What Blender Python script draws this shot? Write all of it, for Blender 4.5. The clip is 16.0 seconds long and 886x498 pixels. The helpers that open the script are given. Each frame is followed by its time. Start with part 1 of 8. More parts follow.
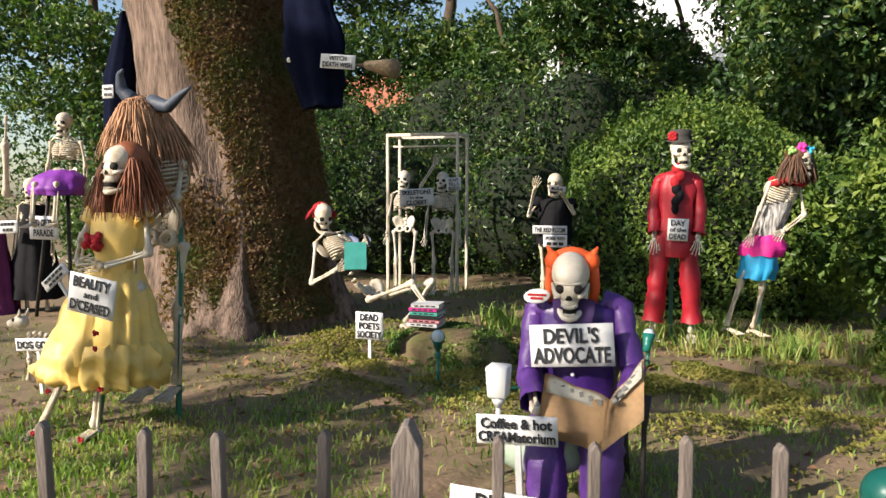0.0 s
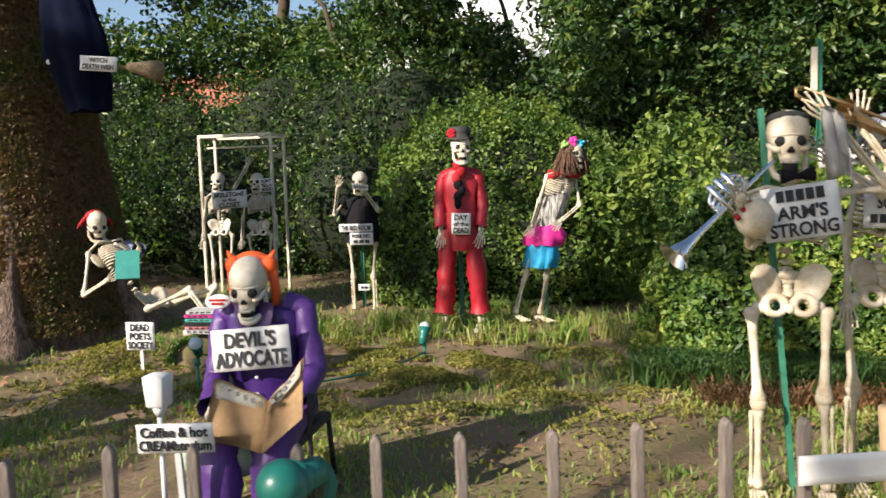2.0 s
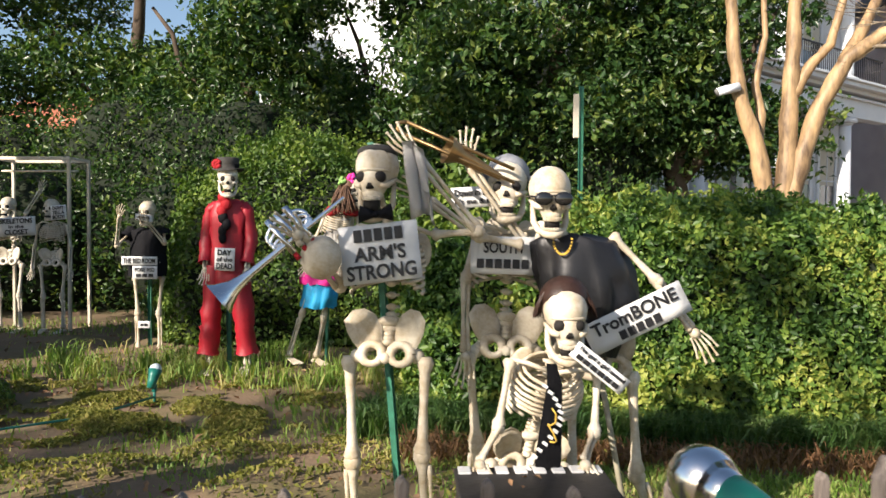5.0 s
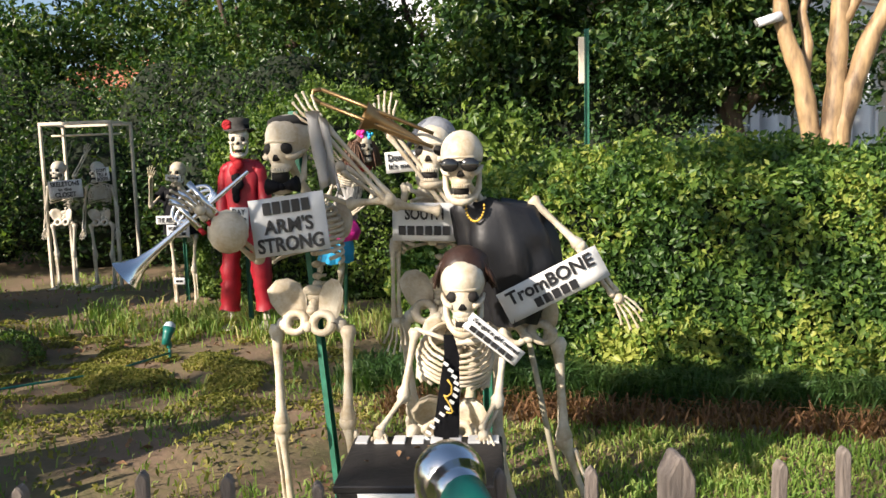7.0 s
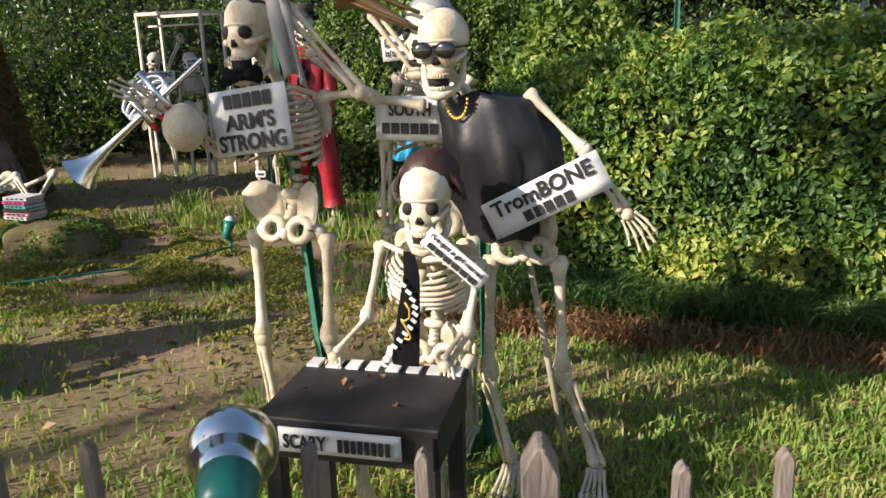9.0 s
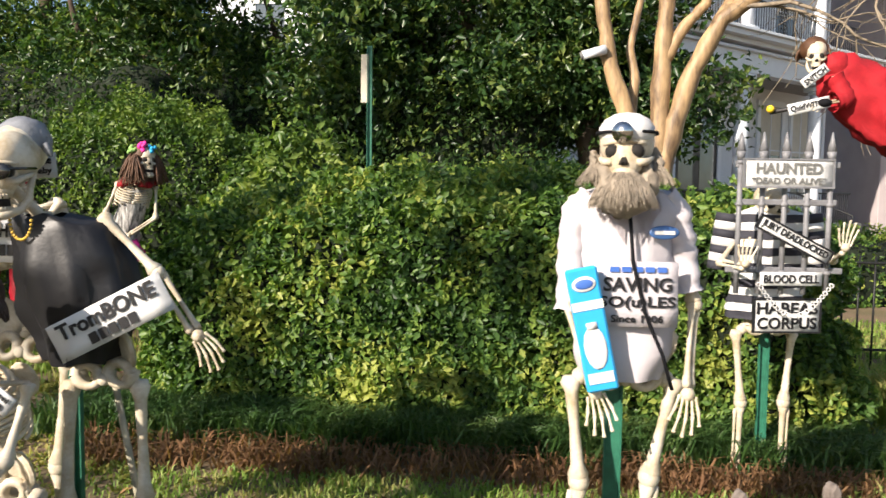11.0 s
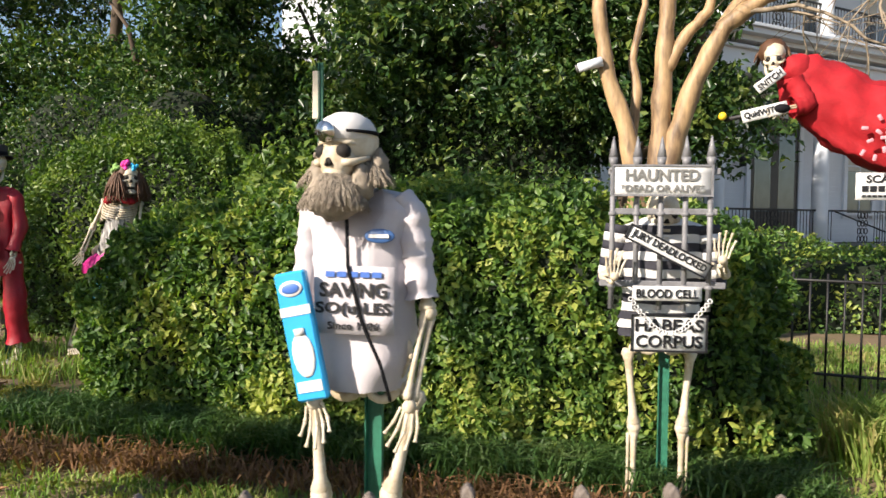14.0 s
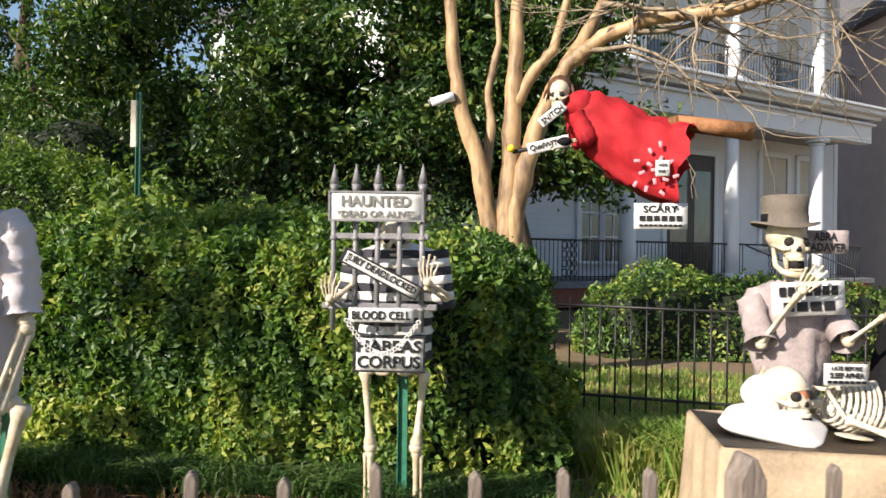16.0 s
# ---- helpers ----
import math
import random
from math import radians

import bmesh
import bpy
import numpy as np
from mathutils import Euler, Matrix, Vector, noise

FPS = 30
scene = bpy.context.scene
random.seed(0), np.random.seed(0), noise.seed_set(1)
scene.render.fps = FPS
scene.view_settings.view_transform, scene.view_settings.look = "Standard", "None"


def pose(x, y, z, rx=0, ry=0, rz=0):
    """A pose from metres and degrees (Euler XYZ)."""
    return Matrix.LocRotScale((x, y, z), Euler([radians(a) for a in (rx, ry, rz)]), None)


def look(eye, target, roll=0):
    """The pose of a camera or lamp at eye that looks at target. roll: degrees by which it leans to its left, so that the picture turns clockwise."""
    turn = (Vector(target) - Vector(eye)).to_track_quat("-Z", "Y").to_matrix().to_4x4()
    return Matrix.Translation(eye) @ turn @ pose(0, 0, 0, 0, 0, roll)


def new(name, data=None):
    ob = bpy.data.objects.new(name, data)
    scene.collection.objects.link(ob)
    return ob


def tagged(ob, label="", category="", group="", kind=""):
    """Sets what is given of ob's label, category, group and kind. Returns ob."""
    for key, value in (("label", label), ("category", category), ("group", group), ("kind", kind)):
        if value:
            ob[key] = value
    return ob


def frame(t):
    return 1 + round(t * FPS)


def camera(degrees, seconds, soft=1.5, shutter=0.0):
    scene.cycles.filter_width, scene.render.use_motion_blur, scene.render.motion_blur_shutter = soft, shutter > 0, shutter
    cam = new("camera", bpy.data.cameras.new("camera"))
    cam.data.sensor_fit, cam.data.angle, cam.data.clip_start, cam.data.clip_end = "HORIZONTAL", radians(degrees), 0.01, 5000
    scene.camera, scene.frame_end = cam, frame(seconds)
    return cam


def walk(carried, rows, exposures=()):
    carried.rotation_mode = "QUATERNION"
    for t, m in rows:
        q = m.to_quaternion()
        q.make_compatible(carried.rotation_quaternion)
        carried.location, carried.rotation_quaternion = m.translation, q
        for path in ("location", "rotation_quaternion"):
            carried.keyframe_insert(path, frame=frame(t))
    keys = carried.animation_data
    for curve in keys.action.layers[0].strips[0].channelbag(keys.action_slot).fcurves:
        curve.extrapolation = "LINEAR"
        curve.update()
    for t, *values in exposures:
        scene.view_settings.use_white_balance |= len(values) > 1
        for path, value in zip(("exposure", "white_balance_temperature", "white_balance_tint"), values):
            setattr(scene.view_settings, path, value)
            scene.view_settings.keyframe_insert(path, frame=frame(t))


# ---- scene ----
cam = camera(62.0, 16.0, shutter=0.3)
PATH = [
    (0, (1.411, -0.419, 1.252), (0.786, 1.474, 1.101), 0.2),
    (0.5, (1.54, -0.37, 1.247), (0.918, 1.523, 1.067), -0.4),
    (1, (1.701, -0.275, 1.273), (1.185, 1.649, 1.093), -0.8),
    (1.5, (1.937, -0.248, 1.273), (1.569, 1.709, 1.092), -1.0),
    (2, (2.221, -0.267, 1.273), (1.895, 1.7, 1.106), -1.7),
    (2.4, (2.362, -0.169, 1.269), (2.128, 1.811, 1.121), -1.6),
    (2.5, (2.432, -0.185, 1.247), (2.189, 1.796, 1.121), -1.3),
    (3, (2.678, -0.083, 1.251), (2.567, 1.912, 1.175), -0.4),
    (3.5, (2.888, -0.038, 1.239), (2.849, 1.961, 1.2), 1.0),
    (4, (3.082, -0.002, 1.223), (3.049, 1.998, 1.218), 2.3),
    (4.5, (3.246, 0.085, 1.227), (3.182, 2.084, 1.214), 1.8),
    (5, (3.434, 0.132, 1.237), (3.327, 2.128, 1.175), 0.4),
    (5.2, (3.536, 0.121, 1.231), (3.414, 2.116, 1.139), 0.2),
    (7.3, (4.130, 0.290, 1.342), (3.750, 2.235, 1.072), -1.3),
    (7.5, (4.205, 0.340, 1.351), (3.790, 2.268, 1.027), -1.1),
    (8, (4.234, 0.472, 1.331), (3.777, 2.356, 0.84), -1.1),
    (8.5, (4.289, 0.606, 1.3), (3.703, 2.444, 0.774), -1.2),
    (9, (4.396, 0.67, 1.296), (3.745, 2.497, 0.809), -1.7),
    (9.5, (4.458, 0.673, 1.293), (3.843, 2.532, 0.887), -1.3),
    (10, (4.642, 0.685, 1.285), (4.311, 2.636, 0.995), 1.3),
    (10.2, (4.745, 0.692, 1.288), (4.489, 2.659, 1.040), 1.1),
    (12.3, (5.428, 0.761, 1.253), (5.342, 2.757, 1.153), 0.6),
    (12.5, (5.497, 0.78, 1.25), (5.384, 2.774, 1.139), 0.8),
    (13, (5.68, 0.833, 1.241), (5.511, 2.823, 1.133), 0.6),
    (13.5, (5.865, 0.894, 1.246), (5.578, 2.871, 1.151), -0.5),
    (14, (6.098, 0.902, 1.238), (5.707, 2.862, 1.151), 0.6),
    (14.5, (6.337, 0.933, 1.216), (5.958, 2.896, 1.153), 1.2),
    (15, (6.624, 0.974, 1.237), (6.31, 2.95, 1.218), 0.7),
    (15.5, (6.921, 0.955, 1.222), (6.623, 2.933, 1.222), 0.5),
    (16, (7.14, 0.973, 1.208), (6.856, 2.953, 1.214), 0.8),
]
walk(cam, [(t, look(eye, target, roll)) for t, eye, target, roll in PATH])

# ---- light ----
SUN_TO = Vector((-0.62, -0.70, 0.50)).normalized()
sun = new("sun", bpy.data.lights.new("sun", "SUN"))
sun.data.energy, sun.data.angle, sun.data.color = 5.0, radians(0.6), (1.0, 0.88, 0.76)
sun.matrix_world = look((0, 0, 30), Vector((0, 0, 30)) - SUN_TO)
world = bpy.data.worlds.new("sky")
scene.world = world
world.use_nodes = True
wn = world.node_tree
sky = wn.nodes.new("ShaderNodeTexSky")
sky.sky_type, sky.sun_disc = "NISHITA", False
sky.sun_elevation = math.asin(SUN_TO.z)
sky.sun_rotation = math.atan2(SUN_TO.x, SUN_TO.y)
wn.links.new(sky.outputs[0], wn.nodes["Background"].inputs[0])
wn.nodes["Background"].inputs[1].default_value = 0.085
scene.view_settings.exposure = 1.05

# ---- materials ----
def mat(name, col, rough=0.6, var=0.25, scale=8.0, bump=0.15, metal=0.0, col2=None, fine=60.0, stretch=None, spec=0.4):
    m = bpy.data.materials.new(name)
    m.use_nodes = True
    t = m.node_tree
    b = t.nodes["Principled BSDF"]
    b.inputs["Roughness"].default_value, b.inputs["Metallic"].default_value = rough, metal
    b.inputs["Specular IOR Level"].default_value = spec
    co = t.nodes.new("ShaderNodeTexCoord")
    mp = t.nodes.new("ShaderNodeMapping")
    if stretch:
        mp.inputs["Scale"].default_value = stretch
    t.links.new(co.outputs["Object"], mp.inputs[0])
    n1, n2 = t.nodes.new("ShaderNodeTexNoise"), t.nodes.new("ShaderNodeTexNoise")
    n1.inputs["Scale"].default_value, n2.inputs["Scale"].default_value = scale, fine
    n1.inputs["Detail"].default_value, n2.inputs["Detail"].default_value = 5, 4
    for n in (n1, n2):
        t.links.new(mp.outputs[0], n.inputs["Vector"])
    add = t.nodes.new("ShaderNodeMath")
    add.operation = "MULTIPLY_ADD"
    add.inputs[1].default_value, add.inputs[2].default_value = 0.4, 0.0
    t.links.new(n2.outputs[0], add.inputs[0])
    s = t.nodes.new("ShaderNodeMath")
    t.links.new(n1.outputs[0], s.inputs[0]); t.links.new(add.outputs[0], s.inputs[1])
    r = t.nodes.new("ShaderNodeMapRange")
    r.inputs[1].default_value, r.inputs[2].default_value = 0.52, 0.90
    t.links.new(s.outputs[0], r.inputs[0])
    mix = t.nodes.new("ShaderNodeMix")
    mix.data_type = "RGBA"
    c2 = col2 or tuple(c * (1 - var) for c in col)
    mix.inputs[6].default_value, mix.inputs[7].default_value = (*col, 1), (*c2, 1)
    t.links.new(r.outputs[0], mix.inputs[0])
    t.links.new(mix.outputs[2], b.inputs["Base Color"])
    if bump:
        bp = t.nodes.new("ShaderNodeBump")
        bp.inputs["Strength"].default_value, bp.inputs["Distance"].default_value = bump, 0.02
        t.links.new(s.outputs[0], bp.inputs["Height"])
        t.links.new(bp.outputs[0], b.inputs["Normal"])
    return m


def leaf_mat(name, cols, rough=0.45, through_light=0.32):
    """Leaves: every leaf takes its own colour from a ramp, and lets some light pass."""
    m = bpy.data.materials.new(name)
    m.use_nodes = True
    t = m.node_tree
    b = t.nodes["Principled BSDF"]
    b.inputs["Roughness"].default_value = rough
    b.inputs["Specular IOR Level"].default_value = 0.35
    g = t.nodes.new("ShaderNodeNewGeometry")
    ramp = t.nodes.new("ShaderNodeValToRGB")
    el = ramp.color_ramp.elements
    while len(el) < len(cols):
        el.new(0.5)
    for i, c in enumerate(cols):
        el[i].position, el[i].color = i / (len(cols) - 1), (*c, 1)
    co = t.nodes.new("ShaderNodeTexCoord")
    nz = t.nodes.new("ShaderNodeTexNoise")
    nz.inputs["Scale"].default_value, nz.inputs["Detail"].default_value = 2.3, 4
    t.links.new(co.outputs["Object"], nz.inputs["Vector"])
    half = t.nodes.new("ShaderNodeMath")
    half.operation = "MULTIPLY_ADD"
    half.inputs[1].default_value, half.inputs[2].default_value = 2.4, -1.05
    t.links.new(nz.outputs[0], half.inputs[0])
    mixf = t.nodes.new("ShaderNodeMath")
    mixf.operation = "MULTIPLY_ADD"
    mixf.inputs[1].default_value = 0.7
    t.links.new(g.outputs["Random Per Island"], mixf.inputs[0])
    t.links.new(half.outputs[0], mixf.inputs[2])
    t.links.new(mixf.outputs[0], ramp.inputs[0])
    t.links.new(ramp.outputs[0], b.inputs["Base Color"])
    tr = t.nodes.new("ShaderNodeBsdfTranslucent")
    br = t.nodes.new("ShaderNodeMix")
    br.data_type, br.blend_type = "RGBA", "MULTIPLY"
    br.inputs[0].default_value = 1.0
    br.inputs[7].default_value = (1.3, 1.5, 0.6, 1)
    t.links.new(ramp.outputs[0], br.inputs[6])
    t.links.new(br.outputs[2], tr.inputs[0])
    mx = t.nodes.new("ShaderNodeMixShader")
    mx.inputs[0].default_value = through_light
    t.links.new(b.outputs[0], mx.inputs[1]); t.links.new(tr.outputs[0], mx.inputs[2])
    t.links.new(mx.outputs[0], t.nodes["Material Output"].inputs[0])
    return m


BONE = mat("bone", (0.60, 0.545, 0.44), 0.5, 0.3, 14, 0.12, col2=(0.40, 0.32, 0.21), fine=90)
BONE2 = mat("pale_bone", (0.60, 0.56, 0.48), 0.45, 0.2, 12, 0.1, col2=(0.46, 0.40, 0.30))
DARK = mat("socket", (0.012, 0.010, 0.008), 0.8, 0.2)
WHITE = mat("white_board", (0.58, 0.58, 0.57), 0.5, 0.06, 5, 0.03)
INK = mat("black_ink", (0.012, 0.012, 0.014), 0.5, 0.1, bump=0)
BLUEINK = mat("blue_ink", (0.05, 0.13, 0.42), 0.5, 0.1, bump=0)
GREYINK = mat("grey_ink", (0.16, 0.16, 0.15), 0.6, 0.1, bump=0)
GPOST = mat("green_post", (0.03, 0.16, 0.10), 0.5, 0.35, 20, 0.1)
# weathered grey wood, its base darkened to stand for shade on the fence
PICKET = mat("weathered_wood_shade_tone", (0.22, 0.185, 0.16), 0.85, 0.4, 6, 0.35, col2=(0.08, 0.065, 0.055), fine=40, stretch=(6, 6, 0.8))
YELLOW = mat("yellow_satin", (0.83, 0.57, 0.16), 0.5, 0.2, 5, 0.12, fine=30)
RED = mat("red_satin", (0.34, 0.010, 0.022), 0.5, 0.35, 6, 0.15)
REDCLOTH = mat("red_cloth", (0.36, 0.007, 0.014), 0.8, 0.3, 7, 0.25)
PURPLE = mat("purple_satin", (0.035, 0.010, 0.115), 0.42, 0.3, 7, 0.15)
LILAC = mat("lilac_satin", (0.085, 0.03, 0.19), 0.45, 0.25, 30, 0.15)
BLACKCLOTH = mat("black_cloth", (0.010, 0.010, 0.012), 0.8, 0.3, 9, 0.5, spec=0.12)
BLACKSATIN = mat("black_satin", (0.012, 0.012, 0.014), 0.45, 0.3, 9, 0.10, spec=0.4)
NAVY = mat("navy_cloth", (0.004, 0.006, 0.018), 0.9, 0.3, 9, 0.4, spec=0.05)
LABCOAT = mat("white_coat_cloth", (0.50, 0.465, 0.485), 0.75, 0.08, 6, 0.2)
GREYCLOTH = mat("ragged_grey_cloth", (0.34, 0.29, 0.29), 0.9, 0.45, 7, 0.4)
BEIGE = mat("beige_tablecloth", (0.44, 0.34, 0.23), 0.85, 0.4, 4, 0.4)
PILLOW = mat("white_pillow", (0.60, 0.59, 0.58), 0.8, 0.06, 6, 0.1)
CHROME = mat("silver_metal", (0.75, 0.75, 0.75), 0.16, 0.1, 6, 0.0, metal=1.0)
BRASS = mat("brass", (0.34, 0.22, 0.10), 0.35, 0.3, 8, 0.05, metal=0.8)
GREENPLASTIC = mat("green_plastic", (0.012, 0.14, 0.11), 0.35, 0.2, 10, 0.03)
TEAL = mat("teal_cover", (0.06, 0.36, 0.30), 0.5, 0.2, 9, 0.05)
SAGE = mat("sage_cushion", (0.28, 0.36, 0.27), 0.8, 0.2, 9, 0.15)
PAPER = mat("brown_newspaper", (0.55, 0.36, 0.19), 0.8, 0.3, 9, 0.1)
PAPERW = mat("pale_newsprint", (0.56, 0.55, 0.48), 0.8, 0.2, 9, 0.1)
BLACKPAINT = mat("black_painted_wood", (0.022, 0.020, 0.020), 0.55, 0.4, 9, 0.2)
GREYMETAL = mat("grey_painted_iron", (0.20, 0.20, 0.21), 0.45, 0.35, 18, 0.15)
IRON = mat("black_iron", (0.012, 0.012, 0.012), 0.5, 0.2, 10, 0.1)
FRAMEW = mat("pale_wood_frame", (0.66, 0.58, 0.46), 0.6, 0.2, 8, 0.1)
HAIRBROWN = mat("brown_hair", (0.10, 0.045, 0.02), 0.6, 0.4, 20, 0.2)
HAIRDARK = mat("dark_brown_hair", (0.035, 0.016, 0.010), 0.5, 0.4, 20, 0.2)
HAIRRED = mat("auburn_hair", (0.26, 0.08, 0.03), 0.55, 0.4, 20, 0.2)
FUR = mat("ginger_fur", (0.42, 0.22, 0.11), 0.7, 0.4, 18, 0.3)
HAIRGREY = mat("grey_beard", (0.30, 0.25, 0.19), 0.75, 0.4, 20, 0.25)
HAIRSILVER = mat("silver_hair", (0.24, 0.25, 0.27), 0.7, 0.3, 20, 0.25)
HORN = mat("slate_horn", (0.05, 0.065, 0.09), 0.6, 0.3, 14, 0.2)
FELT = mat("dark_felt", (0.045, 0.042, 0.038), 0.9, 0.3, 14, 0.2)
ORANGE = mat("orange_plush", (0.72, 0.10, 0.015), 0.7, 0.3, 14, 0.3)
MAGENTA = mat("magenta_tulle", (0.75, 0.03, 0.30), 0.6, 0.25, 14, 0.2)
AQUA = mat("aqua_tulle", (0.03, 0.40, 0.72), 0.6, 0.25, 14, 0.2)
PINK = mat("pink_paper", (0.72, 0.26, 0.30), 0.7, 0.15, 9, 0.05)
BLUEPACK = mat("blue_packaging", (0.03, 0.34, 0.68), 0.35, 0.1, 6, 0.03)
GOLD = mat("gold_trim", (0.65, 0.42, 0.06), 0.4, 0.2, 9, 0.0)
STRIPE = mat("charcoal_stripe", (0.03, 0.03, 0.04), 0.8, 0.2, 12, 0.1)
BARK = mat("grooved_bark", (0.20, 0.14, 0.105), 0.9, 0.5, 3, 1.0, col2=(0.045, 0.03, 0.02), fine=12, stretch=(6, 6, 0.9))
SMOOTHBARK = mat("peeling_smooth_bark", (0.46, 0.31, 0.16), 0.55, 0.4, 3.2, 0.15, col2=(0.11, 0.07, 0.04), fine=14, stretch=(2.2, 2.2, 0.6))
DARKBARK = mat("dark_bark", (0.09, 0.065, 0.045), 0.9, 0.4, 6, 0.5)
SIDING = mat("white_siding", (0.66, 0.69, 0.73), 0.6, 0.08, 2, 0.05)
TRIMW = mat("white_trim", (0.68, 0.71, 0.75), 0.5, 0.05, 3, 0.03)
MAUVE = mat("mauve_render", (0.42, 0.36, 0.36), 0.8, 0.12, 1.5, 0.1)
STEPS = mat("grey_step_stone", (0.20, 0.20, 0.21), 0.8, 0.3, 5, 0.2)
BRICK = mat("red_brick", (0.30, 0.11, 0.08), 0.85, 0.35, 9, 0.3)
DARKDOOR = mat("dark_door", (0.035, 0.028, 0.024), 0.4, 0.3, 5, 0.05)
SKYGREY = mat("roof_slate", (0.13, 0.13, 0.14), 0.8, 0.3, 5, 0.2)
ORANGEROOF = mat("terracotta", (0.42, 0.14, 0.08), 0.8, 0.3, 6, 0.2)
GLASS = mat("window_glass", (0.10, 0.12, 0.13), 0.06, 0.2, 2, 0.0, spec=0.9)
# near-black green: the shade deep in foliage, put into the core's colour
CORE = mat("hedge_core_shade", (0.012, 0.02, 0.008), 0.95, 0.5, 9, 0.6)
LEAF_HEDGE = leaf_mat("hedge_leaves", [(0.024, 0.058, 0.015), (0.06, 0.125, 0.028), (0.14, 0.225, 0.042), (0.33, 0.36, 0.08)])
LEAF_BUSH = leaf_mat("bush_leaves", [(0.04, 0.085, 0.02), (0.09, 0.155, 0.03), (0.19, 0.25, 0.05)])
LEAF_DARK = leaf_mat("glossy_dark_leaves", [(0.014, 0.036, 0.012), (0.03, 0.07, 0.02), (0.065, 0.12, 0.03), (0.15, 0.19, 0.045)], rough=0.35)
LEAF_DRY = leaf_mat("dry_fern_leaves", [(0.14, 0.075, 0.04), (0.20, 0.12, 0.06), (0.13, 0.10, 0.045), (0.09, 0.11, 0.03)], rough=0.8)
LEAF_LITTER = leaf_mat("fallen_leaves", [(0.20, 0.10, 0.045), (0.28, 0.16, 0.08), (0.13, 0.07, 0.04), (0.33, 0.22, 0.12)], rough=0.8, through_light=0.05)
BLADE = leaf_mat("grass_blades", [(0.09, 0.17, 0.025), (0.17, 0.27, 0.05), (0.25, 0.31, 0.08), (0.36, 0.32, 0.12)], rough=0.6, through_light=0.35)
LILY = leaf_mat("lilyturf_blades", [(0.03, 0.07, 0.02), (0.05, 0.11, 0.025), (0.09, 0.14, 0.04)], rough=0.5)
STRAW = leaf_mat("straw_blades", [(0.16, 0.08, 0.04), (0.24, 0.13, 0.06), (0.12, 0.07, 0.035)], rough=0.8)


GROUND = mat("lawn_and_bare_soil", (0.20, 0.13, 0.085), 0.95, 0.3, 1.6, 1.0, col2=(0.12, 0.105, 0.045), fine=30)

# ---- mesh helpers ----
def link(name, bm, material, parent=None, label="", smooth=True):
    me = bpy.data.meshes.new(name)
    bm.to_mesh(me)
    bm.free()
    mats = material if isinstance(material, (list, tuple)) else [material]
    for x in mats:
        me.materials.append(x)
    if smooth:
        for p in me.polygons:
            p.use_smooth = True
    ob = new(name, me)
    if parent:
        ob.parent = parent
    if label:
        ob["label"] = label
    return ob


part = link


def thing(name, at, label, category, group=""):
    ob = new(name)
    ob.empty_display_size = 0.05
    ob.location = at
    return tagged(ob, label, category, group)


def soup(name, verts, faces, material, smooth=False):
    """A mesh object from number arrays: verts (n,3), faces (m,k)."""
    me = bpy.data.meshes.new(name)
    k = faces.shape[1]
    me.vertices.add(len(verts)); me.vertices.foreach_set("co", verts.astype(np.float32).ravel())
    me.loops.add(faces.size); me.loops.foreach_set("vertex_index", faces.astype(np.int32).ravel())
    me.polygons.add(len(faces))
    me.polygons.foreach_set("loop_start", np.arange(0, faces.size, k, dtype=np.int32))
    me.update(calc_edges=True)
    if smooth:
        me.polygons.foreach_set("use_smooth", np.ones(len(faces), dtype=bool))
    me.materials.append(material)
    return new(name, me)


def box(bm, c, s, m=None, mi=0, bevel=0.0):
    g = bmesh.ops.create_cube(bm, size=1)["verts"]
    bmesh.ops.scale(bm, vec=s, verts=g)
    if bevel:
        e = list({e for v in g for e in v.link_edges})
        r = bmesh.ops.bevel(bm, geom=e, offset=bevel, segments=1, affect="EDGES")
        g = list({v for f in r["faces"] for v in f.verts} | {v for v in g if v.is_valid})
    if m is not None:
        bmesh.ops.transform(bm, matrix=m, verts=g)
    bmesh.ops.translate(bm, vec=c, verts=g)
    for f in {f for v in g for f in v.link_faces}:
        f.material_index = mi
    return g


def rod(bm, a, b, r0, r1=None, seg=8, mi=0):
    a, b = Vector(a), Vector(b)
    d = b - a
    if d.length < 1e-5:
        return
    q = d.to_track_quat("Z", "Y").to_matrix().to_4x4()
    g = bmesh.ops.create_cone(bm, cap_ends=True, segments=seg, radius1=r0, radius2=r1 if r1 is not None else r0, depth=d.length,
                              matrix=Matrix.Translation((a + b) / 2) @ q)["verts"]
    for f in {f for v in g for f in v.link_faces}:
        f.material_index = mi


def ball(bm, c, s, m=None, mi=0, u=10, v=7):
    g = bmesh.ops.create_uvsphere(bm, u_segments=u, v_segments=v, radius=1)["verts"]
    s = (s, s, s) if isinstance(s, (int, float)) else s
    bmesh.ops.scale(bm, vec=s, verts=g)
    if m is not None:
        bmesh.ops.transform(bm, matrix=m, verts=g)
    bmesh.ops.translate(bm, vec=c, verts=g)
    for f in {f for w in g for f in w.link_faces}:
        f.material_index = mi
    return g


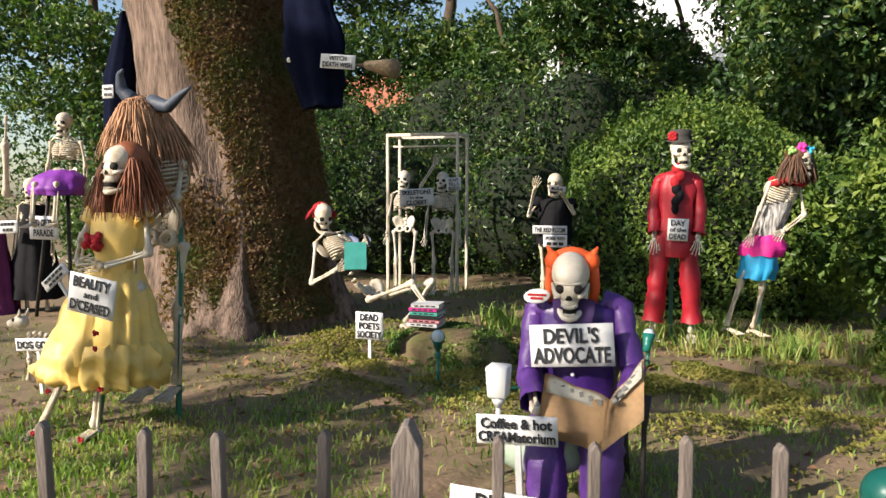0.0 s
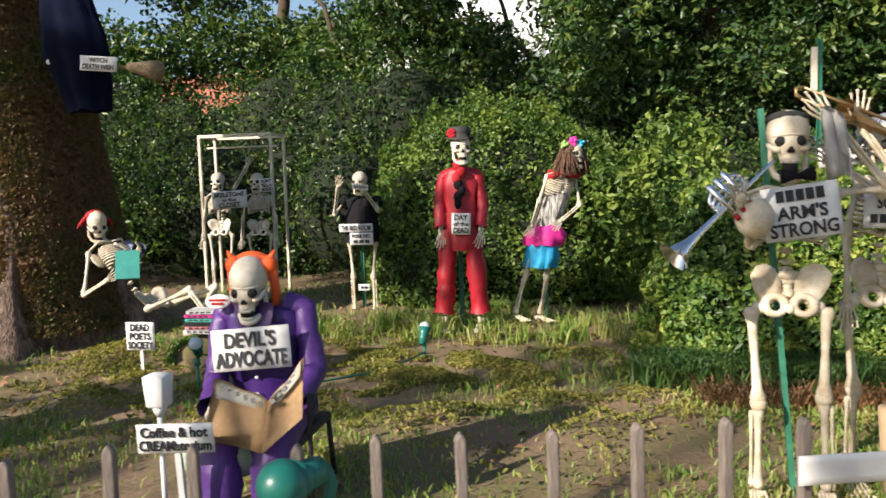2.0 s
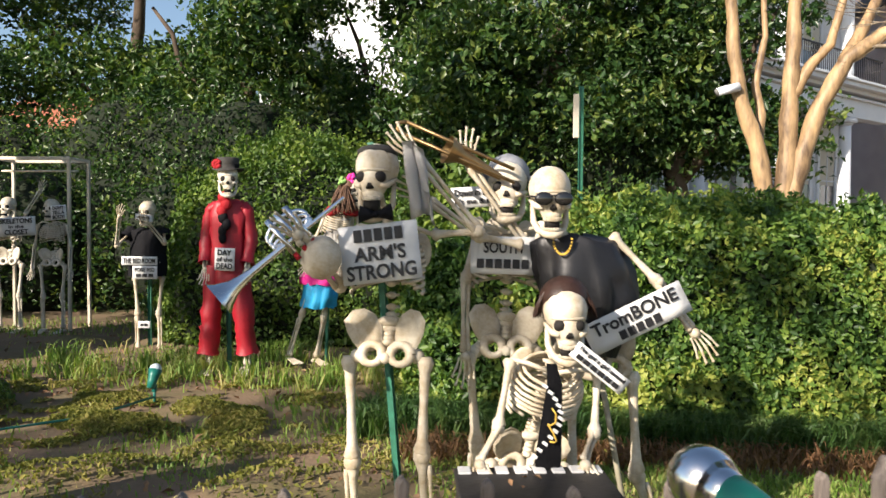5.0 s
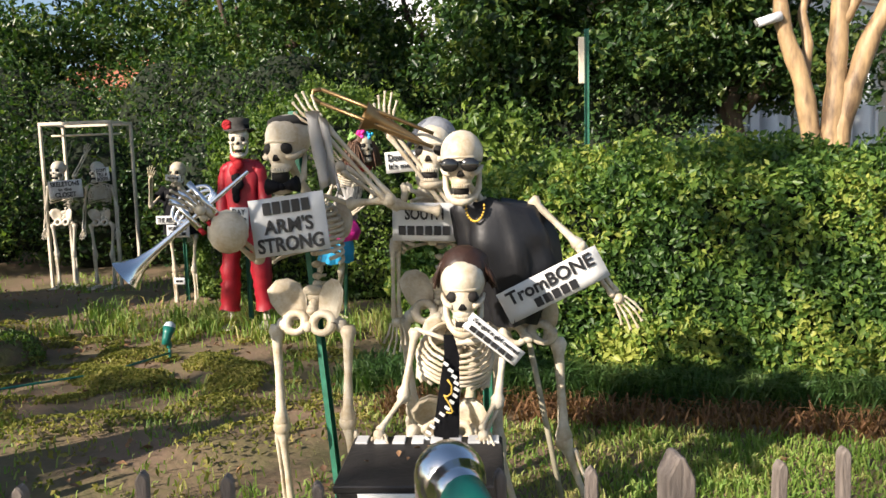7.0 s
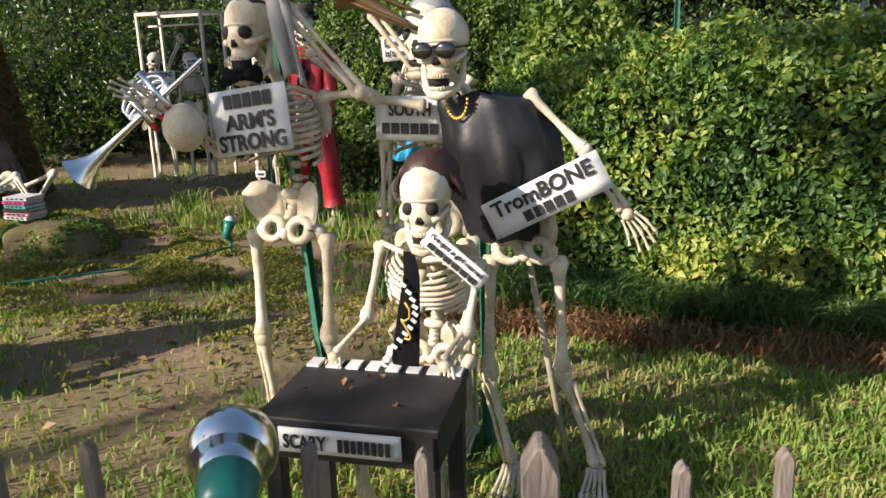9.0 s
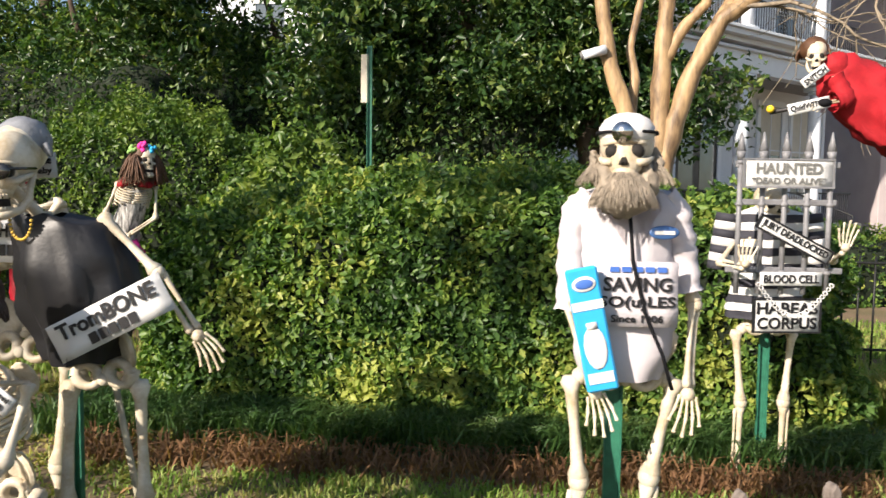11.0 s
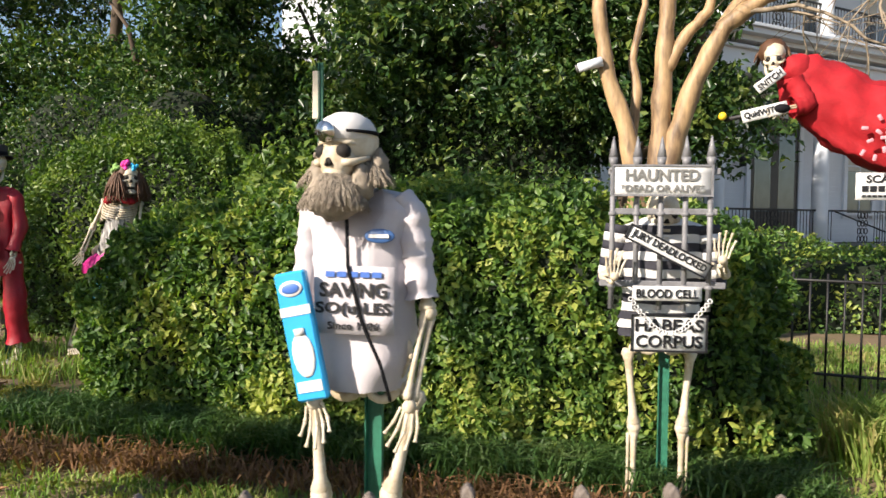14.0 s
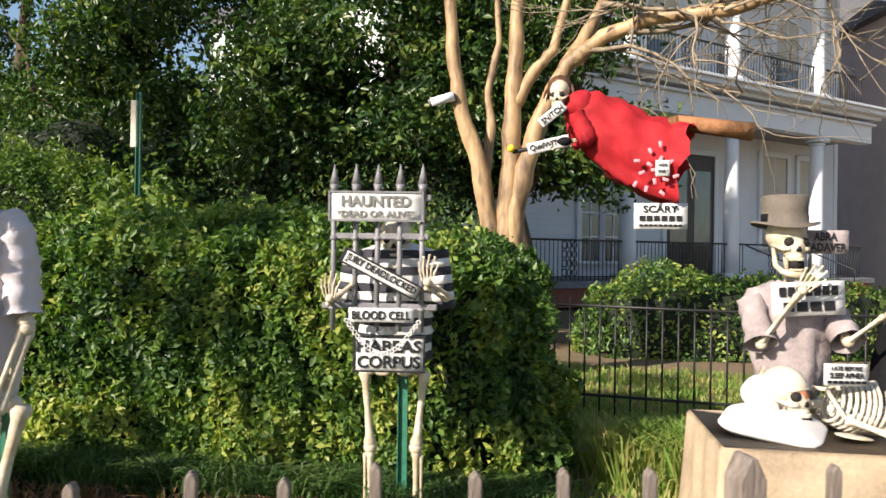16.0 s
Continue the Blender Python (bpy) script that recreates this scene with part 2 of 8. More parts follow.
def tube(bm, pts, rads, seg=8, mi=0, cap=True):
    """A tapered tube along a polyline."""
    pts = [Vector(p) for p in pts]
    rings = []
    side = None
    for i, p in enumerate(pts):
        d = (pts[min(i + 1, len(pts) - 1)] - pts[max(i - 1, 0)]).normalized()
        if side is None:
            side = d.orthogonal().normalized()
        side = (side - d * side.dot(d)).normalized()
        up = d.cross(side)
        r = rads[i] if isinstance(rads, (list, tuple)) else rads
        rings.append([bm.verts.new(p + (side * math.cos(2 * math.pi * k / seg) + up * math.sin(2 * math.pi * k / seg)) * r) for k in range(seg)])
    for a, b in zip(rings, rings[1:]):
        for k in range(seg):
            bm.faces.new((a[k], a[(k + 1) % seg], b[(k + 1) % seg], b[k])).material_index = mi
    if cap:
        bm.faces.new(rings[0][::-1]).material_index = mi
        bm.faces.new(rings[-1]).material_index = mi


def loft(bm, rings, seg=28, folds=0, amp=0.0, mi=0, cap=False, seed=0):
    """Cloth: elliptic rings (x, y, z, rx, ry[, turn]) joined, with folds that grow along it."""
    rnd = random.Random(seed)
    ph = [rnd.uniform(0, 6.28) for _ in range(6)]
    out = []
    fine_rings = []
    for a, c in zip(rings, rings[1:]):
        a, c = tuple(a) + (0,) * (6 - len(a)), tuple(c) + (0,) * (6 - len(c))
        for j in range(4):
            fine_rings.append((*(p + (q - p) * j / 4 for p, q in zip(a, c)),))
    rings = fine_rings + [rings[-1]]
    n = len(rings)
    for i, rg in enumerate(rings):
        x, y, z, rx, ry = rg[:5]
        tw = radians(rg[5]) if len(rg) > 5 else 0
        row = []
        for k in range(seg):
            a = 2 * math.pi * k / seg
            w = 1 + amp * (0.35 + i / n) * (math.sin(folds * a + ph[0]) * 0.6 + math.sin((folds * 1.7) // 1 * a + ph[1] + i * 0.16) * 0.4 + 0.35 * math.sin(3 * a + ph[2] + i * 0.4))
            w += (0.13 * noise.noise((math.cos(a) * 2.2 + seed, math.sin(a) * 2.2, z * 9)) + 0.07 * noise.noise((math.cos(a) * 6 + seed, math.sin(a) * 6, z * 14))) * min(1.0, i / 3) * (1 if amp else 0)
            px, py = rx * w * math.cos(a), ry * w * math.sin(a)
            row.append(bm.verts.new((x + px * math.cos(tw) - py * math.sin(tw), y + px * math.sin(tw) + py * math.cos(tw), z + amp * 0.05 * math.sin(5 * a + ph[3] + i * 0.3))))
        out.append(row)
    for a, b in zip(out, out[1:]):
        for k in range(seg):
            bm.faces.new((a[k], a[(k + 1) % seg], b[(k + 1) % seg], b[k])).material_index = mi
    if cap:
        bm.faces.new(out[0]).material_index = mi
        bm.faces.new(out[-1][::-1]).material_index = mi


def strands(bm, c, r, n, length, width=0.008, seed=0, down=1.0, spread=0.6, front=None, mi=0):
    """Locks of hair from a cap of radius r round c, falling down."""
    rnd = random.Random(seed)
    c = Vector(c)
    for _ in range(n):
        a, e = rnd.uniform(0, 6.28), rnd.uniform(0.1, 1.5)
        d = Vector((math.cos(a) * math.cos(e), math.sin(a) * math.cos(e), math.sin(e)))
        if front is not None and d.dot(front) > 0.0 and d.z < 0.96:
            continue
        p = c + d * r
        pts = [p]
        v = Vector((d.x * spread, d.y * spread, -down * 0.6))
        for k in range(4):
            v = v + Vector((rnd.uniform(-0.25, 0.25), rnd.uniform(-0.25, 0.25), -0.45 * down))
            p = p + v.normalized() * length * rnd.uniform(0.7, 1.1) / 4
            pts.append(p)
        tube(bm, pts, [width, width * 1.2, width, width * 0.8, width * 0.3], 4, mi, cap=False)


def leaf_arrays(P, N, size, rnd, flat=0.5, aspect=0.5, fold=0.18):
    n = len(P)
    D = rnd.normal(size=(n, 3)) + N * flat
    D /= np.linalg.norm(D, axis=1)[:, None] + 1e-9
    T = rnd.normal(size=(n, 3))
    T -= (T * D).sum(1)[:, None] * D
    T /= np.linalg.norm(T, axis=1)[:, None] + 1e-9
    S = np.cross(D, T)
    L = size * rnd.uniform(0.6, 1.35, size=(n, 1))
    a = P - T * L * 0.5
    b = P + S * L * aspect * 0.5 + D * L * fold
    c = P + T * L * 0.5
    d = P - S * L * aspect * 0.5 + D * L * fold
    V = np.stack([a, b, c, d], 1).reshape(-1, 3)
    i = np.arange(n)[:, None] * 4
    Fc = np.concatenate([i + np.array([[0, 1, 2]]), i + np.array([[0, 2, 3]])], 0)
    return V, Fc


def leaves(name, P, N, size, material, seed=1, **k):
    V, Fc = leaf_arrays(P, N, size, np.random.default_rng(seed), **k)
    return soup(name, V, Fc, material)


def blob_points(blobs, n, seed, shell=0.55, rough=0.35):
    """Points near the skins of several ellipsoids (x, y, z, rx, ry, rz), clumped and uneven, with gaps."""
    r = np.random.default_rng(seed)
    w = np.array([b[3] * b[5] + b[4] * b[5] for b in blobs]); w = w / w.sum()
    pick = r.choice(len(blobs), n, p=w)
    B = np.array(blobs)[pick]
    d = r.normal(size=(n, 3)); d /= np.linalg.norm(d, axis=1)[:, None]
    lump = np.sin(d[:, 0] * 7 + pick * 1.7) * np.sin(d[:, 1] * 6 + pick) * np.sin(d[:, 2] * 8 + pick * 2.3)
    lump2 = np.sin(d[:, 0] * 17 + pick) * np.sin(d[:, 2] * 19 + pick * 1.3 + d[:, 1] * 11)
    rad = 1 + rough * lump + rough * 0.5 * lump2 - (1 - shell) * r.uniform(0, 1, n) ** 2 * 0.6
    P = B[:, :3] + d * rad[:, None] * B[:, 3:6]
    return P, d


# a gentle, uneven lawn that falls a little towards the house side
def gz(x, y):
    return -0.018 * max(0.0, min(x - 1.0, 8.0)) + 0.05 * math.sin(x * 0.9 + 1) * math.sin(y * 0.8) * (1 if 1.5 < y < 30 else 0.3) * 0.5


FS, FN = Vector((0.972, 0.236, 0)), Vector((-0.236, 0.972, 0))
F0 = Vector((1.411, -0.419, 0))


def fpt(s, off=1.25, z=0.0):
    return F0 + FS * s + FN * off + Vector((0, 0, z))

# ---- ground ----
def make_ground():
    xs = np.concatenate([np.linspace(-300, -8, 14), np.linspace(-7.5, 12, 118), np.linspace(13, 300, 14)])
    ys = np.concatenate([np.linspace(-200, -2, 10), np.linspace(-1.5, 13, 92), np.linspace(14, 400, 16)])
    V = np.array([(x, y, gz(x, y) + (0.02 * noise.noise((x * 2.2, y * 2.2, 0)) + 0.012 * noise.noise((x * 7, y * 7, 3)) + (0.09 * max(0.0, noise.noise((x * 1.9, y * 2.3, 8))) if 3.3 < y < 8 and x < 3 else 0) if -8 < x < 13 and -2 < y < 14 else 0)) for y in ys for x in xs])
    w = len(xs)
    Fq = np.array([(j * w + i, j * w + i + 1, (j + 1) * w + i + 1, (j + 1) * w + i) for j in range(len(ys) - 1) for i in range(w - 1)])
    tagged(soup("ground", V, Fq, GROUND, True), "uneven lawn with thin grass and bare brown soil", "ground", kind="structure")


make_ground()


def blades(name, n, region, h, material, seed, width=0.006, lean=0.5, keep=None, label="", clump=0.0):
    r = np.random.default_rng(seed)
    x0, x1, y0, y1 = region
    x, y = r.uniform(x0, x1, n), r.uniform(y0, y1, n)
    if clump:
        k = max(8, n // 60)
        cx, cy = r.uniform(x0, x1, k), r.uniform(y0, y1, k)
        i = r.integers(0, k, n)
        m = r.uniform(0, 1, n) < clump
        x = np.where(m, cx[i] + r.normal(0, 0.06, n), x); y = np.where(m, cy[i] + r.normal(0, 0.06, n), y)
    if keep is not None:
        s = keep(x, y, r)
        x, y = x[s], y[s]
    n = len(x)
    z = np.array([gz(a, b) for a, b in zip(x, y)])
    P = np.stack([x, y, z - 0.01], 1)
    a = r.uniform(0, 6.28, n)
    hh = h * r.uniform(0.4, 1.3, n)
    S = np.stack([np.cos(a), np.sin(a), 0 * a], 1) * width
    b = r.uniform(0, 6.28, n)
    Ld = np.stack([np.cos(b), np.sin(b), 0 * b], 1) * (hh * lean * r.uniform(0.3, 1.2, n))[:, None]
    up = np.array([[0, 0, 1.0]]) * hh[:, None]
    V = np.stack([P - S, P + S, P + Ld * 0.35 + up * 0.62 + S * 0.8, P + Ld * 0.35 + up * 0.62 - S * 0.8, P + Ld + up * (1 - 0.35 * lean)], 1).reshape(-1, 3)
    i = np.arange(n)[:, None] * 5
    Fc = np.concatenate([i + np.array([[0, 1, 2]]), i + np.array([[0, 2, 3]]), i + np.array([[3, 2, 4]])], 0)
    return tagged(soup(name, V, Fc, material), label, "grass", kind="stuff")


def patchy(x, y, r):
    f = np.sin(x * 1.7 + 0.6) * np.sin(y * 2.1 + x * 0.5) + 0.6 * np.sin(x * 4.1 + y * 3.3)
    dens = np.clip(0.40 + 0.5 * f + np.clip((x - 3.2) * 0.25, 0, 0.6) + np.clip((2.9 - (y - 0.24 * x)) * 0.25, -0.35, 0.4), 0.05, 1)
    bed = (y - 0.05 * x > 3.75) & (x > 3.4) & (x < 7.0)
    inside = (x - F0.x) * FN.x + (y - F0.y) * FN.y > 1.02 + 0.12 * r.normal(size=len(x))
    return (r.uniform(0, 1, len(x)) < dens) & ~bed & inside


blades("grass", 120000, (-4.5, 9.5, 0.7, 4.6), 0.065, BLADE, 5, 0.005, 0.6, patchy, "short patchy sunlit lawn grass", clump=0.35)
blades("grass", 26000, (-5, 3.2, 4.4, 9.5), 0.09, BLADE, 6, 0.007, 0.6, patchy, "thin lawn grass between mossy soil", clump=0.5)
blades("grass", 34000, (6.6, 12.5, 3.4, 9.5), 0.10, BLADE, 7, 0.007, 0.5, None, "green lawn grass beside the iron fence", clump=0.3)
blades("grass", 60000, (2.9, 7.6, 0.9, 4.1), 0.075, BLADE, 15, 0.005, 0.6, lambda x, y, r: (np.sin(x * 2.3 + y) + np.sin(y * 3.1) + r.uniform(-1, 1.6, len(x)) > 0) & (y - 0.05 * x < 3.85) & ((x - F0.x) * FN.x + (y - F0.y) * FN.y > 1.05), "green lawn grass round the band", clump=0.3)
blades("tall_grass", 2200, (-0.6, 3.0, 5.6, 6.9), 0.22, BLADE, 8, 0.006, 0.7, None, "tall tufts of pale grass before the bush", clump=0.7)
blades("tall_grass", 2500, (7.5, 8.1, 5.2, 5.6), 0.42, BLADE, 9, 0.006, 0.6, None, "tall sunlit grass tuft on the lawn edge", clump=0.9)
blades("lilyturf", 16000, (2.7, 7.2, 4.40, 4.85), 0.24, LILY, 10, 0.006, 0.9, None, "dark green lilyturf edging under the hedge", clump=0.6)
blades("straw", 2600, (3.0, 6.9, 4.05, 4.35), 0.16, STRAW, 12, 0.006, 1.2, None, "dry reddish straw along the bed edge", clump=0.3)


def litter():
    r = np.random.default_rng(4)
    n = 5200
    x, y = r.uniform(-4.5, 8.5, n), r.uniform(0.8, 8.0, n)
    near = r.uniform(0, 1, n) < np.clip(0.22 + 0.8 * np.exp(-((x + 1.2) ** 2 + (y - 4.3) ** 2) / 2.2) + 0.3 * (x < 3), 0, 1)
    x, y = x[near], y[near]
    P = np.stack([x, y, np.array([gz(a, b) + 0.02 for a, b in zip(x, y)])], 1)
    N = np.tile([[0, 0, 1.0]], (len(x), 1))
    tagged(leaves("leaf_litter", P, N, 0.05, LEAF_LITTER, 3, flat=2.2, aspect=0.6), "scattered dry brown fallen leaves", "leaves", kind="stuff")
    moss = np.stack([r.normal(0.9, 1.3, 52000), r.normal(4.75, 0.7, 52000), np.zeros(52000)], 1)
    patch = np.array([noise.noise((a * 1.9, b * 2.3, 8)) + 0.5 * noise.noise((a * 5, b * 5, 2)) for a, b in moss[:, :2]])
    moss = moss[patch + r.uniform(-0.12, 0.12, len(patch)) > 0.03]
    moss[:, 2] = [gz(a, b) + 0.02 + 0.09 * max(0.0, noise.noise((a * 1.9, b * 2.3, 8))) + 0.05 * max(0, noise.noise((a * 4.4, b * 4.4, 1))) for a, b in moss[:, :2]]
    tagged(leaves("moss", moss, np.tile([[0, 0, 1.0]], (len(moss), 1)), 0.035, leaf_mat("moss_tips", [(0.08, 0.09, 0.02), (0.19, 0.19, 0.04), (0.30, 0.25, 0.08)], 0.9), 8), "low yellow-green moss and weeds on soil", "moss", kind="stuff")


litter()

# ---- picket fence ----
def fence():
    f = thing("picket_fence", fpt(0), "low weathered grey wooden picket fence beside the pavement", "fence")
    def picket(w, h, s, off=0.0, d=0.03, tip=0.06):
        bm = bmesh.new()
        pr = [(-w / 2, 0), (w / 2, 0), (w / 2, h - tip), (w * 0.12, h), (-w * 0.12, h), (-w / 2, h - tip)]
        a = [bm.verts.new((x, -d / 2, z)) for x, z in pr]
        b = [bm.verts.new((x, d / 2, z)) for x, z in pr]
        bm.faces.new(a); bm.faces.new(b[::-1])
        for i in range(6):
            bm.faces.new((a[i], b[i], b[(i + 1) % 6], a[(i + 1) % 6]))
        bmesh.ops.recalc_face_normals(bm, faces=bm.faces)
        bmesh.ops.bevel(bm, geom=list(bm.edges), offset=0.003, segments=1, affect="EDGES")
        return bm
    first = None
    k = 0
    s = -2.73
    rnd = random.Random(3)
    while s < 8.2:
        if k % 21 == 16:
            o = part("post", picket(0.052, 0.868, s, d=0.055, tip=0.04), PICKET, f, smooth=False)
        elif first is None:
            first = o = part("picket", picket(0.021, 0.85, s, d=0.022, tip=0.012), PICKET, f, smooth=False)
        else:
            o = first.copy(); scene.collection.objects.link(o)
        p = FS * s + FN * rnd.uniform(-0.004, 0.004)
        o.matrix_basis = Matrix.Translation((p.x, p.y, rnd.uniform(-0.012, 0.006) - 0.01 - 0.055 * math.exp(-(s - 3.2) ** 2))) @ Euler((rnd.uniform(-0.02, 0.02), rnd.uniform(-0.02, 0.02), math.atan2(FS.y, FS.x) + rnd.uniform(-0.1, 0.1))).to_matrix().to_4x4()
        s += 0.160 + rnd.uniform(-0.003, 0.003)
        k += 1
    for z in (0.22, 0.60):
        bm = bmesh.new()
        box(bm, (0, 0, 0), (10.9, 0.03, 0.06), bevel=0.004)
        o = part("rail", bm, PICKET, f, smooth=False)
        o.matrix_basis = Matrix.Translation(FS * 2.8 + FN * 0.045 + Vector((0, 0, z))) @ Euler((0, 0, math.atan2(FS.y, FS.x))).to_matrix().to_4x4()


fence()

# ---- hedge and bushes ----
def sheared(name, cx, cy, lx, ly, h, turn, n, size, material, seed, label, round_=0.3, z0=0.0):
    """A clipped hedge: a dark core painted as inner shade and a skin of leaves, rounded, uneven."""
    r = np.random.default_rng(seed)
    d = r.normal(size=(n, 3)); d /= np.abs(d).max(1)[:, None]
    e = d / (np.linalg.norm(d, axis=1)[:, None])
    q = d * (1 - round_) + e * round_ * 1.15
    q[:, 2] = np.abs(q[:, 2]) * np.where(r.uniform(0, 1, n) < 0.8, 1, -0.2)
    lump = np.array([noise.noise((a * lx * 1.8, b * ly * 1.8, c * h * 2.4 + seed)) + 0.6 * noise.noise((a * lx * 5, b * ly * 5, c * h * 5)) for a, b, c in q])
    q = q * (1 + 0.11 * lump[:, None]) - e * (r.uniform(0, 1, (n, 1)) ** 2) * 0.10
    P = np.stack([q[:, 0] * lx / 2, q[:, 1] * ly / 2, z0 + np.clip(q[:, 2], 0.03, 2) * h], 1)
    c, s = math.cos(radians(turn)), math.sin(radians(turn))
    R = np.array([[c, s, 0], [-s, c, 0], [0, 0, 1]])
    N = e @ R
    P = P @ R + np.array([[cx, cy, gz(cx, cy)]])
    t = thing(name, (cx, cy, gz(cx, cy)), label, "hedge" if name == "hedge" else "bush")
    lo = leaves("foliage", P, N, size, material, seed + 1, flat=0.75, aspect=0.55)
    lo.parent = t; lo.matrix_parent_inverse = Matrix.Translation((-cx, -cy, -gz(cx, cy)))
    # added core blocks light; its dark colour is the shade between leaves
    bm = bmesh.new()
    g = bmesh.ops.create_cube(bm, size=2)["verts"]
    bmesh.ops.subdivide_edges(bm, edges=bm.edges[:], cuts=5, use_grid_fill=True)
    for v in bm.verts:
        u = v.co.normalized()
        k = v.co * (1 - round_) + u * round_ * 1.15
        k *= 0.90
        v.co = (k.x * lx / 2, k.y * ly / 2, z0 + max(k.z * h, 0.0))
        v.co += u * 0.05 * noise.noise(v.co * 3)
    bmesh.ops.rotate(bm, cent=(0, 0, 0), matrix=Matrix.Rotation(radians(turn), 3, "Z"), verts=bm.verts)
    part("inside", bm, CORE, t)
    return t


sheared("hedge", 5.04, 5.55, 4.18, 1.62, 1.32, 0, 140000, 0.055, LEAF_HEDGE, 21, "broad clipped green hedge with sunlit leaves", 0.44)
sheared("bush", 1.40, 8.5, 2.95, 2.2, 1.95, 8, 46000, 0.06, LEAF_BUSH, 22, "large rounded clipped bush with bright top", 0.75)
sheared("bush", 9.7, 11.5, 4.2, 1.4, 0.95, 14, 9000, 0.07, LEAF_HEDGE, 23, "low clipped hedge before the house porch", 0.35)
sheared("bush", 8.8, 12.2, 1.6, 1.2, 1.1, 20, 4000, 0.07, LEAF_HEDGE, 24, "small leafy bush beside the steps", 0.6)


def shrubs(name, blobs, n, size, material, seed, label, cat="shrub", kind="", shell=0.5, rough=0.35):
    P, N = blob_points(blobs, n, seed, shell, rough)
    k = P[:, 2] > 0.03
    o = leaves(name, P[k], N[k], size, material, seed, flat=0.7)
    return tagged(o, label, cat, kind=kind)


# a belt of loose evergreen shrubs behind the display
rnd = random.Random(7)
belt = []
for i in range(14):
    x = -8.5 + i * 1.08
    belt.append((x, 10.6 + rnd.uniform(-0.5, 0.5), rnd.uniform(0.7, 1.0), 1.0, 0.8, rnd.uniform(0.9, 1.35)))
for i in range(13):
    x = -8 + i * 1.1
    belt.append((x, 11.8 + rnd.uniform(-0.4, 0.4), rnd.uniform(1.8, 2.4), 1.1, 0.8, 1.2))
shrubs("shrub_belt", belt, 70000, 0.085, LEAF_DARK, 31, "dense belt of glossy dark evergreen shrubs", kind="stuff")
# dark balls added as the shade within the belt
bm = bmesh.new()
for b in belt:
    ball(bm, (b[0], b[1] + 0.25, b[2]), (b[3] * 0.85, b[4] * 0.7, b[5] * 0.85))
tagged(link("shrub_core_shade", bm, CORE), "dark cores painted as the shade inside the shrub belt", "shrub", kind="stuff")
shrubs("shrub", [(3.35, 7.4, 1.2, 0.5, 0.4, 0.75), (2.9, 7.7, 0.8, 0.5, 0.4, 0.8)], 5000, 0.09, LEAF_BUSH, 33, "bright green leafy shrub between the hedges", "shrub")
shrubs("shrub", [(-6.2, 8.3, 1.2, 1.5, 0.8, 1.3), (-4.6, 9.0, 1.6, 1.5, 0.8, 1.6)], 12000, 0.09, LEAF_DARK, 34, "dark shrubbery beside the old trunk", "shrub")


def tree(name, base, limbs, crown, n, size, bark, leafm, seed, label, r0=0.15, inner=True):
    t = thing(name, base, label, "tree")
    bm = bmesh.new()
    for pts, ra in limbs:
        loc = [Vector(p) - Vector(base) for p in pts]
        tube(bm, loc, [ra * (1 - 0.7 * i / (len(loc) - 1)) for i in range(len(loc))], 9)
    part("trunk", bm, bark, t)
    if crown:
        P, N = blob_points(crown, n, seed, 0.35, 0.5)
        o = leaves("crown", P, N, size, leafm, seed, flat=0.5)
        o.parent = t; o.matrix_parent_inverse = Matrix.Translation(-Vector(base))
    return t


def limb(a, b, bend, k=5, seed=0):
    r = random.Random(seed)
    a, b = Vector(a), Vector(b)
    return [a.lerp(b, i / k) + Vector((r.uniform(-1, 1), r.uniform(-1, 1), r.uniform(-0.4, 0.4))) * bend * math.sin(math.pi * min(i / k, 0.8)) for i in range(k + 1)]


def crown_blobs(cx, cy, z0, z1, spread, k, seed, r=(0.7, 1.3)):
    q = random.Random(seed)
    return [(cx + q.uniform(-spread, spread), cy + q.uniform(-spread * 0.5, spread * 0.5), q.uniform(z0, z1), q.uniform(*r), q.uniform(*r), q.uniform(*r) * 0.7) for _ in range(k)]


# background evergreens
for i, (x, y, zt, sp, k) in enumerate(((-7.5, 13.5, 9, 2.2, 16), (-3.6, 14.5, 9.5, 2.0, 13), (-0.9, 13.0, 8.0, 1.7, 9), (2.2, 13.5, 9.5, 2.0, 18), (4.6, 12.5, 8.5, 2.0, 20), (6.6, 12.3, 8, 1.5, 17), (-10.5, 12, 8, 2.2, 12))):
    cr = crown_blobs(x, y, 2.6 if i >= 3 else 3.0, zt, sp, k, 40 + i)
    lim = [(limb((x, y, 0), (x + 0.3, y, zt * 0.8), 0.25, 6, i), 0.22), (limb((x + 0.05, y, 2.0), (x + 1.4, y - 0.4, 4.6), 0.2, 5, i + 9), 0.1), (limb((x, y, 2.4), (x - 1.3, y - 0.3, 5.0), 0.2, 5, i + 19), 0.09)]
    tree("tree", (x, y, 0), lim, cr, 2300 * k, 0.13, DARKBARK, LEAF_DARK, 50 + i, "tall dark evergreen tree with dense glossy leaves")
far = [(x * 3.4 - 26, 24 + (x % 3) * 2.0, 3.0 + (x % 2), 2.8, 1.5, 3.0 + (x % 4) * 0.35) for x in range(9)]
shrubs("far_trees", far, 26000, 0.22, LEAF_DARK, 61, "distant leafy tree line", "trees", "stuff")

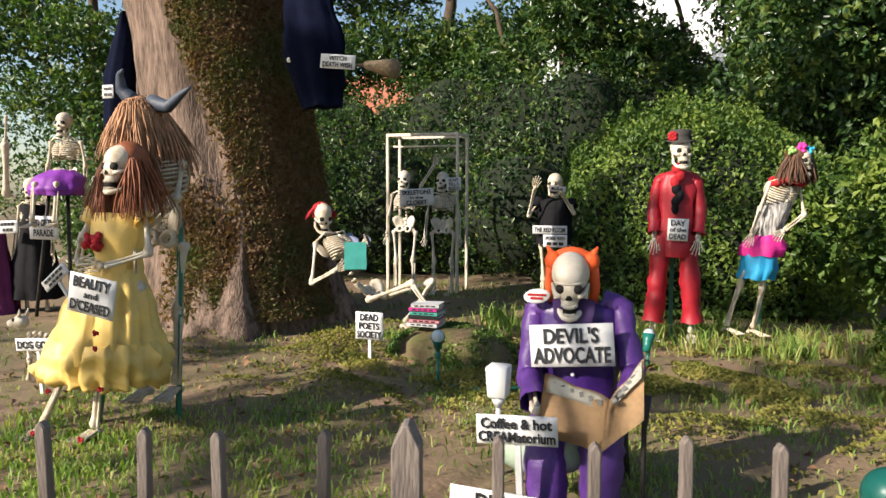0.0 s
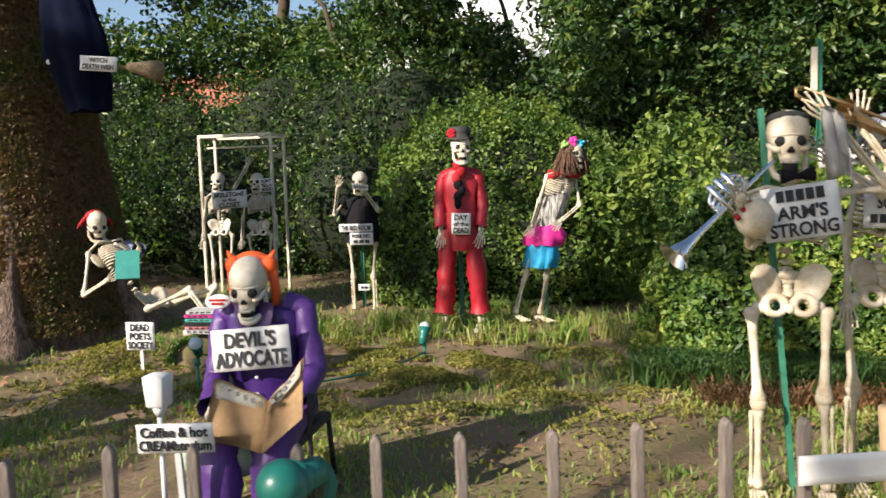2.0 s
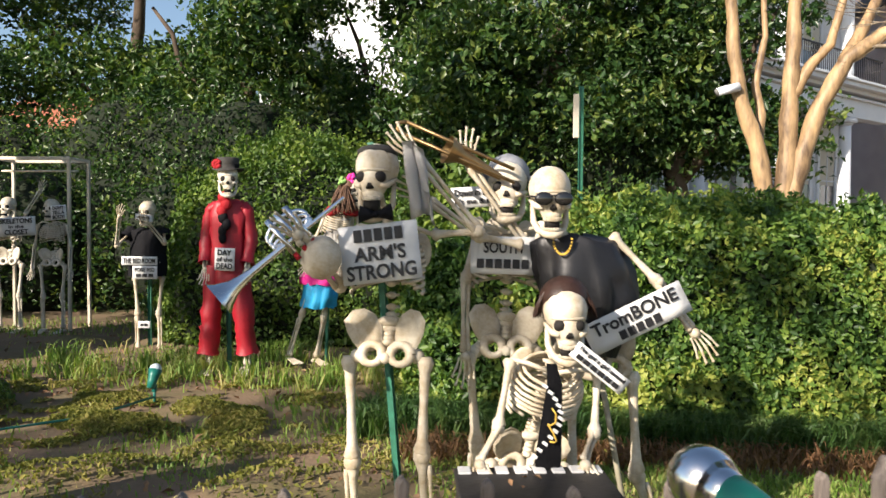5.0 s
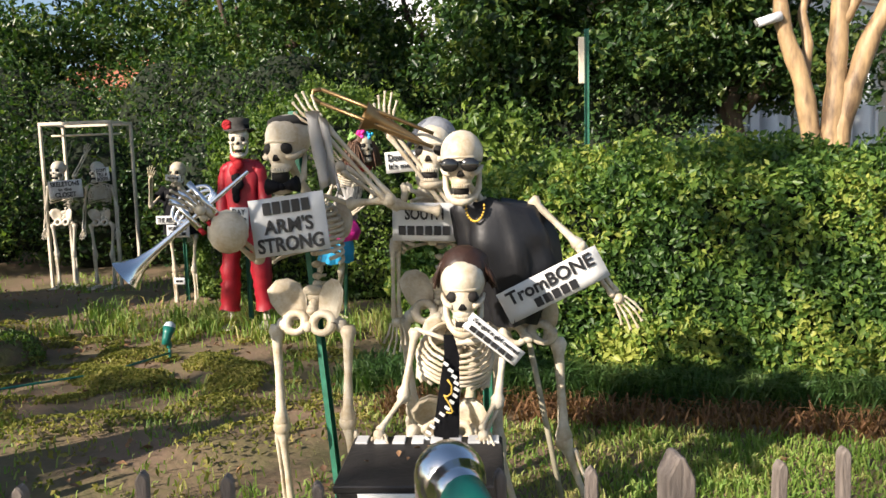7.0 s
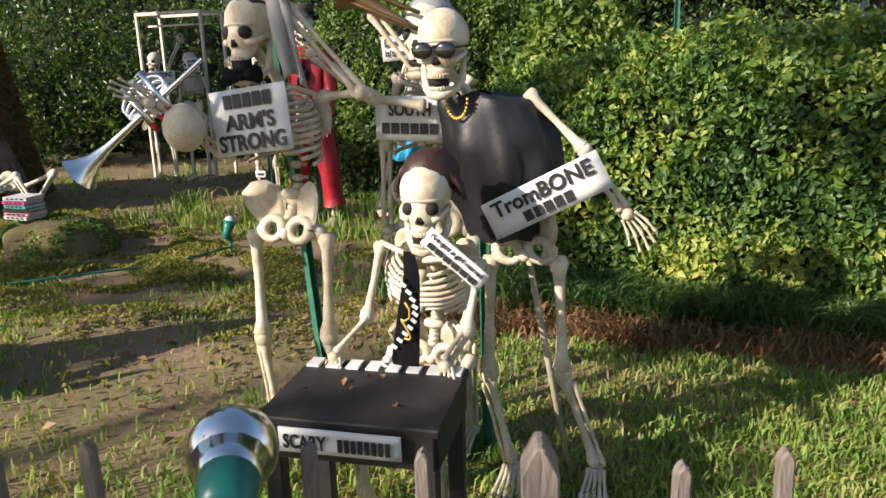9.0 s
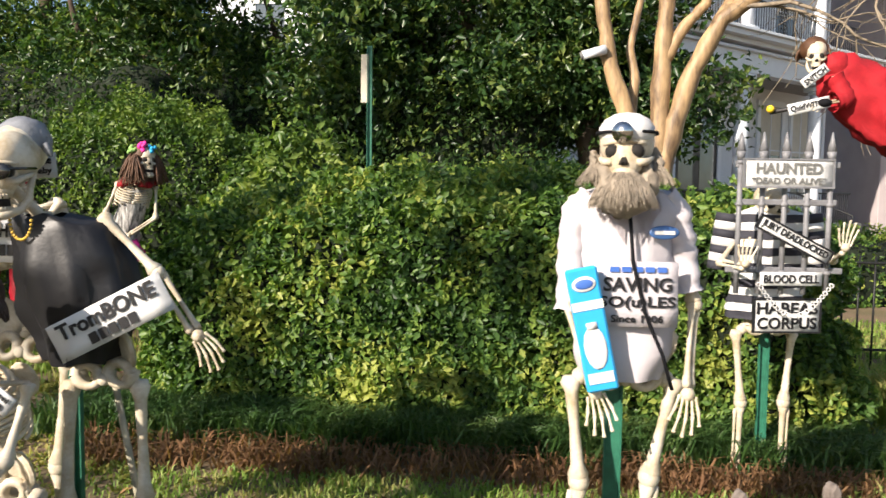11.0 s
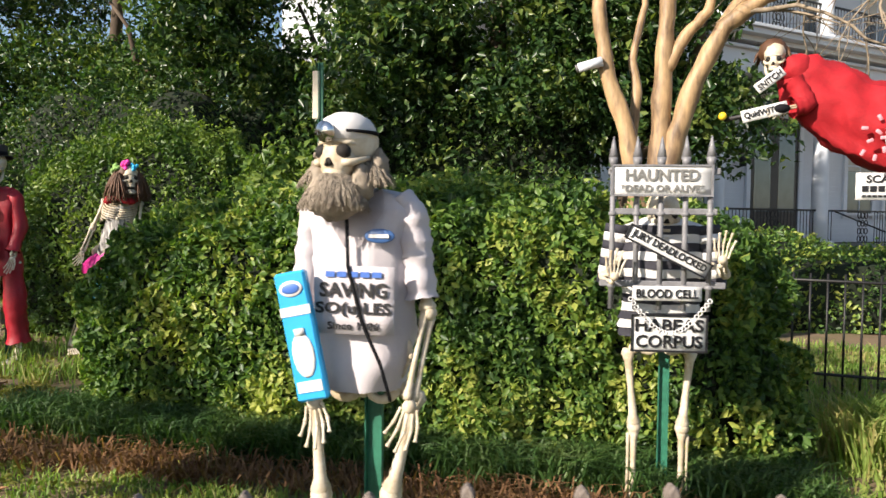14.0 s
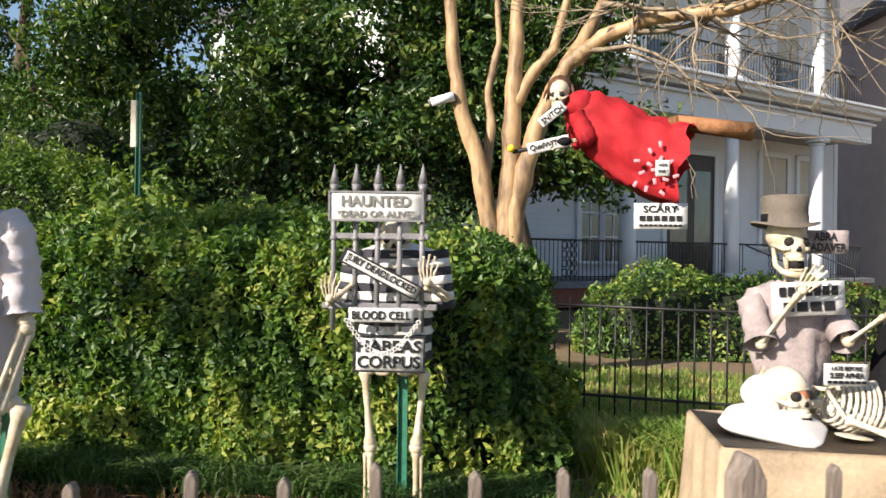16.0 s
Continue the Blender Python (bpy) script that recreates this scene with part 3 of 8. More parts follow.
# ---- the great old trunk with dry fern on it ----
def great_tree():
    base = (-2.70, 5.78, 0)
    t = thing("old_tree", base, "massive old tree trunk with grooved bark and dry ferns", "tree")
    bm = bmesh.new()
    prof = [(-0.1, 1.12), (0.12, 1.02), (0.35, 0.92), (0.8, 0.84), (1.4, 0.79), (2.0, 0.76), (2.7, 0.76), (3.4, 0.84), (4.2, 0.95)]
    seg = 56
    rows = []
    for j in range(60):
        z = -0.1 + 4.3 * j / 59
        for (za, ra), (zb, rb) in zip(prof, prof[1:]):
            if za <= z <= zb + 1e-6:
                r = ra + (rb - ra) * (z - za) / (zb - za)
                break
        row = []
        for k in range(seg):
            a = 2 * math.pi * k / seg
            g = 0.05 * math.sin(a * 11 + 2 * noise.noise((z * 0.8, k * 0.15, 0))) + 0.05 * noise.noise((math.cos(a) * 5, math.sin(a) * 5, z * 1.2)) + (0.16 * max(0, 0.9 - z) * math.sin(a * 5 + 1))
            row.append(bm.verts.new(((r + g) * math.cos(a) - 0.13 * (z - 1) * (z > 1), (r * 0.95 + g) * math.sin(a), z)))
        rows.append(row)
    for a, b in zip(rows, rows[1:]):
        for k in range(seg):
            bm.faces.new((a[k], a[(k + 1) % seg], b[(k + 1) % seg], b[k]))
    part("trunk", bm, BARK, t)
    bm = bmesh.new()
    for pts, ra in ((limb((-0.4, 0, 3.9), (-2.6, -0.6, 7.5), 0.3, 6, 2), 0.55), (limb((0.3, 0, 3.9), (2.2, 0.5, 7.5), 0.3, 6, 3), 0.5), (limb((0.1, 0.3, 4.0), (0.1, 2.5, 8), 0.3, 6, 4), 0.5)):
        tube(bm, pts, [ra * (1 - 0.11 * i) for i in range(len(pts))], 12)
    part("limb", bm, BARK, t)
    r = np.random.default_rng(11)
    n = 60000
    a = r.uniform(-2.1, 0.9, n)
    z = r.uniform(0.15, 4.1, n)
    rr = np.interp(z, [p[0] for p in prof], [p[1] for p in prof])
    keep = (np.sin(a * 3 + z * 1.3) * 0.4 + np.sin(z * 3 + a * 5) * 0.3 + (a + 1.45) * 1.1 + r.uniform(-0.3, 0.5, n)) > 0.1
    a, z, rr = a[keep], z[keep], rr[keep] + 0.05 + r.uniform(0, 0.06, keep.sum()) ** 2 * 2
    N = np.stack([np.cos(a), np.sin(a), 0 * a], 1)
    P = np.stack([rr * np.cos(a) - 0.13 * (z - 1) * (z > 1), rr * 0.95 * np.sin(a), z], 1)
    o = leaves("dry_fern", P, N, 0.062, LEAF_DRY, 12, flat=0.6, aspect=0.4)
    o.parent = t
    o["label"] = "curled brown resurrection fern"


great_tree()

# ---- crape myrtle: smooth forked trunks and bare twiggy boughs ----
def crape():
    b = Vector((6.38, 8.0, 0))
    t = thing("crape_myrtle", b, "multi-stemmed tree with smooth peeling tan bark", "tree")
    stems = [([(0.12, 0.3, -0.05), (0.18, 0.35, 0.8), (0.17, 0.4, 1.47), (0.05, 0.4, 2.1), (-0.13, 0.4, 2.61), (-0.22, 0.4, 3.08), (-0.27, 0.4, 3.9), (-0.40, 0.4, 5.0)], 0.15),
             ([(0.28, 0.35, -0.05), (0.31, 0.4, 0.8), (0.33, 0.4, 1.47), (0.37, 0.4, 2.09), (0.38, 0.4, 2.72), (0.41, 0.4, 3.2), (0.42, 0.4, 3.9), (0.35, 0.4, 5.0)], 0.165),
             ([(0.39, 0.4, 2.66), (0.58, 0.38, 3.0), (0.78, 0.36, 3.22), (0.91, 0.36, 3.73), (1.1, 0.4, 4.9)], 0.085),
             ([(0.42, 0.4, -0.05), (0.40, 0.4, 1.5), (0.51, 0.36, 2.04), (0.67, 0.32, 2.57), (0.92, 0.26, 3.05), (1.25, 0.2, 3.29), (1.68, 0.0, 3.40), (2.35, -0.3, 3.36), (3.3, -0.7, 3.6)], 0.145),
             ([(0.90, 0.28, 3.02), (1.11, 0.35, 3.38), (1.30, 0.4, 3.75), (1.5, 0.5, 4.8)], 0.10),
             ([(0.08, 0.55, 1.9), (0.16, 0.6, 2.5), (0.10, 0.65, 2.85), (0.22, 0.7, 3.4), (0.15, 0.7, 4.5)], 0.075)]
    for pts, r in stems:
        bm = bmesh.new()
        fine = []
        for p, q in zip(pts, pts[1:]):
            for k in range(4):
                fine.append(Vector(p).lerp(Vector(q), k / 4) + Vector((0.015 * noise.noise(Vector(p) * 3 + Vector((k, 0, 0))), 0, 0)))
        fine.append(Vector(pts[-1]))
        tube(bm, fine, [0.8 * r * (1 - 0.6 * i / len(fine)) * (1 + 0.08 * math.sin(i * 1.9)) for i in range(len(fine))], 12)
        part("stem", bm, SMOOTHBARK, t)
    q = random.Random(14)
    bm = bmesh.new()
    def twig(p, d, r, depth):
        pts = [p]
        for k in range(4):
            d = (d + Vector((q.uniform(-0.5, 0.5), q.uniform(-0.5, 0.5), q.uniform(-0.32, 0.38)))).normalized()
            p = p + d * (0.17 if depth else 0.26)
            pts.append(p)
            if depth < 3 and q.random() < 0.75:
                twig(p, (d + Vector((q.uniform(-1, 1), q.uniform(-1, 1), q.uniform(-0.6, 0.6)))).normalized(), r * 0.55, depth + 1)
        tube(bm, pts, [r, r * 0.9, r * 0.75, r * 0.6, r * 0.4], 5, cap=False)
    for k in range(11):
        p = Vector((1.0 + k * 0.24, 0.2 - k * 0.09, 3.15 + 0.04 * k + q.uniform(-0.05, 0.5)))
        twig(p, Vector((1, q.uniform(-0.6, 0.3), q.uniform(-0.2, 0.3))).normalized(), 0.028, 0)
    part("twig_growth", bm, mat("grey_twig", (0.26, 0.21, 0.15), 0.85, 0.4, 20, 0.3), t, "bare knotted grey twigs")
    P, N = blob_points([(1.6, 0, 4.6, 1.4, 1.0, 0.5), (3.4, -0.6, 4.4, 1.4, 0.8, 0.5), (0, 0.4, 4.9, 1.3, 0.8, 0.6), (2.6, -0.6, 3.7, 1.5, 0.7, 0.25)], 3500, 71, 0.3, 0.5)
    o = leaves("crown", P, N, 0.08, LEAF_DARK, 72)
    o.parent = t
    bm = bmesh.new()
    rod(bm, (-0.43, 0.28, 2.70), (-0.20, 0.30, 2.765), 0.045, 0.05, 14)
    rod(bm, (-0.45, 0.28, 2.694), (-0.43, 0.28, 2.70), 0.038, 0.038, 14, 1)
    cup = link("camera_housing", bm, [TRIMW, GREYINK])
    cup.location = b
    tagged(cup, "white cylindrical outdoor camera housing on the tree stem", "camera housing")


crape()

# street trees added unseen behind the camera; broken crowns pass low sun in patches
def unseen_shade_trees():
    q = random.Random(23)
    trunks = [(-13.5, -3.2), (-9.0, -5.8), (-4.6, -6.6), (-0.3, -6.2)]
    crowns = [[] for _ in trunks]
    # each clump sits sunward of a spot picked to be shaded
    for _ in range(30):
        tx, ty, tz = q.uniform(-5.5, 9.0), q.uniform(0.6, 8.8), q.uniform(0.0, 1.3)
        if (tx > 3.6 and ty > 3.4 or 2.1 < ty < 3.1) and q.random() < 0.75:
            continue
        far = max(8.5, (ty + 2.6) / -SUN_TO.y) + q.uniform(0, 3.0)
        c = Vector((tx, ty, tz)) + SUN_TO * far
        i = min(range(4), key=lambda k: (c.x - trunks[k][0]) ** 2 + (c.y - trunks[k][1]) ** 2)
        r = q.uniform(0.20, 0.46)
        crowns[i].append((c.x, c.y, c.z, r * q.uniform(0.9, 1.7), r, r * 0.7))
    # more clumps aimed so that their shade falls on the hedge
    for x0, x1, y0, y1, n in ((2.6, 3.9, 5.2, 5.9, 5), (4.4, 6.2, 5.7, 6.3, 4)):
        for _ in range(n):
            c = Vector((q.uniform(x0, x1), q.uniform(y0, y1), q.uniform(0.2, 1.3))) + SUN_TO * q.uniform(12.5, 15.0)
            i = min(range(4), key=lambda k: (c.x - trunks[k][0]) ** 2 + (c.y - trunks[k][1]) ** 2)
            r = q.uniform(0.22, 0.40)
            crowns[i].append((c.x, c.y, c.z, r * 1.2, r, r * 0.8))
    for i, ((x, y), cr) in enumerate(zip(trunks, crowns)):
        top = (x, y, 4.6)
        lim = [(limb((x, y, 0), top, 0.1, 5, i), 0.20)] + [(limb((x, y, 2.4 + 0.15 * (k % 9)), b[:3], 0.15, 4, k), 0.035) for k, b in enumerate(cr)]
        tree("unseen_shade_tree", (x, y, 0), lim, cr, 75 * len(cr), 0.22, DARKBARK, LEAF_DARK, 90 + i, "leafy tree added out of view to cast broken shade")


unseen_shade_trees()

# ---- white porch house ----
HM = Matrix.Translation((9.09, 20.04, 0)) @ Matrix.Rotation(radians(39.3), 4, "Z")


def hbox(name, c, s, material, parent, label="", bevel=0.01):
    bm = bmesh.new()
    box(bm, c, s, bevel=bevel)
    return part(name, bm, material, parent, label, smooth=False)


def house():
    h = new("porch_house")
    h.matrix_basis = HM
    tagged(h, "white two-storey clapboard house with columned porch", "house")
    X0, X1, PX = -6.0, 12.0, 10.6
    L, C, PL, PC = X1 - X0, (X0 + X1) / 2, PX - X0, (PX + X0) / 2
    wy, F, T = 1.8, 0.54, 4.85
    hbox("wall", (C, wy + 4, 5.5), (L, 8, 11), SIDING, h)
    bm = bmesh.new()
    for k in range(72):
        box(bm, (C, wy - 0.012, F + 0.1 + k * 0.145), (L, 0.05, 0.143), Matrix.Rotation(0.16, 3, "X").to_4x4())
    part("siding", bm, SIDING, h, "overlapping white clapboards", smooth=False)["kind"] = "stuff"
    hbox("corner_board", (X1 - 0.09, wy - 0.05, 5.5), (0.2, 0.08, 10.4), TRIMW, h)
    hbox("porch_floor", (PC, 0.7, F - 0.08), (PL, 2.2, 0.16), STEPS, h)
    hbox("porch_base", (PC, 0.75, F / 2 - 0.1), (PL - 0.1, 2.0, F - 0.05), BRICK, h)
    # ceiling grey has the porch's shade put into its colour
    hbox("porch_ceiling", (PC, 0.9, T + 0.2), (PL, 2.2, 0.1), mat("porch_ceiling_shade_grey", (0.30, 0.30, 0.30), 0.8, 0.15), h)
    for z, dy, dz, g in ((T + 0.30, 0.38, 0.56, 0.0), (T + 0.62, 0.50, 0.08, 0.06), (T + 0.80, 0.60, 0.12, 0.16), (T + 0.93, 0.84, 0.14, 0.34), (T + 1.04, 0.94, 0.08, 0.42)):
        hbox("cornice", (PC + g / 2, -0.05 - (dy - 0.38) / 2, z), (PL + g, dy, dz), TRIMW, h)
    hbox("balcony_floor", (PC, 0.75, T + 1.13), (PL, 2.2, 0.10), TRIMW, h)
    for lo in (F, T + 1.18):
        hbox("handrail", (PC, -0.02, lo + 0.98), (PL - 0.2, 0.06, 0.05), IRON, h)
        hbox("bottom_rail", (PC, -0.02, lo + 0.10), (PL - 0.2, 0.04, 0.03), IRON, h)
        bm = bmesh.new()
        n = int((PL - 0.2) / 0.13)
        for k in range(n):
            x = X0 + 0.1 + k * 0.13
            if lo > 1 or not 4.6 < x < 6.4:
                rod(bm, (x, -0.02, lo), (x, -0.02, lo + 0.97), 0.011, seg=5)
        part("baluster", bm, IRON, h, "slender black iron balusters")["kind"] = "stuff"
        for x in (2.1, 5.9, -1.9):
            bm = bmesh.new()
            for i in range(3):
                for j in range(4):
                    ring = [(x + (i - 1) * 0.16 + 0.07 * math.cos(a), -0.02, lo + 0.2 + j * 0.22 + 0.09 * math.sin(a)) for a in np.linspace(0, 6.283, 11)]
                    tube(bm, ring, 0.014, 5, cap=False)
            part("scroll_panel", bm, IRON, h, "black cast-iron scrollwork panel")
    for x in (-4.0, 0.0, 4.0, 8.0):
        for z0, z1 in ((F, T), (T + 1.18, T + 5.2)):
            bm = bmesh.new()
            box(bm, (x, 0, z0 + 0.08), (0.56, 0.56, 0.16), bevel=0.012)
            tube(bm, [(x, 0, z0 + 0.16 + (z1 - z0 - 0.4) * k / 6) for k in range(7)], [0.225, 0.215, 0.21, 0.205, 0.198, 0.19, 0.18], 22)
            ball(bm, (x, 0, z1 - 0.2), (0.24, 0.24, 0.06), u=22)
            box(bm, (x, 0, z1 - 0.07), (0.54, 0.54, 0.14), bevel=0.012)
            part("column", bm, TRIMW, h)
    def opening(x0, x1, z0, z1, door, cols=2, rows=2):
        x, w = (x0 + x1) / 2, x1 - x0
        o = hbox("door" if door else "window", (x, wy - 0.06, (z0 + z1) / 2), (w, 0.05, z1 - z0), DARKDOOR if door else GLASS, h, "dark panelled front door" if door else "")
        for sx in (-1, 1):
            hbox("frame", (x + sx * (w / 2 + 0.09), wy - 0.08, (z0 + z1) / 2), (0.18, 0.10, z1 - z0 + 0.36), TRIMW, o)
        hbox("frame", (x, wy - 0.085, z1 + 0.10), (w + 0.02, 0.10, 0.20), TRIMW, o)
        if door:
            for sx in (-1, 1):
                hbox("door_panel", (x + sx * w * 0.25, wy - 0.09, z0 + (z1 - z0) * 0.56), (w * 0.34, 0.02, (z1 - z0) * 0.62), GLASS, o)
                hbox("door_panel", (x + sx * w * 0.25, wy - 0.09, z0 + 0.45), (w * 0.34, 0.03, 0.6), DARKDOOR, o)
            return
        hbox("sill", (x, wy - 0.13, z0 - 0.05), (w + 0.5, 0.16, 0.08), TRIMW, o)
        if z0 > 1.2:
            hbox("blind", (x, wy - 0.088, z1 - (z1 - z0) * 0.28), (w - 0.08, 0.006, (z1 - z0) * 0.55), mat("cream_blind", (0.55, 0.52, 0.44), 0.8, 0.1, 4), o)
        for i in range(1, rows):
            hbox("muntin", (x, wy - 0.100, z0 + (z1 - z0) * i / rows), (w, 0.03, 0.05), TRIMW, o)
        for i in range(1, cols):
            hbox("muntin", (x0 + w * i / cols, wy - 0.099, (z0 + z1) / 2), (0.045, 0.028, z1 - z0), TRIMW, o)
    opening(3.3, 5.4, F + 0.02, 4.25, True)
    opening(0.0, 0.66, 1.0, 4.3, False, 2, 5)
    opening(0.85, 1.5, 1.0, 4.3, False, 2, 5)
    opening(7.75, 9.05, 1.5, 4.45, False)
    opening(9.75, 10.85, 1.5, 4.45, False)
    opening(-3.4, -2.2, 1.5, 4.4, False)
    for x in (-3.6, -0.6, 2.4, 5.4, 8.4):
        opening(x, x + 1.2, T + 1.4, T + 4.2, False)
    hbox("roof", (C, 4.6, 11.2), (L + 1.2, 11.4, 0.4), SKYGREY, h)
    for k in range(4):
        hbox("step", (5.6, -0.55 - k * 0.32, F - 0.16 - k * 0.14), (2.4, 0.34, 0.16), STEPS, h)
    for x in (4.4, 6.8):
        bm = bmesh.new()
        tube(bm, [(x, -0.2, F + 0.95), (x, -1.9, 0.85), (x, -1.9, 0.0)], 0.022, 6)
        part("stair_rail", bm, IRON, h)
    bm = bmesh.new()
    rod(bm, (2.75, wy - 0.3, 2.75), (2.75, wy - 0.3, 3.15), 0.10, 0.14, 6)
    rod(bm, (2.75, wy - 0.3, 3.15), (2.75, wy - 0.3, 3.32), 0.16, 0.02, 6)
    rod(bm, (2.75, wy - 0.3, 3.1), (2.75, wy - 0.05, 3.1), 0.02, 0.02, 6)
    part("lantern", bm, IRON, h)


house()


def plain_house(name, m, size, wallm, roofm, label, wins):
    h = new(name)
    h.matrix_basis = m
    tagged(h, label, "house")
    x, y, z = size
    bm = bmesh.new(); box(bm, (0, 0, z / 2), size, bevel=0.02)
    part("wall", bm, wallm, h, smooth=False)
    bm = bmesh.new()
    for k in range(int(z / 0.16)):
        box(bm, (0, -y / 2 - 0.012, 0.1 + k * 0.16), (x - 0.02, 0.05, 0.158), Matrix.Rotation(0.16, 3, "X").to_4x4())
    if wallm is SIDING:
        part("siding", bm, SIDING, h, smooth=False)
    else:
        bm.free()
    bm = bmesh.new()
    a = [bm.verts.new(p) for p in ((-x / 2 - 0.4, -y / 2 - 0.4, z), (x / 2 + 0.4, -y / 2 - 0.4, z), (x / 2 + 0.4, y / 2, z), (-x / 2 - 0.4, y / 2, z), (-x / 2, 0, z + 1.8), (x / 2, 0, z + 1.8))]
    for f in ((0, 1, 5, 4), (2, 3, 4, 5), (0, 4, 3), (1, 2, 5), (3, 2, 1, 0)):
        bm.faces.new([a[i] for i in f])
    part("roof", bm, roofm, h, smooth=False)
    for wx, wz, ww, wh in wins:
        o = hbox("window", (wx, -y / 2 - 0.05, wz), (ww, 0.06, wh), GLASS, h)
        for s in (-1, 1):
            hbox("frame", (wx + s * (ww / 2 + 0.06), -y / 2 - 0.07, wz), (0.12, 0.1, wh + 0.24), TRIMW, o)
            hbox("frame", (wx, -y / 2 - 0.072, wz + s * (wh / 2 + 0.06)), (ww, 0.1, 0.12), TRIMW, o)
        hbox("muntin", (wx, -y / 2 - 0.085, wz), (ww, 0.04, 0.05), TRIMW, o)


plain_house("neighbour_house", pose(23.7, 33.7, 0, 0, 0, 10), (10.4, 8, 10.0), MAUVE, SKYGREY, "mauve rendered neighbouring house with white trim", [(-3.4, 2.6, 1.5, 2.2), (-0.8, 2.6, 1.5, 2.2), (1.8, 2.6, 1.5, 2.2), (-3.4, 6.6, 1.4, 2.2), (-0.8, 6.6, 1.4, 2.2), (1.8, 6.6, 1.4, 2.2)])
plain_house("far_house", pose(0.6, 27, 0, 0, 0, 4), (9, 7, 8.5), SIDING, SKYGREY, "white clapboard house half hidden by trees", [(-2.5, 6.2, 1.1, 1.7), (0, 6.2, 1.1, 1.7), (2.5, 6.2, 1.1, 1.7)])
plain_house("far_house", pose(-9.5, 24, 0, 0, 0, -6), (5, 6, 3.6), MAUVE, ORANGEROOF, "small far house with terracotta roof", [(0, 2.2, 1.0, 1.2)])

# ---- black iron fence by the lawn ----
def iron_fence():
    a, b = Vector((7.2, 7.25, 0)), Vector((13.5, 6.6, 0))
    f = thing("iron_fence", a, "black iron railing fence round the front lawn", "fence")
    d = b - a
    n = 52
    bm = bmesh.new()
    rod(bm, (0, 0, 0), (0, 0, 0.98), 0.009, seg=6)
    bar = part("bar", bm, IRON, f)
    for i in range(n):
        o = bar if i == 0 else bar.copy()
        if i:
            scene.collection.objects.link(o)
        p = d * (i / (n - 1))
        o.location = (p.x, p.y, gz(a.x + p.x, a.y + p.y) - 0.02)
    for z in (0.16, 0.90):
        bm = bmesh.new()
        tube(bm, [d * (i / 6) + Vector((0, 0, z + gz(a.x + d.x * i / 6, a.y))) for i in range(7)], 0.013, 6)
        part("rail", bm, IRON, f)


iron_fence()

# ---- skeleton figures: each one plain mesh ----
def stand(x, y, z=0.0, h=1.52, face=0.0, lean=(0, 0), sp=0.0):
    """Joints of a standing figure that faces the pavement, turned by face degrees; lean shifts the upper body."""
    k = h / 1.52
    c, s = math.cos(radians(face)), math.sin(radians(face))
    def w(px, py, pz):
        f = pz / 1.5
        lx, ly = px * k, py * k
        return Vector((x + lx * c - ly * s + lean[0] * f, y + lx * s + ly * c + lean[1] * f, z + pz * k))
    return {"k": k, "f": Vector((s, -c, 0)), "head": w(0, -0.02, 1.40), "neck": w(0, 0.01, 1.27), "chest": w(0, 0, 1.10), "waist": w(0, 0.02, 0.94), "pelvis": w(0, 0, 0.84),
            "shL": w(-0.165, 0, 1.23), "shR": w(0.165, 0, 1.23), "elL": w(-0.21, 0.0, 0.97), "elR": w(0.21, 0.0, 0.97), "wrL": w(-0.22, -0.03, 0.73), "wrR": w(0.22, -0.03, 0.73),
            "hipL": w(-0.115, 0, 0.78), "hipR": w(0.115, 0, 0.78), "knL": w(-0.11 - sp / 2, -0.01, 0.41), "knR": w(0.11 + sp / 2, -0.01, 0.41), "anL": w(-0.11 - sp, 0, 0.06), "anR": w(0.11 + sp, 0, 0.06)}


def V3(*a):
    return Vector(a)


def settle(before, by):
    """Moves every thing made since `before` as one group."""
    for ob in set(bpy.data.objects) - before:
        if ob.parent is None:
            ob.matrix_basis = Matrix.Translation(by) @ ob.matrix_basis


def bone(bm, a, b, r, knob=1.9, mi=0):
    a, b = Vector(a), Vector(b)
    pts = [a.lerp(b, t) for t in (0, 0.06, 0.16, 0.5, 0.84, 0.94, 1)]
    tube(bm, pts, [r * knob * 0.7, r * knob, r * 1.1, r * 0.82, r * 1.1, r * knob, r * knob * 0.7], 8, mi)


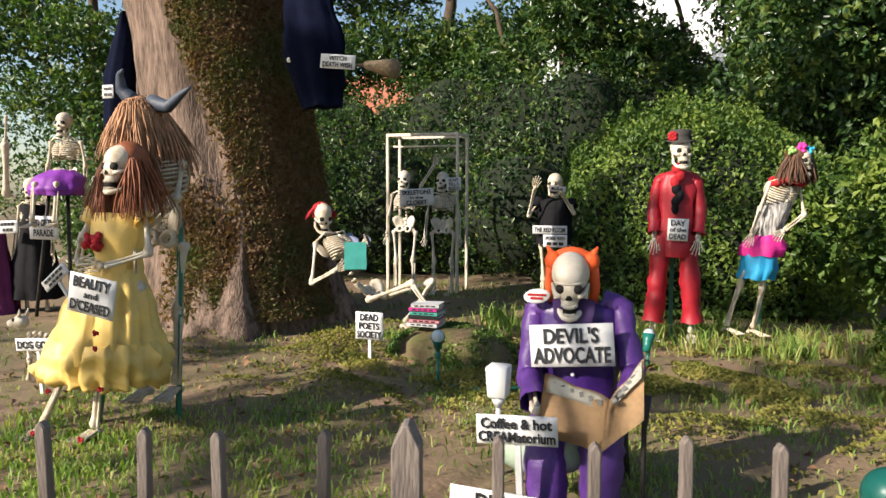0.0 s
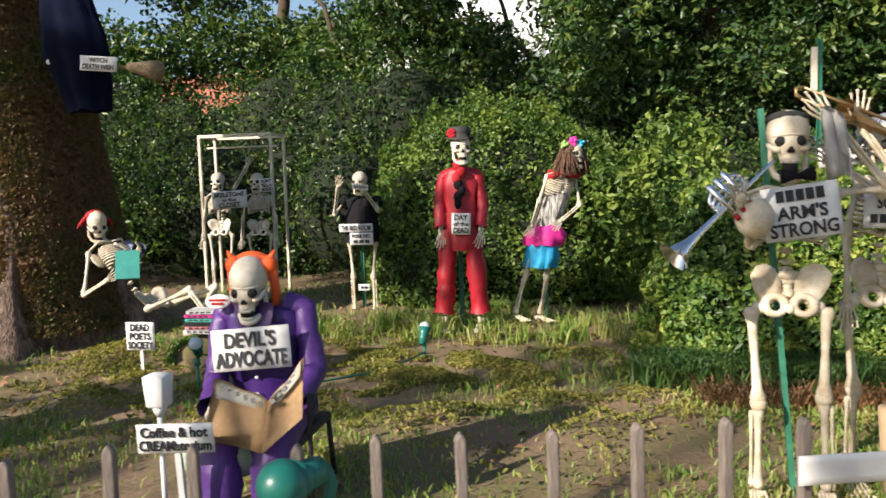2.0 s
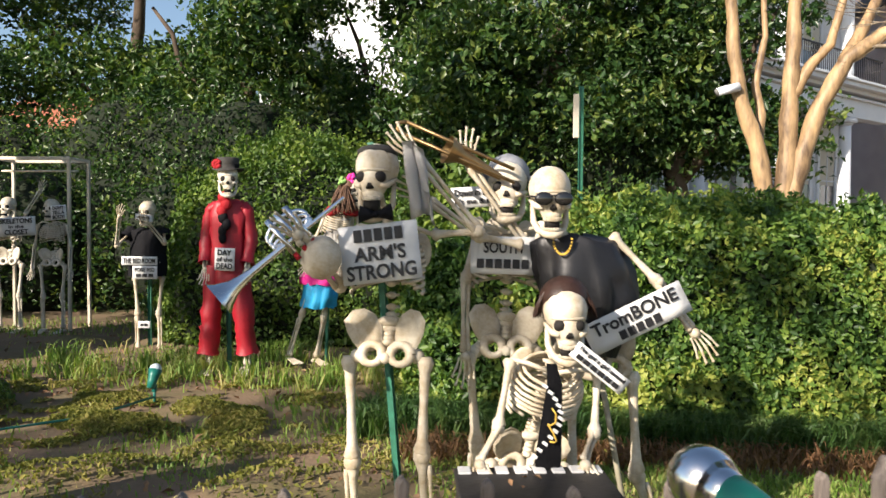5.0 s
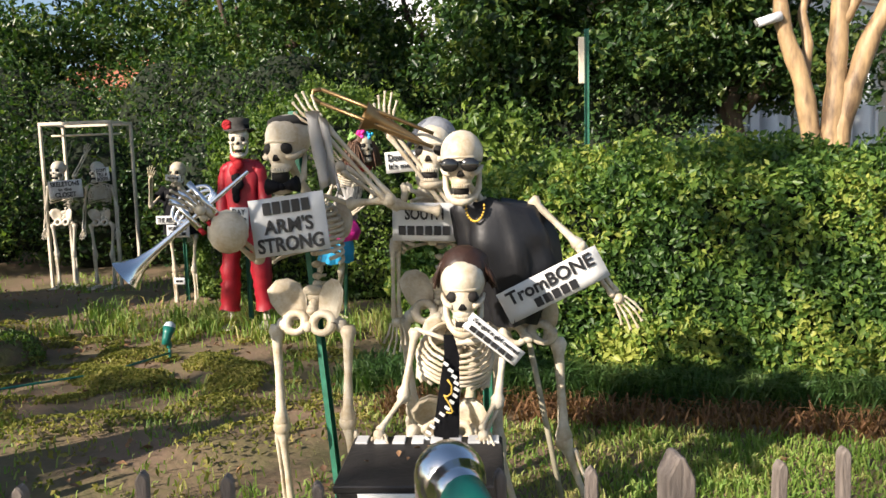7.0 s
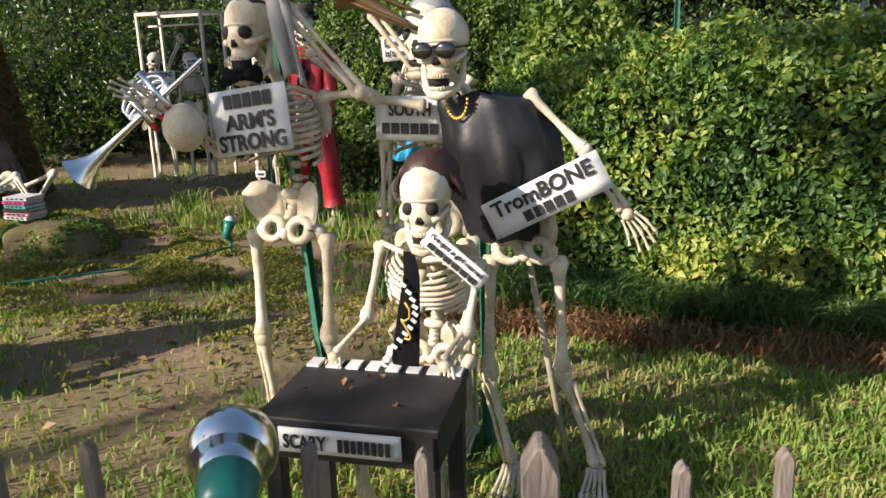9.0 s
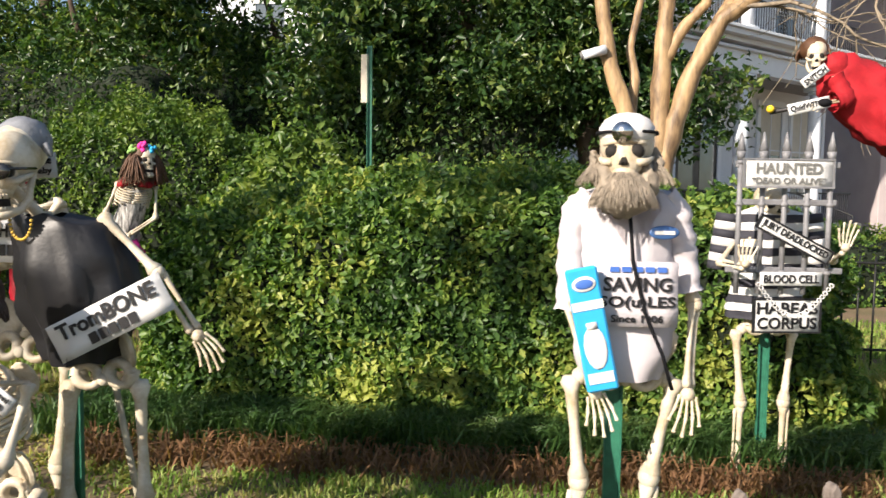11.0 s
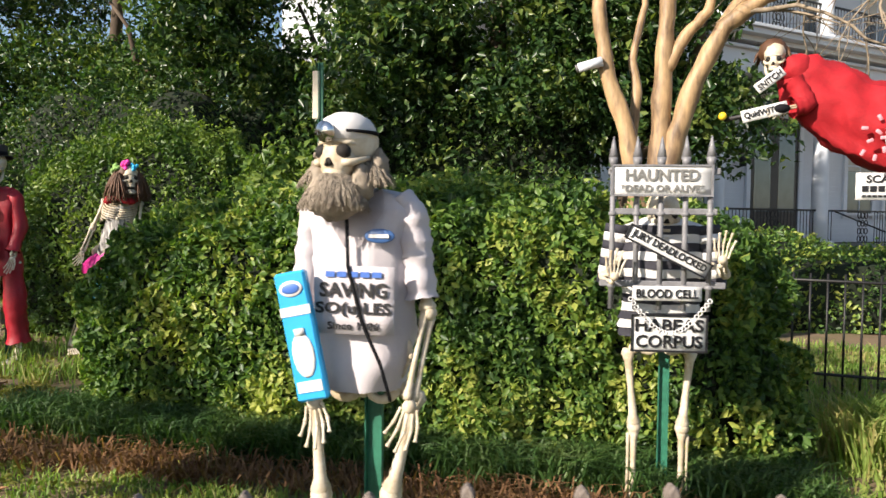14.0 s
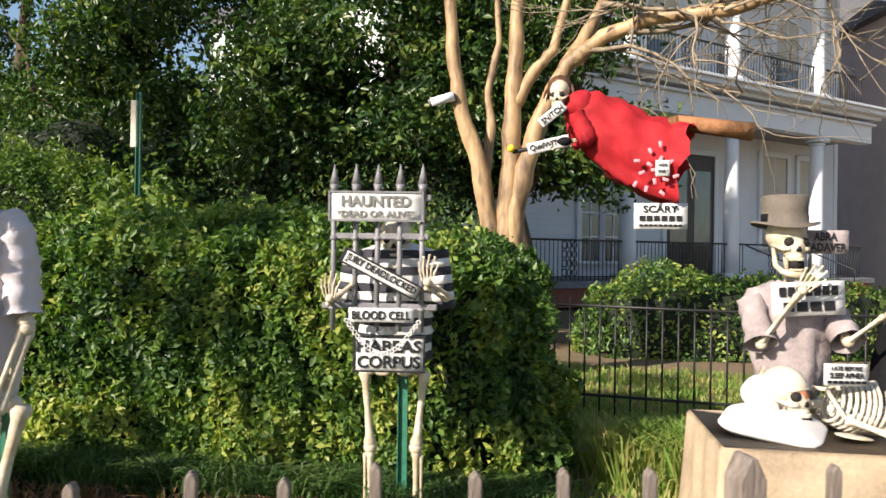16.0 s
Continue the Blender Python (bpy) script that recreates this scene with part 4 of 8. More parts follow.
def skull(bm, c, f, k=1.0, tilt=0.0, jaw=0.02):
    up = Vector((0, 0, 1))
    f = (f + up * math.tan(radians(tilt))).normalized()
    r = f.cross(up).normalized()
    u = r.cross(f)
    M = Matrix((r, -f, u)).transposed().to_4x4()
    def at(x, y, z):
        return c + (r * x + f * y + u * z) * k
    sc = lambda *v: tuple(q * k for q in v)
    ball(bm, at(0, -0.012, 0.038), sc(0.075, 0.094, 0.080), M, u=24, v=16)
    ball(bm, at(0, 0.046, -0.010), sc(0.051, 0.043, 0.060), M, u=18, v=12)
    ball(bm, at(0, 0.052, -0.052), sc(0.036, 0.036, 0.026), M, u=14, v=9)
    tube(bm, [at(x, 0.078 - 9.0 * x * x, 0.033 - 2.0 * x * x) for x in (-0.058, -0.04, -0.02, 0, 0.02, 0.04, 0.058)], [q * k for q in (0.004, 0.007, 0.007, 0.005, 0.007, 0.007, 0.004)], 8)
    for sx in (-1, 1):
        tube(bm, [at(sx * 0.034, 0.078, -0.024), at(sx * 0.054, 0.060, -0.022), at(sx * 0.066, 0.030, -0.012), at(sx * 0.070, 0.0, -0.006)], [q * k for q in (0.009, 0.011, 0.008, 0.006)], 8)
        ball(bm, at(sx * 0.031, 0.066, 0.006), sc(0.0222, 0.0205, 0.0205), M @ Matrix.Rotation(sx * 0.25, 4, "Y"), 1, 16, 10)
        rod(bm, at(sx * 0.006, 0.082, -0.030), at(sx * 0.002, 0.090, -0.012), 0.0095 * k, 0.003 * k, 8, 1)
    box(bm, at(0, 0.066, -0.070 - jaw / 2), sc(0.050, 0.034, 0.012 + jaw), M, 1)
    for i in range(10):
        a = (i - 4.5) * 0.23
        for z, h in ((-0.065, 0.014), (-0.080 - jaw, 0.012)):
            box(bm, at(0.034 * math.sin(a), 0.050 + 0.041 * math.cos(a), z), sc(0.0072, 0.007, h), M @ Matrix.Rotation(a, 4, "Z"), bevel=0.0012 * k)
    half = [(0.062, -0.004, -0.018), (0.057, 0.010, -0.062 - jaw), (0.044, 0.040, -0.088 - jaw), (0.022, 0.076, -0.098 - jaw), (0, 0.084, -0.100 - jaw)]
    pts = [at(-x, y, z) for x, y, z in half] + [at(x, y, z) for x, y, z in half[-2::-1]]
    tube(bm, pts, [q * k for q in (0.007, 0.012, 0.012, 0.014, 0.016, 0.014, 0.012, 0.012, 0.007)], 9)


def pelvis_bones(bm, c, side, fw, up, k):
    """Two flared wings, two rings below them and the sacrum between."""
    def at(x, y, z):
        return c + (side * x + fw * y + up * z) * k
    for sg in (-1, 1):
        out = [(0.022, -0.005), (0.026, 0.060), (0.048, 0.100), (0.084, 0.122), (0.122, 0.116), (0.146, 0.082), (0.138, 0.038), (0.118, -0.005), (0.090, -0.040), (0.052, -0.034)]
        mid = (0.075, 0.035)
        rings = []
        for sc, t in ((1.0, 0.0), (0.94, 0.012), (0.5, 0.004)):
            for d in ((1,) if sc == 1.0 else (1, -1)):
                rings.append((sc, d * t, [bm.verts.new(at(sg * (mid[0] + (x - mid[0]) * sc), 3.2 * (mid[0] + (x - mid[0]) * sc) ** 2 - 0.022 + d * t, mid[1] + (z - mid[1]) * sc)) for x, z in out]))
        n = len(out)
        for a, b in ((0, 1), (1, 3), (0, 2), (2, 4)):
            for i in range(n):
                bm.faces.new((rings[a][2][i], rings[a][2][(i + 1) % n], rings[b][2][(i + 1) % n], rings[b][2][i]))
        bm.faces.new(rings[3][2]); bm.faces.new(rings[4][2][::-1])
        tube(bm, [at(sg * (0.052 + 0.037 * math.cos(a)), 0.020 - 0.012 * math.sin(a), -0.040 + 0.034 * math.sin(a)) for a in np.linspace(0, 6.283, 15)], [q * k for q in (0.020, 0.019, 0.017, 0.016, 0.016, 0.017, 0.018, 0.018, 0.016, 0.014, 0.013, 0.014, 0.016, 0.019, 0.020)], 8, cap=False)
    for i in range(6):
        q = i / 5
        ball(bm, at(0, -0.020 - 0.02 * math.sin(q * 3), 0.075 - 0.12 * q), (0.040 * k * (1 - 0.75 * q), 0.020 * k * (1 - 0.4 * q), 0.020 * k), Matrix((side, -fw, up)).transposed().to_4x4(), u=12, v=7)
    ball(bm, at(0, 0.034, -0.052), (0.020 * k, 0.013 * k, 0.020 * k))


def hand_bones(bm, w, d, k=1.0, spread=0.5, side=None):
    d = d.normalized()
    s = side if side is not None else (d.cross(Vector((0, 1, 0))).normalized() if abs(d.y) < 0.9 else Vector((1, 0, 0)))
    ball(bm, w + d * 0.015 * k, (0.02 * k,) * 3)
    for i in range(5):
        a = (i - 2) * 0.22 * spread
        e = (d * math.cos(a) + s * math.sin(a)).normalized()
        o = w + s * (i - 2) * 0.011 * k + d * 0.02 * k
        L = (0.082, 0.112, 0.120, 0.110, 0.085)[i] * k
        bone(bm, o, o + e * L * 0.5, 0.0042 * k, 1.4)
        e2 = (e + d.orthogonal() * 0.2).normalized()
        bone(bm, o + e * L * 0.5, o + e * L * 0.5 + e2 * L * 0.5, 0.0042 * k, 1.5)


def foot_bones(bm, a, f, k=1.0):
    f = Vector((f.x, f.y, 0)).normalized()
    s = f.cross(Vector((0, 0, 1)))
    ball(bm, a - f * 0.03 * k - Vector((0, 0, 0.035 * k)), (0.024 * k, 0.03 * k, 0.022 * k))
    for i in range(5):
        o = a + s * (i - 2) * 0.012 * k - Vector((0, 0, 0.015 * k))
        e = a + f * 0.13 * k + s * (i - 2) * 0.02 * k - Vector((0, 0, 0.045 * k))
        bone(bm, o, e, 0.007 * k, 1.4)
        bone(bm, e, e + f * 0.035 * k, 0.006 * k, 1.3)


def skeleton(P, label, legs=True, arms="LR", mat_=None, head=True, tilt=0.0, hf=None, ribs=True, dirs=None, group="skeleton figures", jaw=0.02, pelvis=True):
    bm = bmesh.new()
    k, f = P["k"], P["f"]
    up = (P["neck"] - P["pelvis"]).normalized()
    side = (P["shR"] - P["shL"]).normalized()
    fw = side.cross(up).normalized()
    if fw.dot(f) < 0:
        fw = -fw
    M = Matrix((side, -fw, up)).transposed().to_4x4()
    if head:
        skull(bm, P["head"], hf or f, k, tilt, jaw)
        bone(bm, P["neck"], P["head"] + Vector((0, 0, -0.04 * k)), 0.016 * k, 1.2)
    n = 16
    for i in range(n):
        q = i / (n - 1)
        p = P["pelvis"].lerp(P["waist"], q * 2) if q < 0.5 else P["waist"].lerp(P["neck"], q * 2 - 1)
        p = p - fw * (0.045 * k * math.sin(math.pi * q))
        ball(bm, p, (0.020 * k, 0.020 * k, 0.014 * k), M, u=8, v=5)
        box(bm, p - fw * 0.02 * k, (0.05 * k, 0.012 * k, 0.010 * k), M)
    if ribs:
        c0 = P["neck"] - up * 0.03 * k
        for i in range(10):
            q = i / 9
            c = c0 - up * (0.175 * k * q)
            rx = k * (0.062 + 0.075 * math.sin(min(1.0, 0.25 + q * 1.05) * math.pi * 0.62))
            ry = rx * 0.72
            for sg in (-1, 1):
                e = 1.0 if i < 7 else (0.82 - 0.13 * (i - 7))
                pts = []
                for j in range(9):
                    a = math.pi * (j / 8) * e
                    pts.append(c + side * sg * rx * math.sin(a) * 1.0 - fw * (ry * math.cos(a)) * 1.0 + fw * 0.01 * k - up * (0.045 * k * (j / 8)))
                tube(bm, pts, 0.0072 * k, 6)
        bone(bm, c0 + fw * 0.075 * k - up * 0.03 * k, c0 + fw * 0.105 * k - up * 0.175 * k, 0.015 * k, 1.2)
        for s, sg in (("shL", -1), ("shR", 1)):
            tube(bm, [c0 + fw * 0.06 * k, c0 + fw * 0.05 * k + side * sg * 0.09 * k + up * 0.02 * k, P[s]], 0.009 * k, 6)
            ball(bm, P[s] - side * sg * 0.06 * k - fw * 0.07 * k - up * 0.06 * k, (0.045 * k, 0.008 * k, 0.07 * k), M)
    if pelvis:
        hs = (P["hipR"] - P["hipL"]).normalized()
        pelvis_bones(bm, P["pelvis"], (hs + side).normalized(), fw, up, k)
        for sg, s in ((-1, "hipL"), (1, "hipR")):
            tube(bm, [P["pelvis"] + hs * sg * 0.085 * k - up * 0.03 * k, P[s]], [0.026 * k, 0.022 * k], 9)
            ball(bm, P[s], (0.027 * k,) * 3)
    for s in arms:
        a, b, c = P["sh" + s], P["el" + s], P["wr" + s]
        bone(bm, a, b, 0.0135 * k)
        d = (c - b).normalized()
        o = d.orthogonal().normalized() * 0.012 * k
        bone(bm, b + o, c + o, 0.0085 * k, 1.6)
        bone(bm, b - o, c - o, 0.0085 * k, 1.6)
        ball(bm, b, (0.024 * k,) * 3)
        hd = (dirs or {}).get(s, d)
        hand_bones(bm, c, Vector(hd), k, 0.6)
    if legs:
        for s in legs if isinstance(legs, str) else "LR":
            a, b, c = P["hip" + s], P["kn" + s], P["an" + s]
            sg = -1 if s == "L" else 1
            bone(bm, a + (a - b).normalized() * 0.0 + side * sg * 0.03 * k, b, 0.0185 * k, 1.75)
            ball(bm, b, (0.033 * k, 0.03 * k, 0.036 * k))
            d = (c - b).normalized()
            bone(bm, b, c, 0.015 * k, 1.7)
            o = side * sg * 0.026 * k
            bone(bm, b + o + d * 0.03, c + o, 0.007 * k, 1.5)
            foot_bones(bm, c, f, k)
    ob = link("skeleton", bm, [mat_ or BONE, DARK])
    return tagged(ob, label, "skeleton", group)


def text_mesh(body, w, h, shear=0.0):
    cu = bpy.data.curves.new("t", "FONT")
    cu.body, cu.align_x, cu.align_y = body, "CENTER", "CENTER"
    cu.extrude, cu.offset = 0.004, 0.028
    cu.resolution_u = 3
    o = bpy.data.objects.new("t", cu)
    scene.collection.objects.link(o)
    me = bpy.data.meshes.new_from_object(o.evaluated_get(bpy.context.evaluated_depsgraph_get()))
    bpy.data.objects.remove(o)
    bpy.data.curves.remove(cu)
    n = len(me.vertices)
    co = np.zeros(n * 3, dtype=np.float32)
    me.vertices.foreach_get("co", co)
    co = co.reshape(-1, 3)
    lo, hi = co.min(0), co.max(0)
    ext = np.maximum(hi - lo, 1e-6)
    co = (co - (lo + hi) / 2) / ext * np.array([w, h, 0.0016])
    me.vertices.foreach_set("co", co.ravel())
    me.update()
    return me


def sign(c, w, h, lines, label, turn=0.0, roll=0.0, tilt=0.0, ink=None, board=None, rim=None, category="sign", name="sign", post=None):
    """A flat board: lines are (text or bar count, height share, width share[, material]). turn 0 faces the pavement."""
    s = new(name)
    s.matrix_basis = Matrix.Translation(c) @ Matrix.Rotation(radians(turn), 4, "Z") @ Matrix.Rotation(radians(90 - tilt), 4, "X") @ Matrix.Rotation(radians(roll), 4, "Z")
    tagged(s, label, category)
    bm = bmesh.new()
    g = bmesh.ops.create_grid(bm, x_segments=6, y_segments=4, size=0.5)["verts"]
    for v in g:
        v.co = (v.co.x * w, v.co.y * h, 0.0025 * noise.noise((v.co.x * 3 + c[0] * 5, v.co.y * 2, c[2])))
    bmesh.ops.solidify(bm, geom=bm.faces[:], thickness=0.004)
    part("board", bm, board or WHITE, s)
    if rim:
        bm = bmesh.new()
        for dx, dy, sx, sy in ((0, h / 2, w + 0.01, 0.008), (0, -h / 2, w + 0.01, 0.008), (w / 2, 0, 0.008, h), (-w / 2, 0, 0.008, h)):
            box(bm, (dx, dy, 0), (sx, sy, 0.012))
        part("rim", bm, rim, s, smooth=False)
    tot = sum(l[1] for l in lines)
    gap = h * max(0.04, 1 - tot) / (len(lines) + 1)
    y = h / 2
    for l in lines:
        y -= gap + l[1] * h / 2
        m = l[3] if len(l) > 3 else (ink or INK)
        if isinstance(l[0], str):
            me = text_mesh(l[0], w * l[2], l[1] * h)
            me.materials.append(m)
            o = new("lettering", me)
            o.parent = s
            o.location = (0, y, 0.0052)
        else:
            bm = bmesh.new()
            n, ww = l[0], w * l[2]
            for i in range(n):
                bw = ww / (n + (n - 1) * 0.25)
                box(bm, (-ww / 2 + bw / 2 + i * bw * 1.25, 0, 0), (bw, l[1] * h * 0.82, 0.0016))
            o = part("lettering", bm, m, s, smooth=False)
            o.location = (0, y, 0.0052)
        y -= l[1] * h / 2
    if post:
        bm = bmesh.new()
        box(bm, (0, -post / 2, -0.012), (0.022, post, 0.016))
        part("stake", bm, WHITE, s, smooth=False)
    return s


def cloth(name, rings, material, label, category="clothing", folds=7, amp=0.06, seed=1, extra=None, cap=False):
    bm = bmesh.new()
    loft(bm, rings, 36, folds, amp, seed=seed, cap=cap)
    if extra:
        extra(bm)
    return tagged(link(name, bm, material), label, category)


def sleeve(bm, pts, r, mi=0, seed=0):
    q = random.Random(seed)
    pts = [Vector(p) for p in pts]
    fine, rad = [], []
    for a, b in zip(pts, pts[1:]):
        for j in range(8):
            fine.append(a.lerp(b, j / 8)); rad.append(r * q.uniform(0.92, 1.08))
    fine.append(pts[-1]); rad.append(r * 1.15)
    n0 = len(bm.verts)
    tube(bm, fine, rad, 16, mi, cap=False)
    bm.verts.ensure_lookup_table()
    for i in range(n0, len(bm.verts)):
        v = bm.verts[i]
        v.co += noise.noise_vector((v.co.x * 14, v.co.y * 14, v.co.z * 30 + seed)) * r * 0.17 + noise.noise_vector((v.co.x * 40, v.co.y * 40, v.co.z * 12 + seed)) * r * 0.10


def wig(name, c, r, n, length, material, label, seed=0, front=None, width=0.008, cap=True, spread=0.6, locks=0.0):
    bm = bmesh.new()
    if cap:
        back = -Vector(front).normalized() if front is not None else Vector((0, 1, 0))
        ball(bm, Vector(c) + back * 0.026 + Vector((0, 0, 0.022)), (r * 0.98, r * 1.02, r * 0.92), u=18, v=12)
        for v in bm.verts:
            v.co += noise.noise_vector(v.co * 60) * 0.007
    strands(bm, c, r, n, length, width, seed, front=front, spread=spread)
    if locks:
        out = Vector(front).normalized().cross(Vector((0, 0, 1)))
        for sg in (-1, 1):
            strands(bm, Vector(c) + out * sg * r * 0.80 + Vector(front) * r * 0.35, r * 0.28, 130, locks, width, seed + sg, spread=0.3)
    return tagged(link(name, bm, material), label, "wig")


def hat(c, r, h, brim, label, flower=None, material=None, face=0):
    t = thing("hat", c, label, "hat")
    bm = bmesh.new()
    rows = [(brim, 0.0), (brim, 0.008), (r * 1.03, 0.014), (r, h * 0.5), (r * 1.04, h * 0.95), (r * 0.9, h), (0.001, h)]
    seg = 24
    rr = [[bm.verts.new((a * math.cos(2 * math.pi * k / seg), a * math.sin(2 * math.pi * k / seg) * 1.1, z + (0.012 * math.cos(4 * math.pi * k / seg) if a == brim else 0))) for k in range(seg)] for a, z in rows]
    for a, b in zip(rr, rr[1:]):
        for k in range(seg):
            bm.faces.new((a[k], a[(k + 1) % seg], b[(k + 1) % seg], b[k]))
    part("crown", bm, material or FELT, t)
    bm = bmesh.new()
    rod(bm, (0, 0, 0.016), (0, 0, 0.05), r * 1.05, r * 1.04, 24)
    part("band", bm, BLACKCLOTH, t)
    if flower:
        bm = bmesh.new()
        for i in range(9):
            a = i * 0.7
            ball(bm, (flower[0] + 0.025 * math.cos(a) * (i > 0), flower[1], flower[2] + 0.025 * math.sin(a) * (i > 0)), 0.02)
        part("flower", bm, REDCLOTH, t, "red cloth rose")
    return t


def flower(c, material, label, r=0.035, name="flower", leafy=False):
    bm = bmesh.new()
    q = random.Random(int(abs(c[0]) * 1000))
    for i in range(11):
        ball(bm, Vector(c) + Vector((q.uniform(-r, r), q.uniform(-r, r) * 0.5, q.uniform(-r, r))) * 0.8, (r * 0.55, r * 0.4, r * 0.5), Euler((q.random() * 3, q.random() * 3, 0)).to_matrix().to_4x4(), u=8, v=5)
    return tagged(link(name, bm, material), label, "flower")


def stake(a, b, label="dark green metal garden post holding a figure", w=0.032, name="garden_post"):
    bm = bmesh.new()
    a, b = Vector(a), Vector(b)
    q = (b - a).to_track_quat("Z", "Y").to_matrix().to_4x4()
    L = (b - a).length
    box(bm, (0, 0, 0), (w, 0.004, L))
    for s in (-1, 1):
        box(bm, (s * w / 2, 0.010, 0), (0.004, 0.022, L))
    bmesh.ops.transform(bm, matrix=Matrix.Translation((a + b) / 2) @ q, verts=bm.verts)
    return tagged(link(name, bm, GPOST, smooth=False), label, "post", "garden posts")


CAMW = V3(0, -1, 0)
# ---- the yellow-gowned figure and the horned one ----
P = stand(-1.33, 2.64, 0.02, 1.50, -8)
P.update(head=V3(-1.27, 2.58, 1.37), elL=V3(-1.52, 2.58, 1.02), wrL=V3(-1.44, 2.46, 0.90), elR=V3(-1.13, 2.60, 0.95), wrR=V3(-1.28, 2.46, 0.89), anL=V3(-1.80, 2.55, 0.02), knL=V3(-1.62, 2.6, 0.40), anR=V3(-1.46, 2.55, 0.04), knR=V3(-1.44, 2.58, 0.40))
skeleton(P, "plastic skeleton figure wearing a yellow ball gown", ribs=False, dirs={"L": (0.8, -0.2, 0), "R": (-0.8, -0.2, 0.1)})
def gown():
    t = thing("ball_gown", (-1.40, 2.62, 0.3), "full yellow satin ball gown with a puffed tulle hem", "gown")
    def ring(*rows):
        return [(x + 1.40, y - 2.62, z - 0.3, rx, ry) for x, y, z, rx, ry in rows]
    bm = bmesh.new()
    loft(bm, ring((-1.33, 2.63, 1.15, 0.145, 0.10), (-1.34, 2.63, 1.03, 0.148, 0.115), (-1.35, 2.63, 0.91, 0.12, 0.10), (-1.36, 2.63, 0.85, 0.135, 0.115)), 44, 9, 0.035, seed=3)
    part("bodice", bm, YELLOW, t)
    bm = bmesh.new()
    loft(bm, ring((-1.36, 2.63, 0.87, 0.130, 0.11), (-1.39, 2.62, 0.72, 0.21, 0.165), (-1.42, 2.62, 0.55, 0.275, 0.20), (-1.44, 2.62, 0.40, 0.315, 0.215)), 72, 13, 0.10, seed=4)
    part("skirt", bm, YELLOW, t)
    bm = bmesh.new()
    loft(bm, ring((-1.43, 2.62, 0.50, 0.295, 0.205), (-1.44, 2.62, 0.42, 0.34, 0.235), (-1.45, 2.62, 0.33, 0.35, 0.24), (-1.45, 2.62, 0.275, 0.32, 0.21), (-1.45, 2.62, 0.30, 0.26, 0.17)), 96, 21, 0.16, seed=5)
    for v in bm.verts:
        v.co += noise.noise_vector(v.co * 16) * 0.018 + noise.noise_vector(v.co * 40) * 0.007
    part("hem", bm, YELLOW, t, "bunched translucent yellow tulle hem")
    for sg in (-1, 1):
        bm = bmesh.new()
        sleeve(bm, [(0.07 + sg * 0.13, 0.0, 0.86), (0.07 + sg * 0.175, -0.01, 0.80)], 0.045, seed=6 + sg)
        part("puff_sleeve", bm, YELLOW, t)


gown()
wig("wig", (-1.265, 2.61, 1.395), 0.098, 260, 0.34, HAIRRED, "long auburn wig on the gowned figure", 4, CAMW, 0.0035, locks=0.32)
sign((-1.18, 2.27, 0.775), 0.265, 0.185, [("BEAUTY", 0.28, 0.80), ("and", 0.17, 0.30), ("D'CEASED", 0.28, 0.86)], "white sign lettered black hanging on the gown", roll=-9)
flower((-1.38, 2.49, 1.0), REDCLOTH, "red cloth rose pinned on the gown", 0.045)
for q in ((-1.25, 2.36, 0.58), (-1.26, 2.37, 0.50), (-1.27, 2.40, 0.30), (-1.15, 2.32, 0.74), (-1.70, 2.5, 0.22), (-1.70, 2.4, 0.03), (-1.62, 2.4, 0.03), (-1.40, 2.4, 0.03)):
    flower(q, REDCLOTH, "small red cloth petal", 0.014, "petal")
stake((-1.60, 2.72, -0.1), (-1.50, 2.75, 0.6))
stake((-1.22, 2.92, -0.1), (-1.20, 2.95, 1.1))
P = stand(-1.33, 2.95, 0.10, 1.70, 8)
P.update(head=V3(-1.38, 2.88, 1.62), shR=V3(-1.17, 2.93, 1.42), elR=V3(-1.16, 2.86, 1.22), wrR=V3(-1.42, 2.72, 0.93), shL=V3(-1.52, 2.95, 1.40), elL=V3(-1.55, 2.9, 1.15), wrL=V3(-1.40, 2.75, 1.0), hipR=V3(-1.22, 2.95, 0.98), knR=V3(-1.23, 2.93, 0.60), anR=V3(-1.23, 2.9, 0.20))
skeleton(P, "tall skeleton figure in a shaggy horned mask")
bm = bmesh.new()
ball(bm, (-1.38, 2.86, 1.62), (0.10, 0.12, 0.15))
ball(bm, (-1.40, 2.76, 1.57), (0.05, 0.06, 0.075))
for v in bm.verts:
    v.co += noise.noise_vector(v.co * 22) * 0.022 + noise.noise_vector(v.co * 55) * 0.009
strands(bm, (-1.38, 2.84, 1.64), 0.115, 700, 0.30, 0.0035, 7, spread=0.35)
strands(bm, (-1.37, 2.90, 1.62), 0.12, 620, 0.36, 0.005, 5, front=V3(-0.2, -1, 0))
strands(bm, (-1.38, 2.80, 1.50), 0.08, 260, 0.26, 0.005, 6)
tagged(link("beast_mask", bm, FUR), "shaggy ginger fur mask over the skull", "mask")
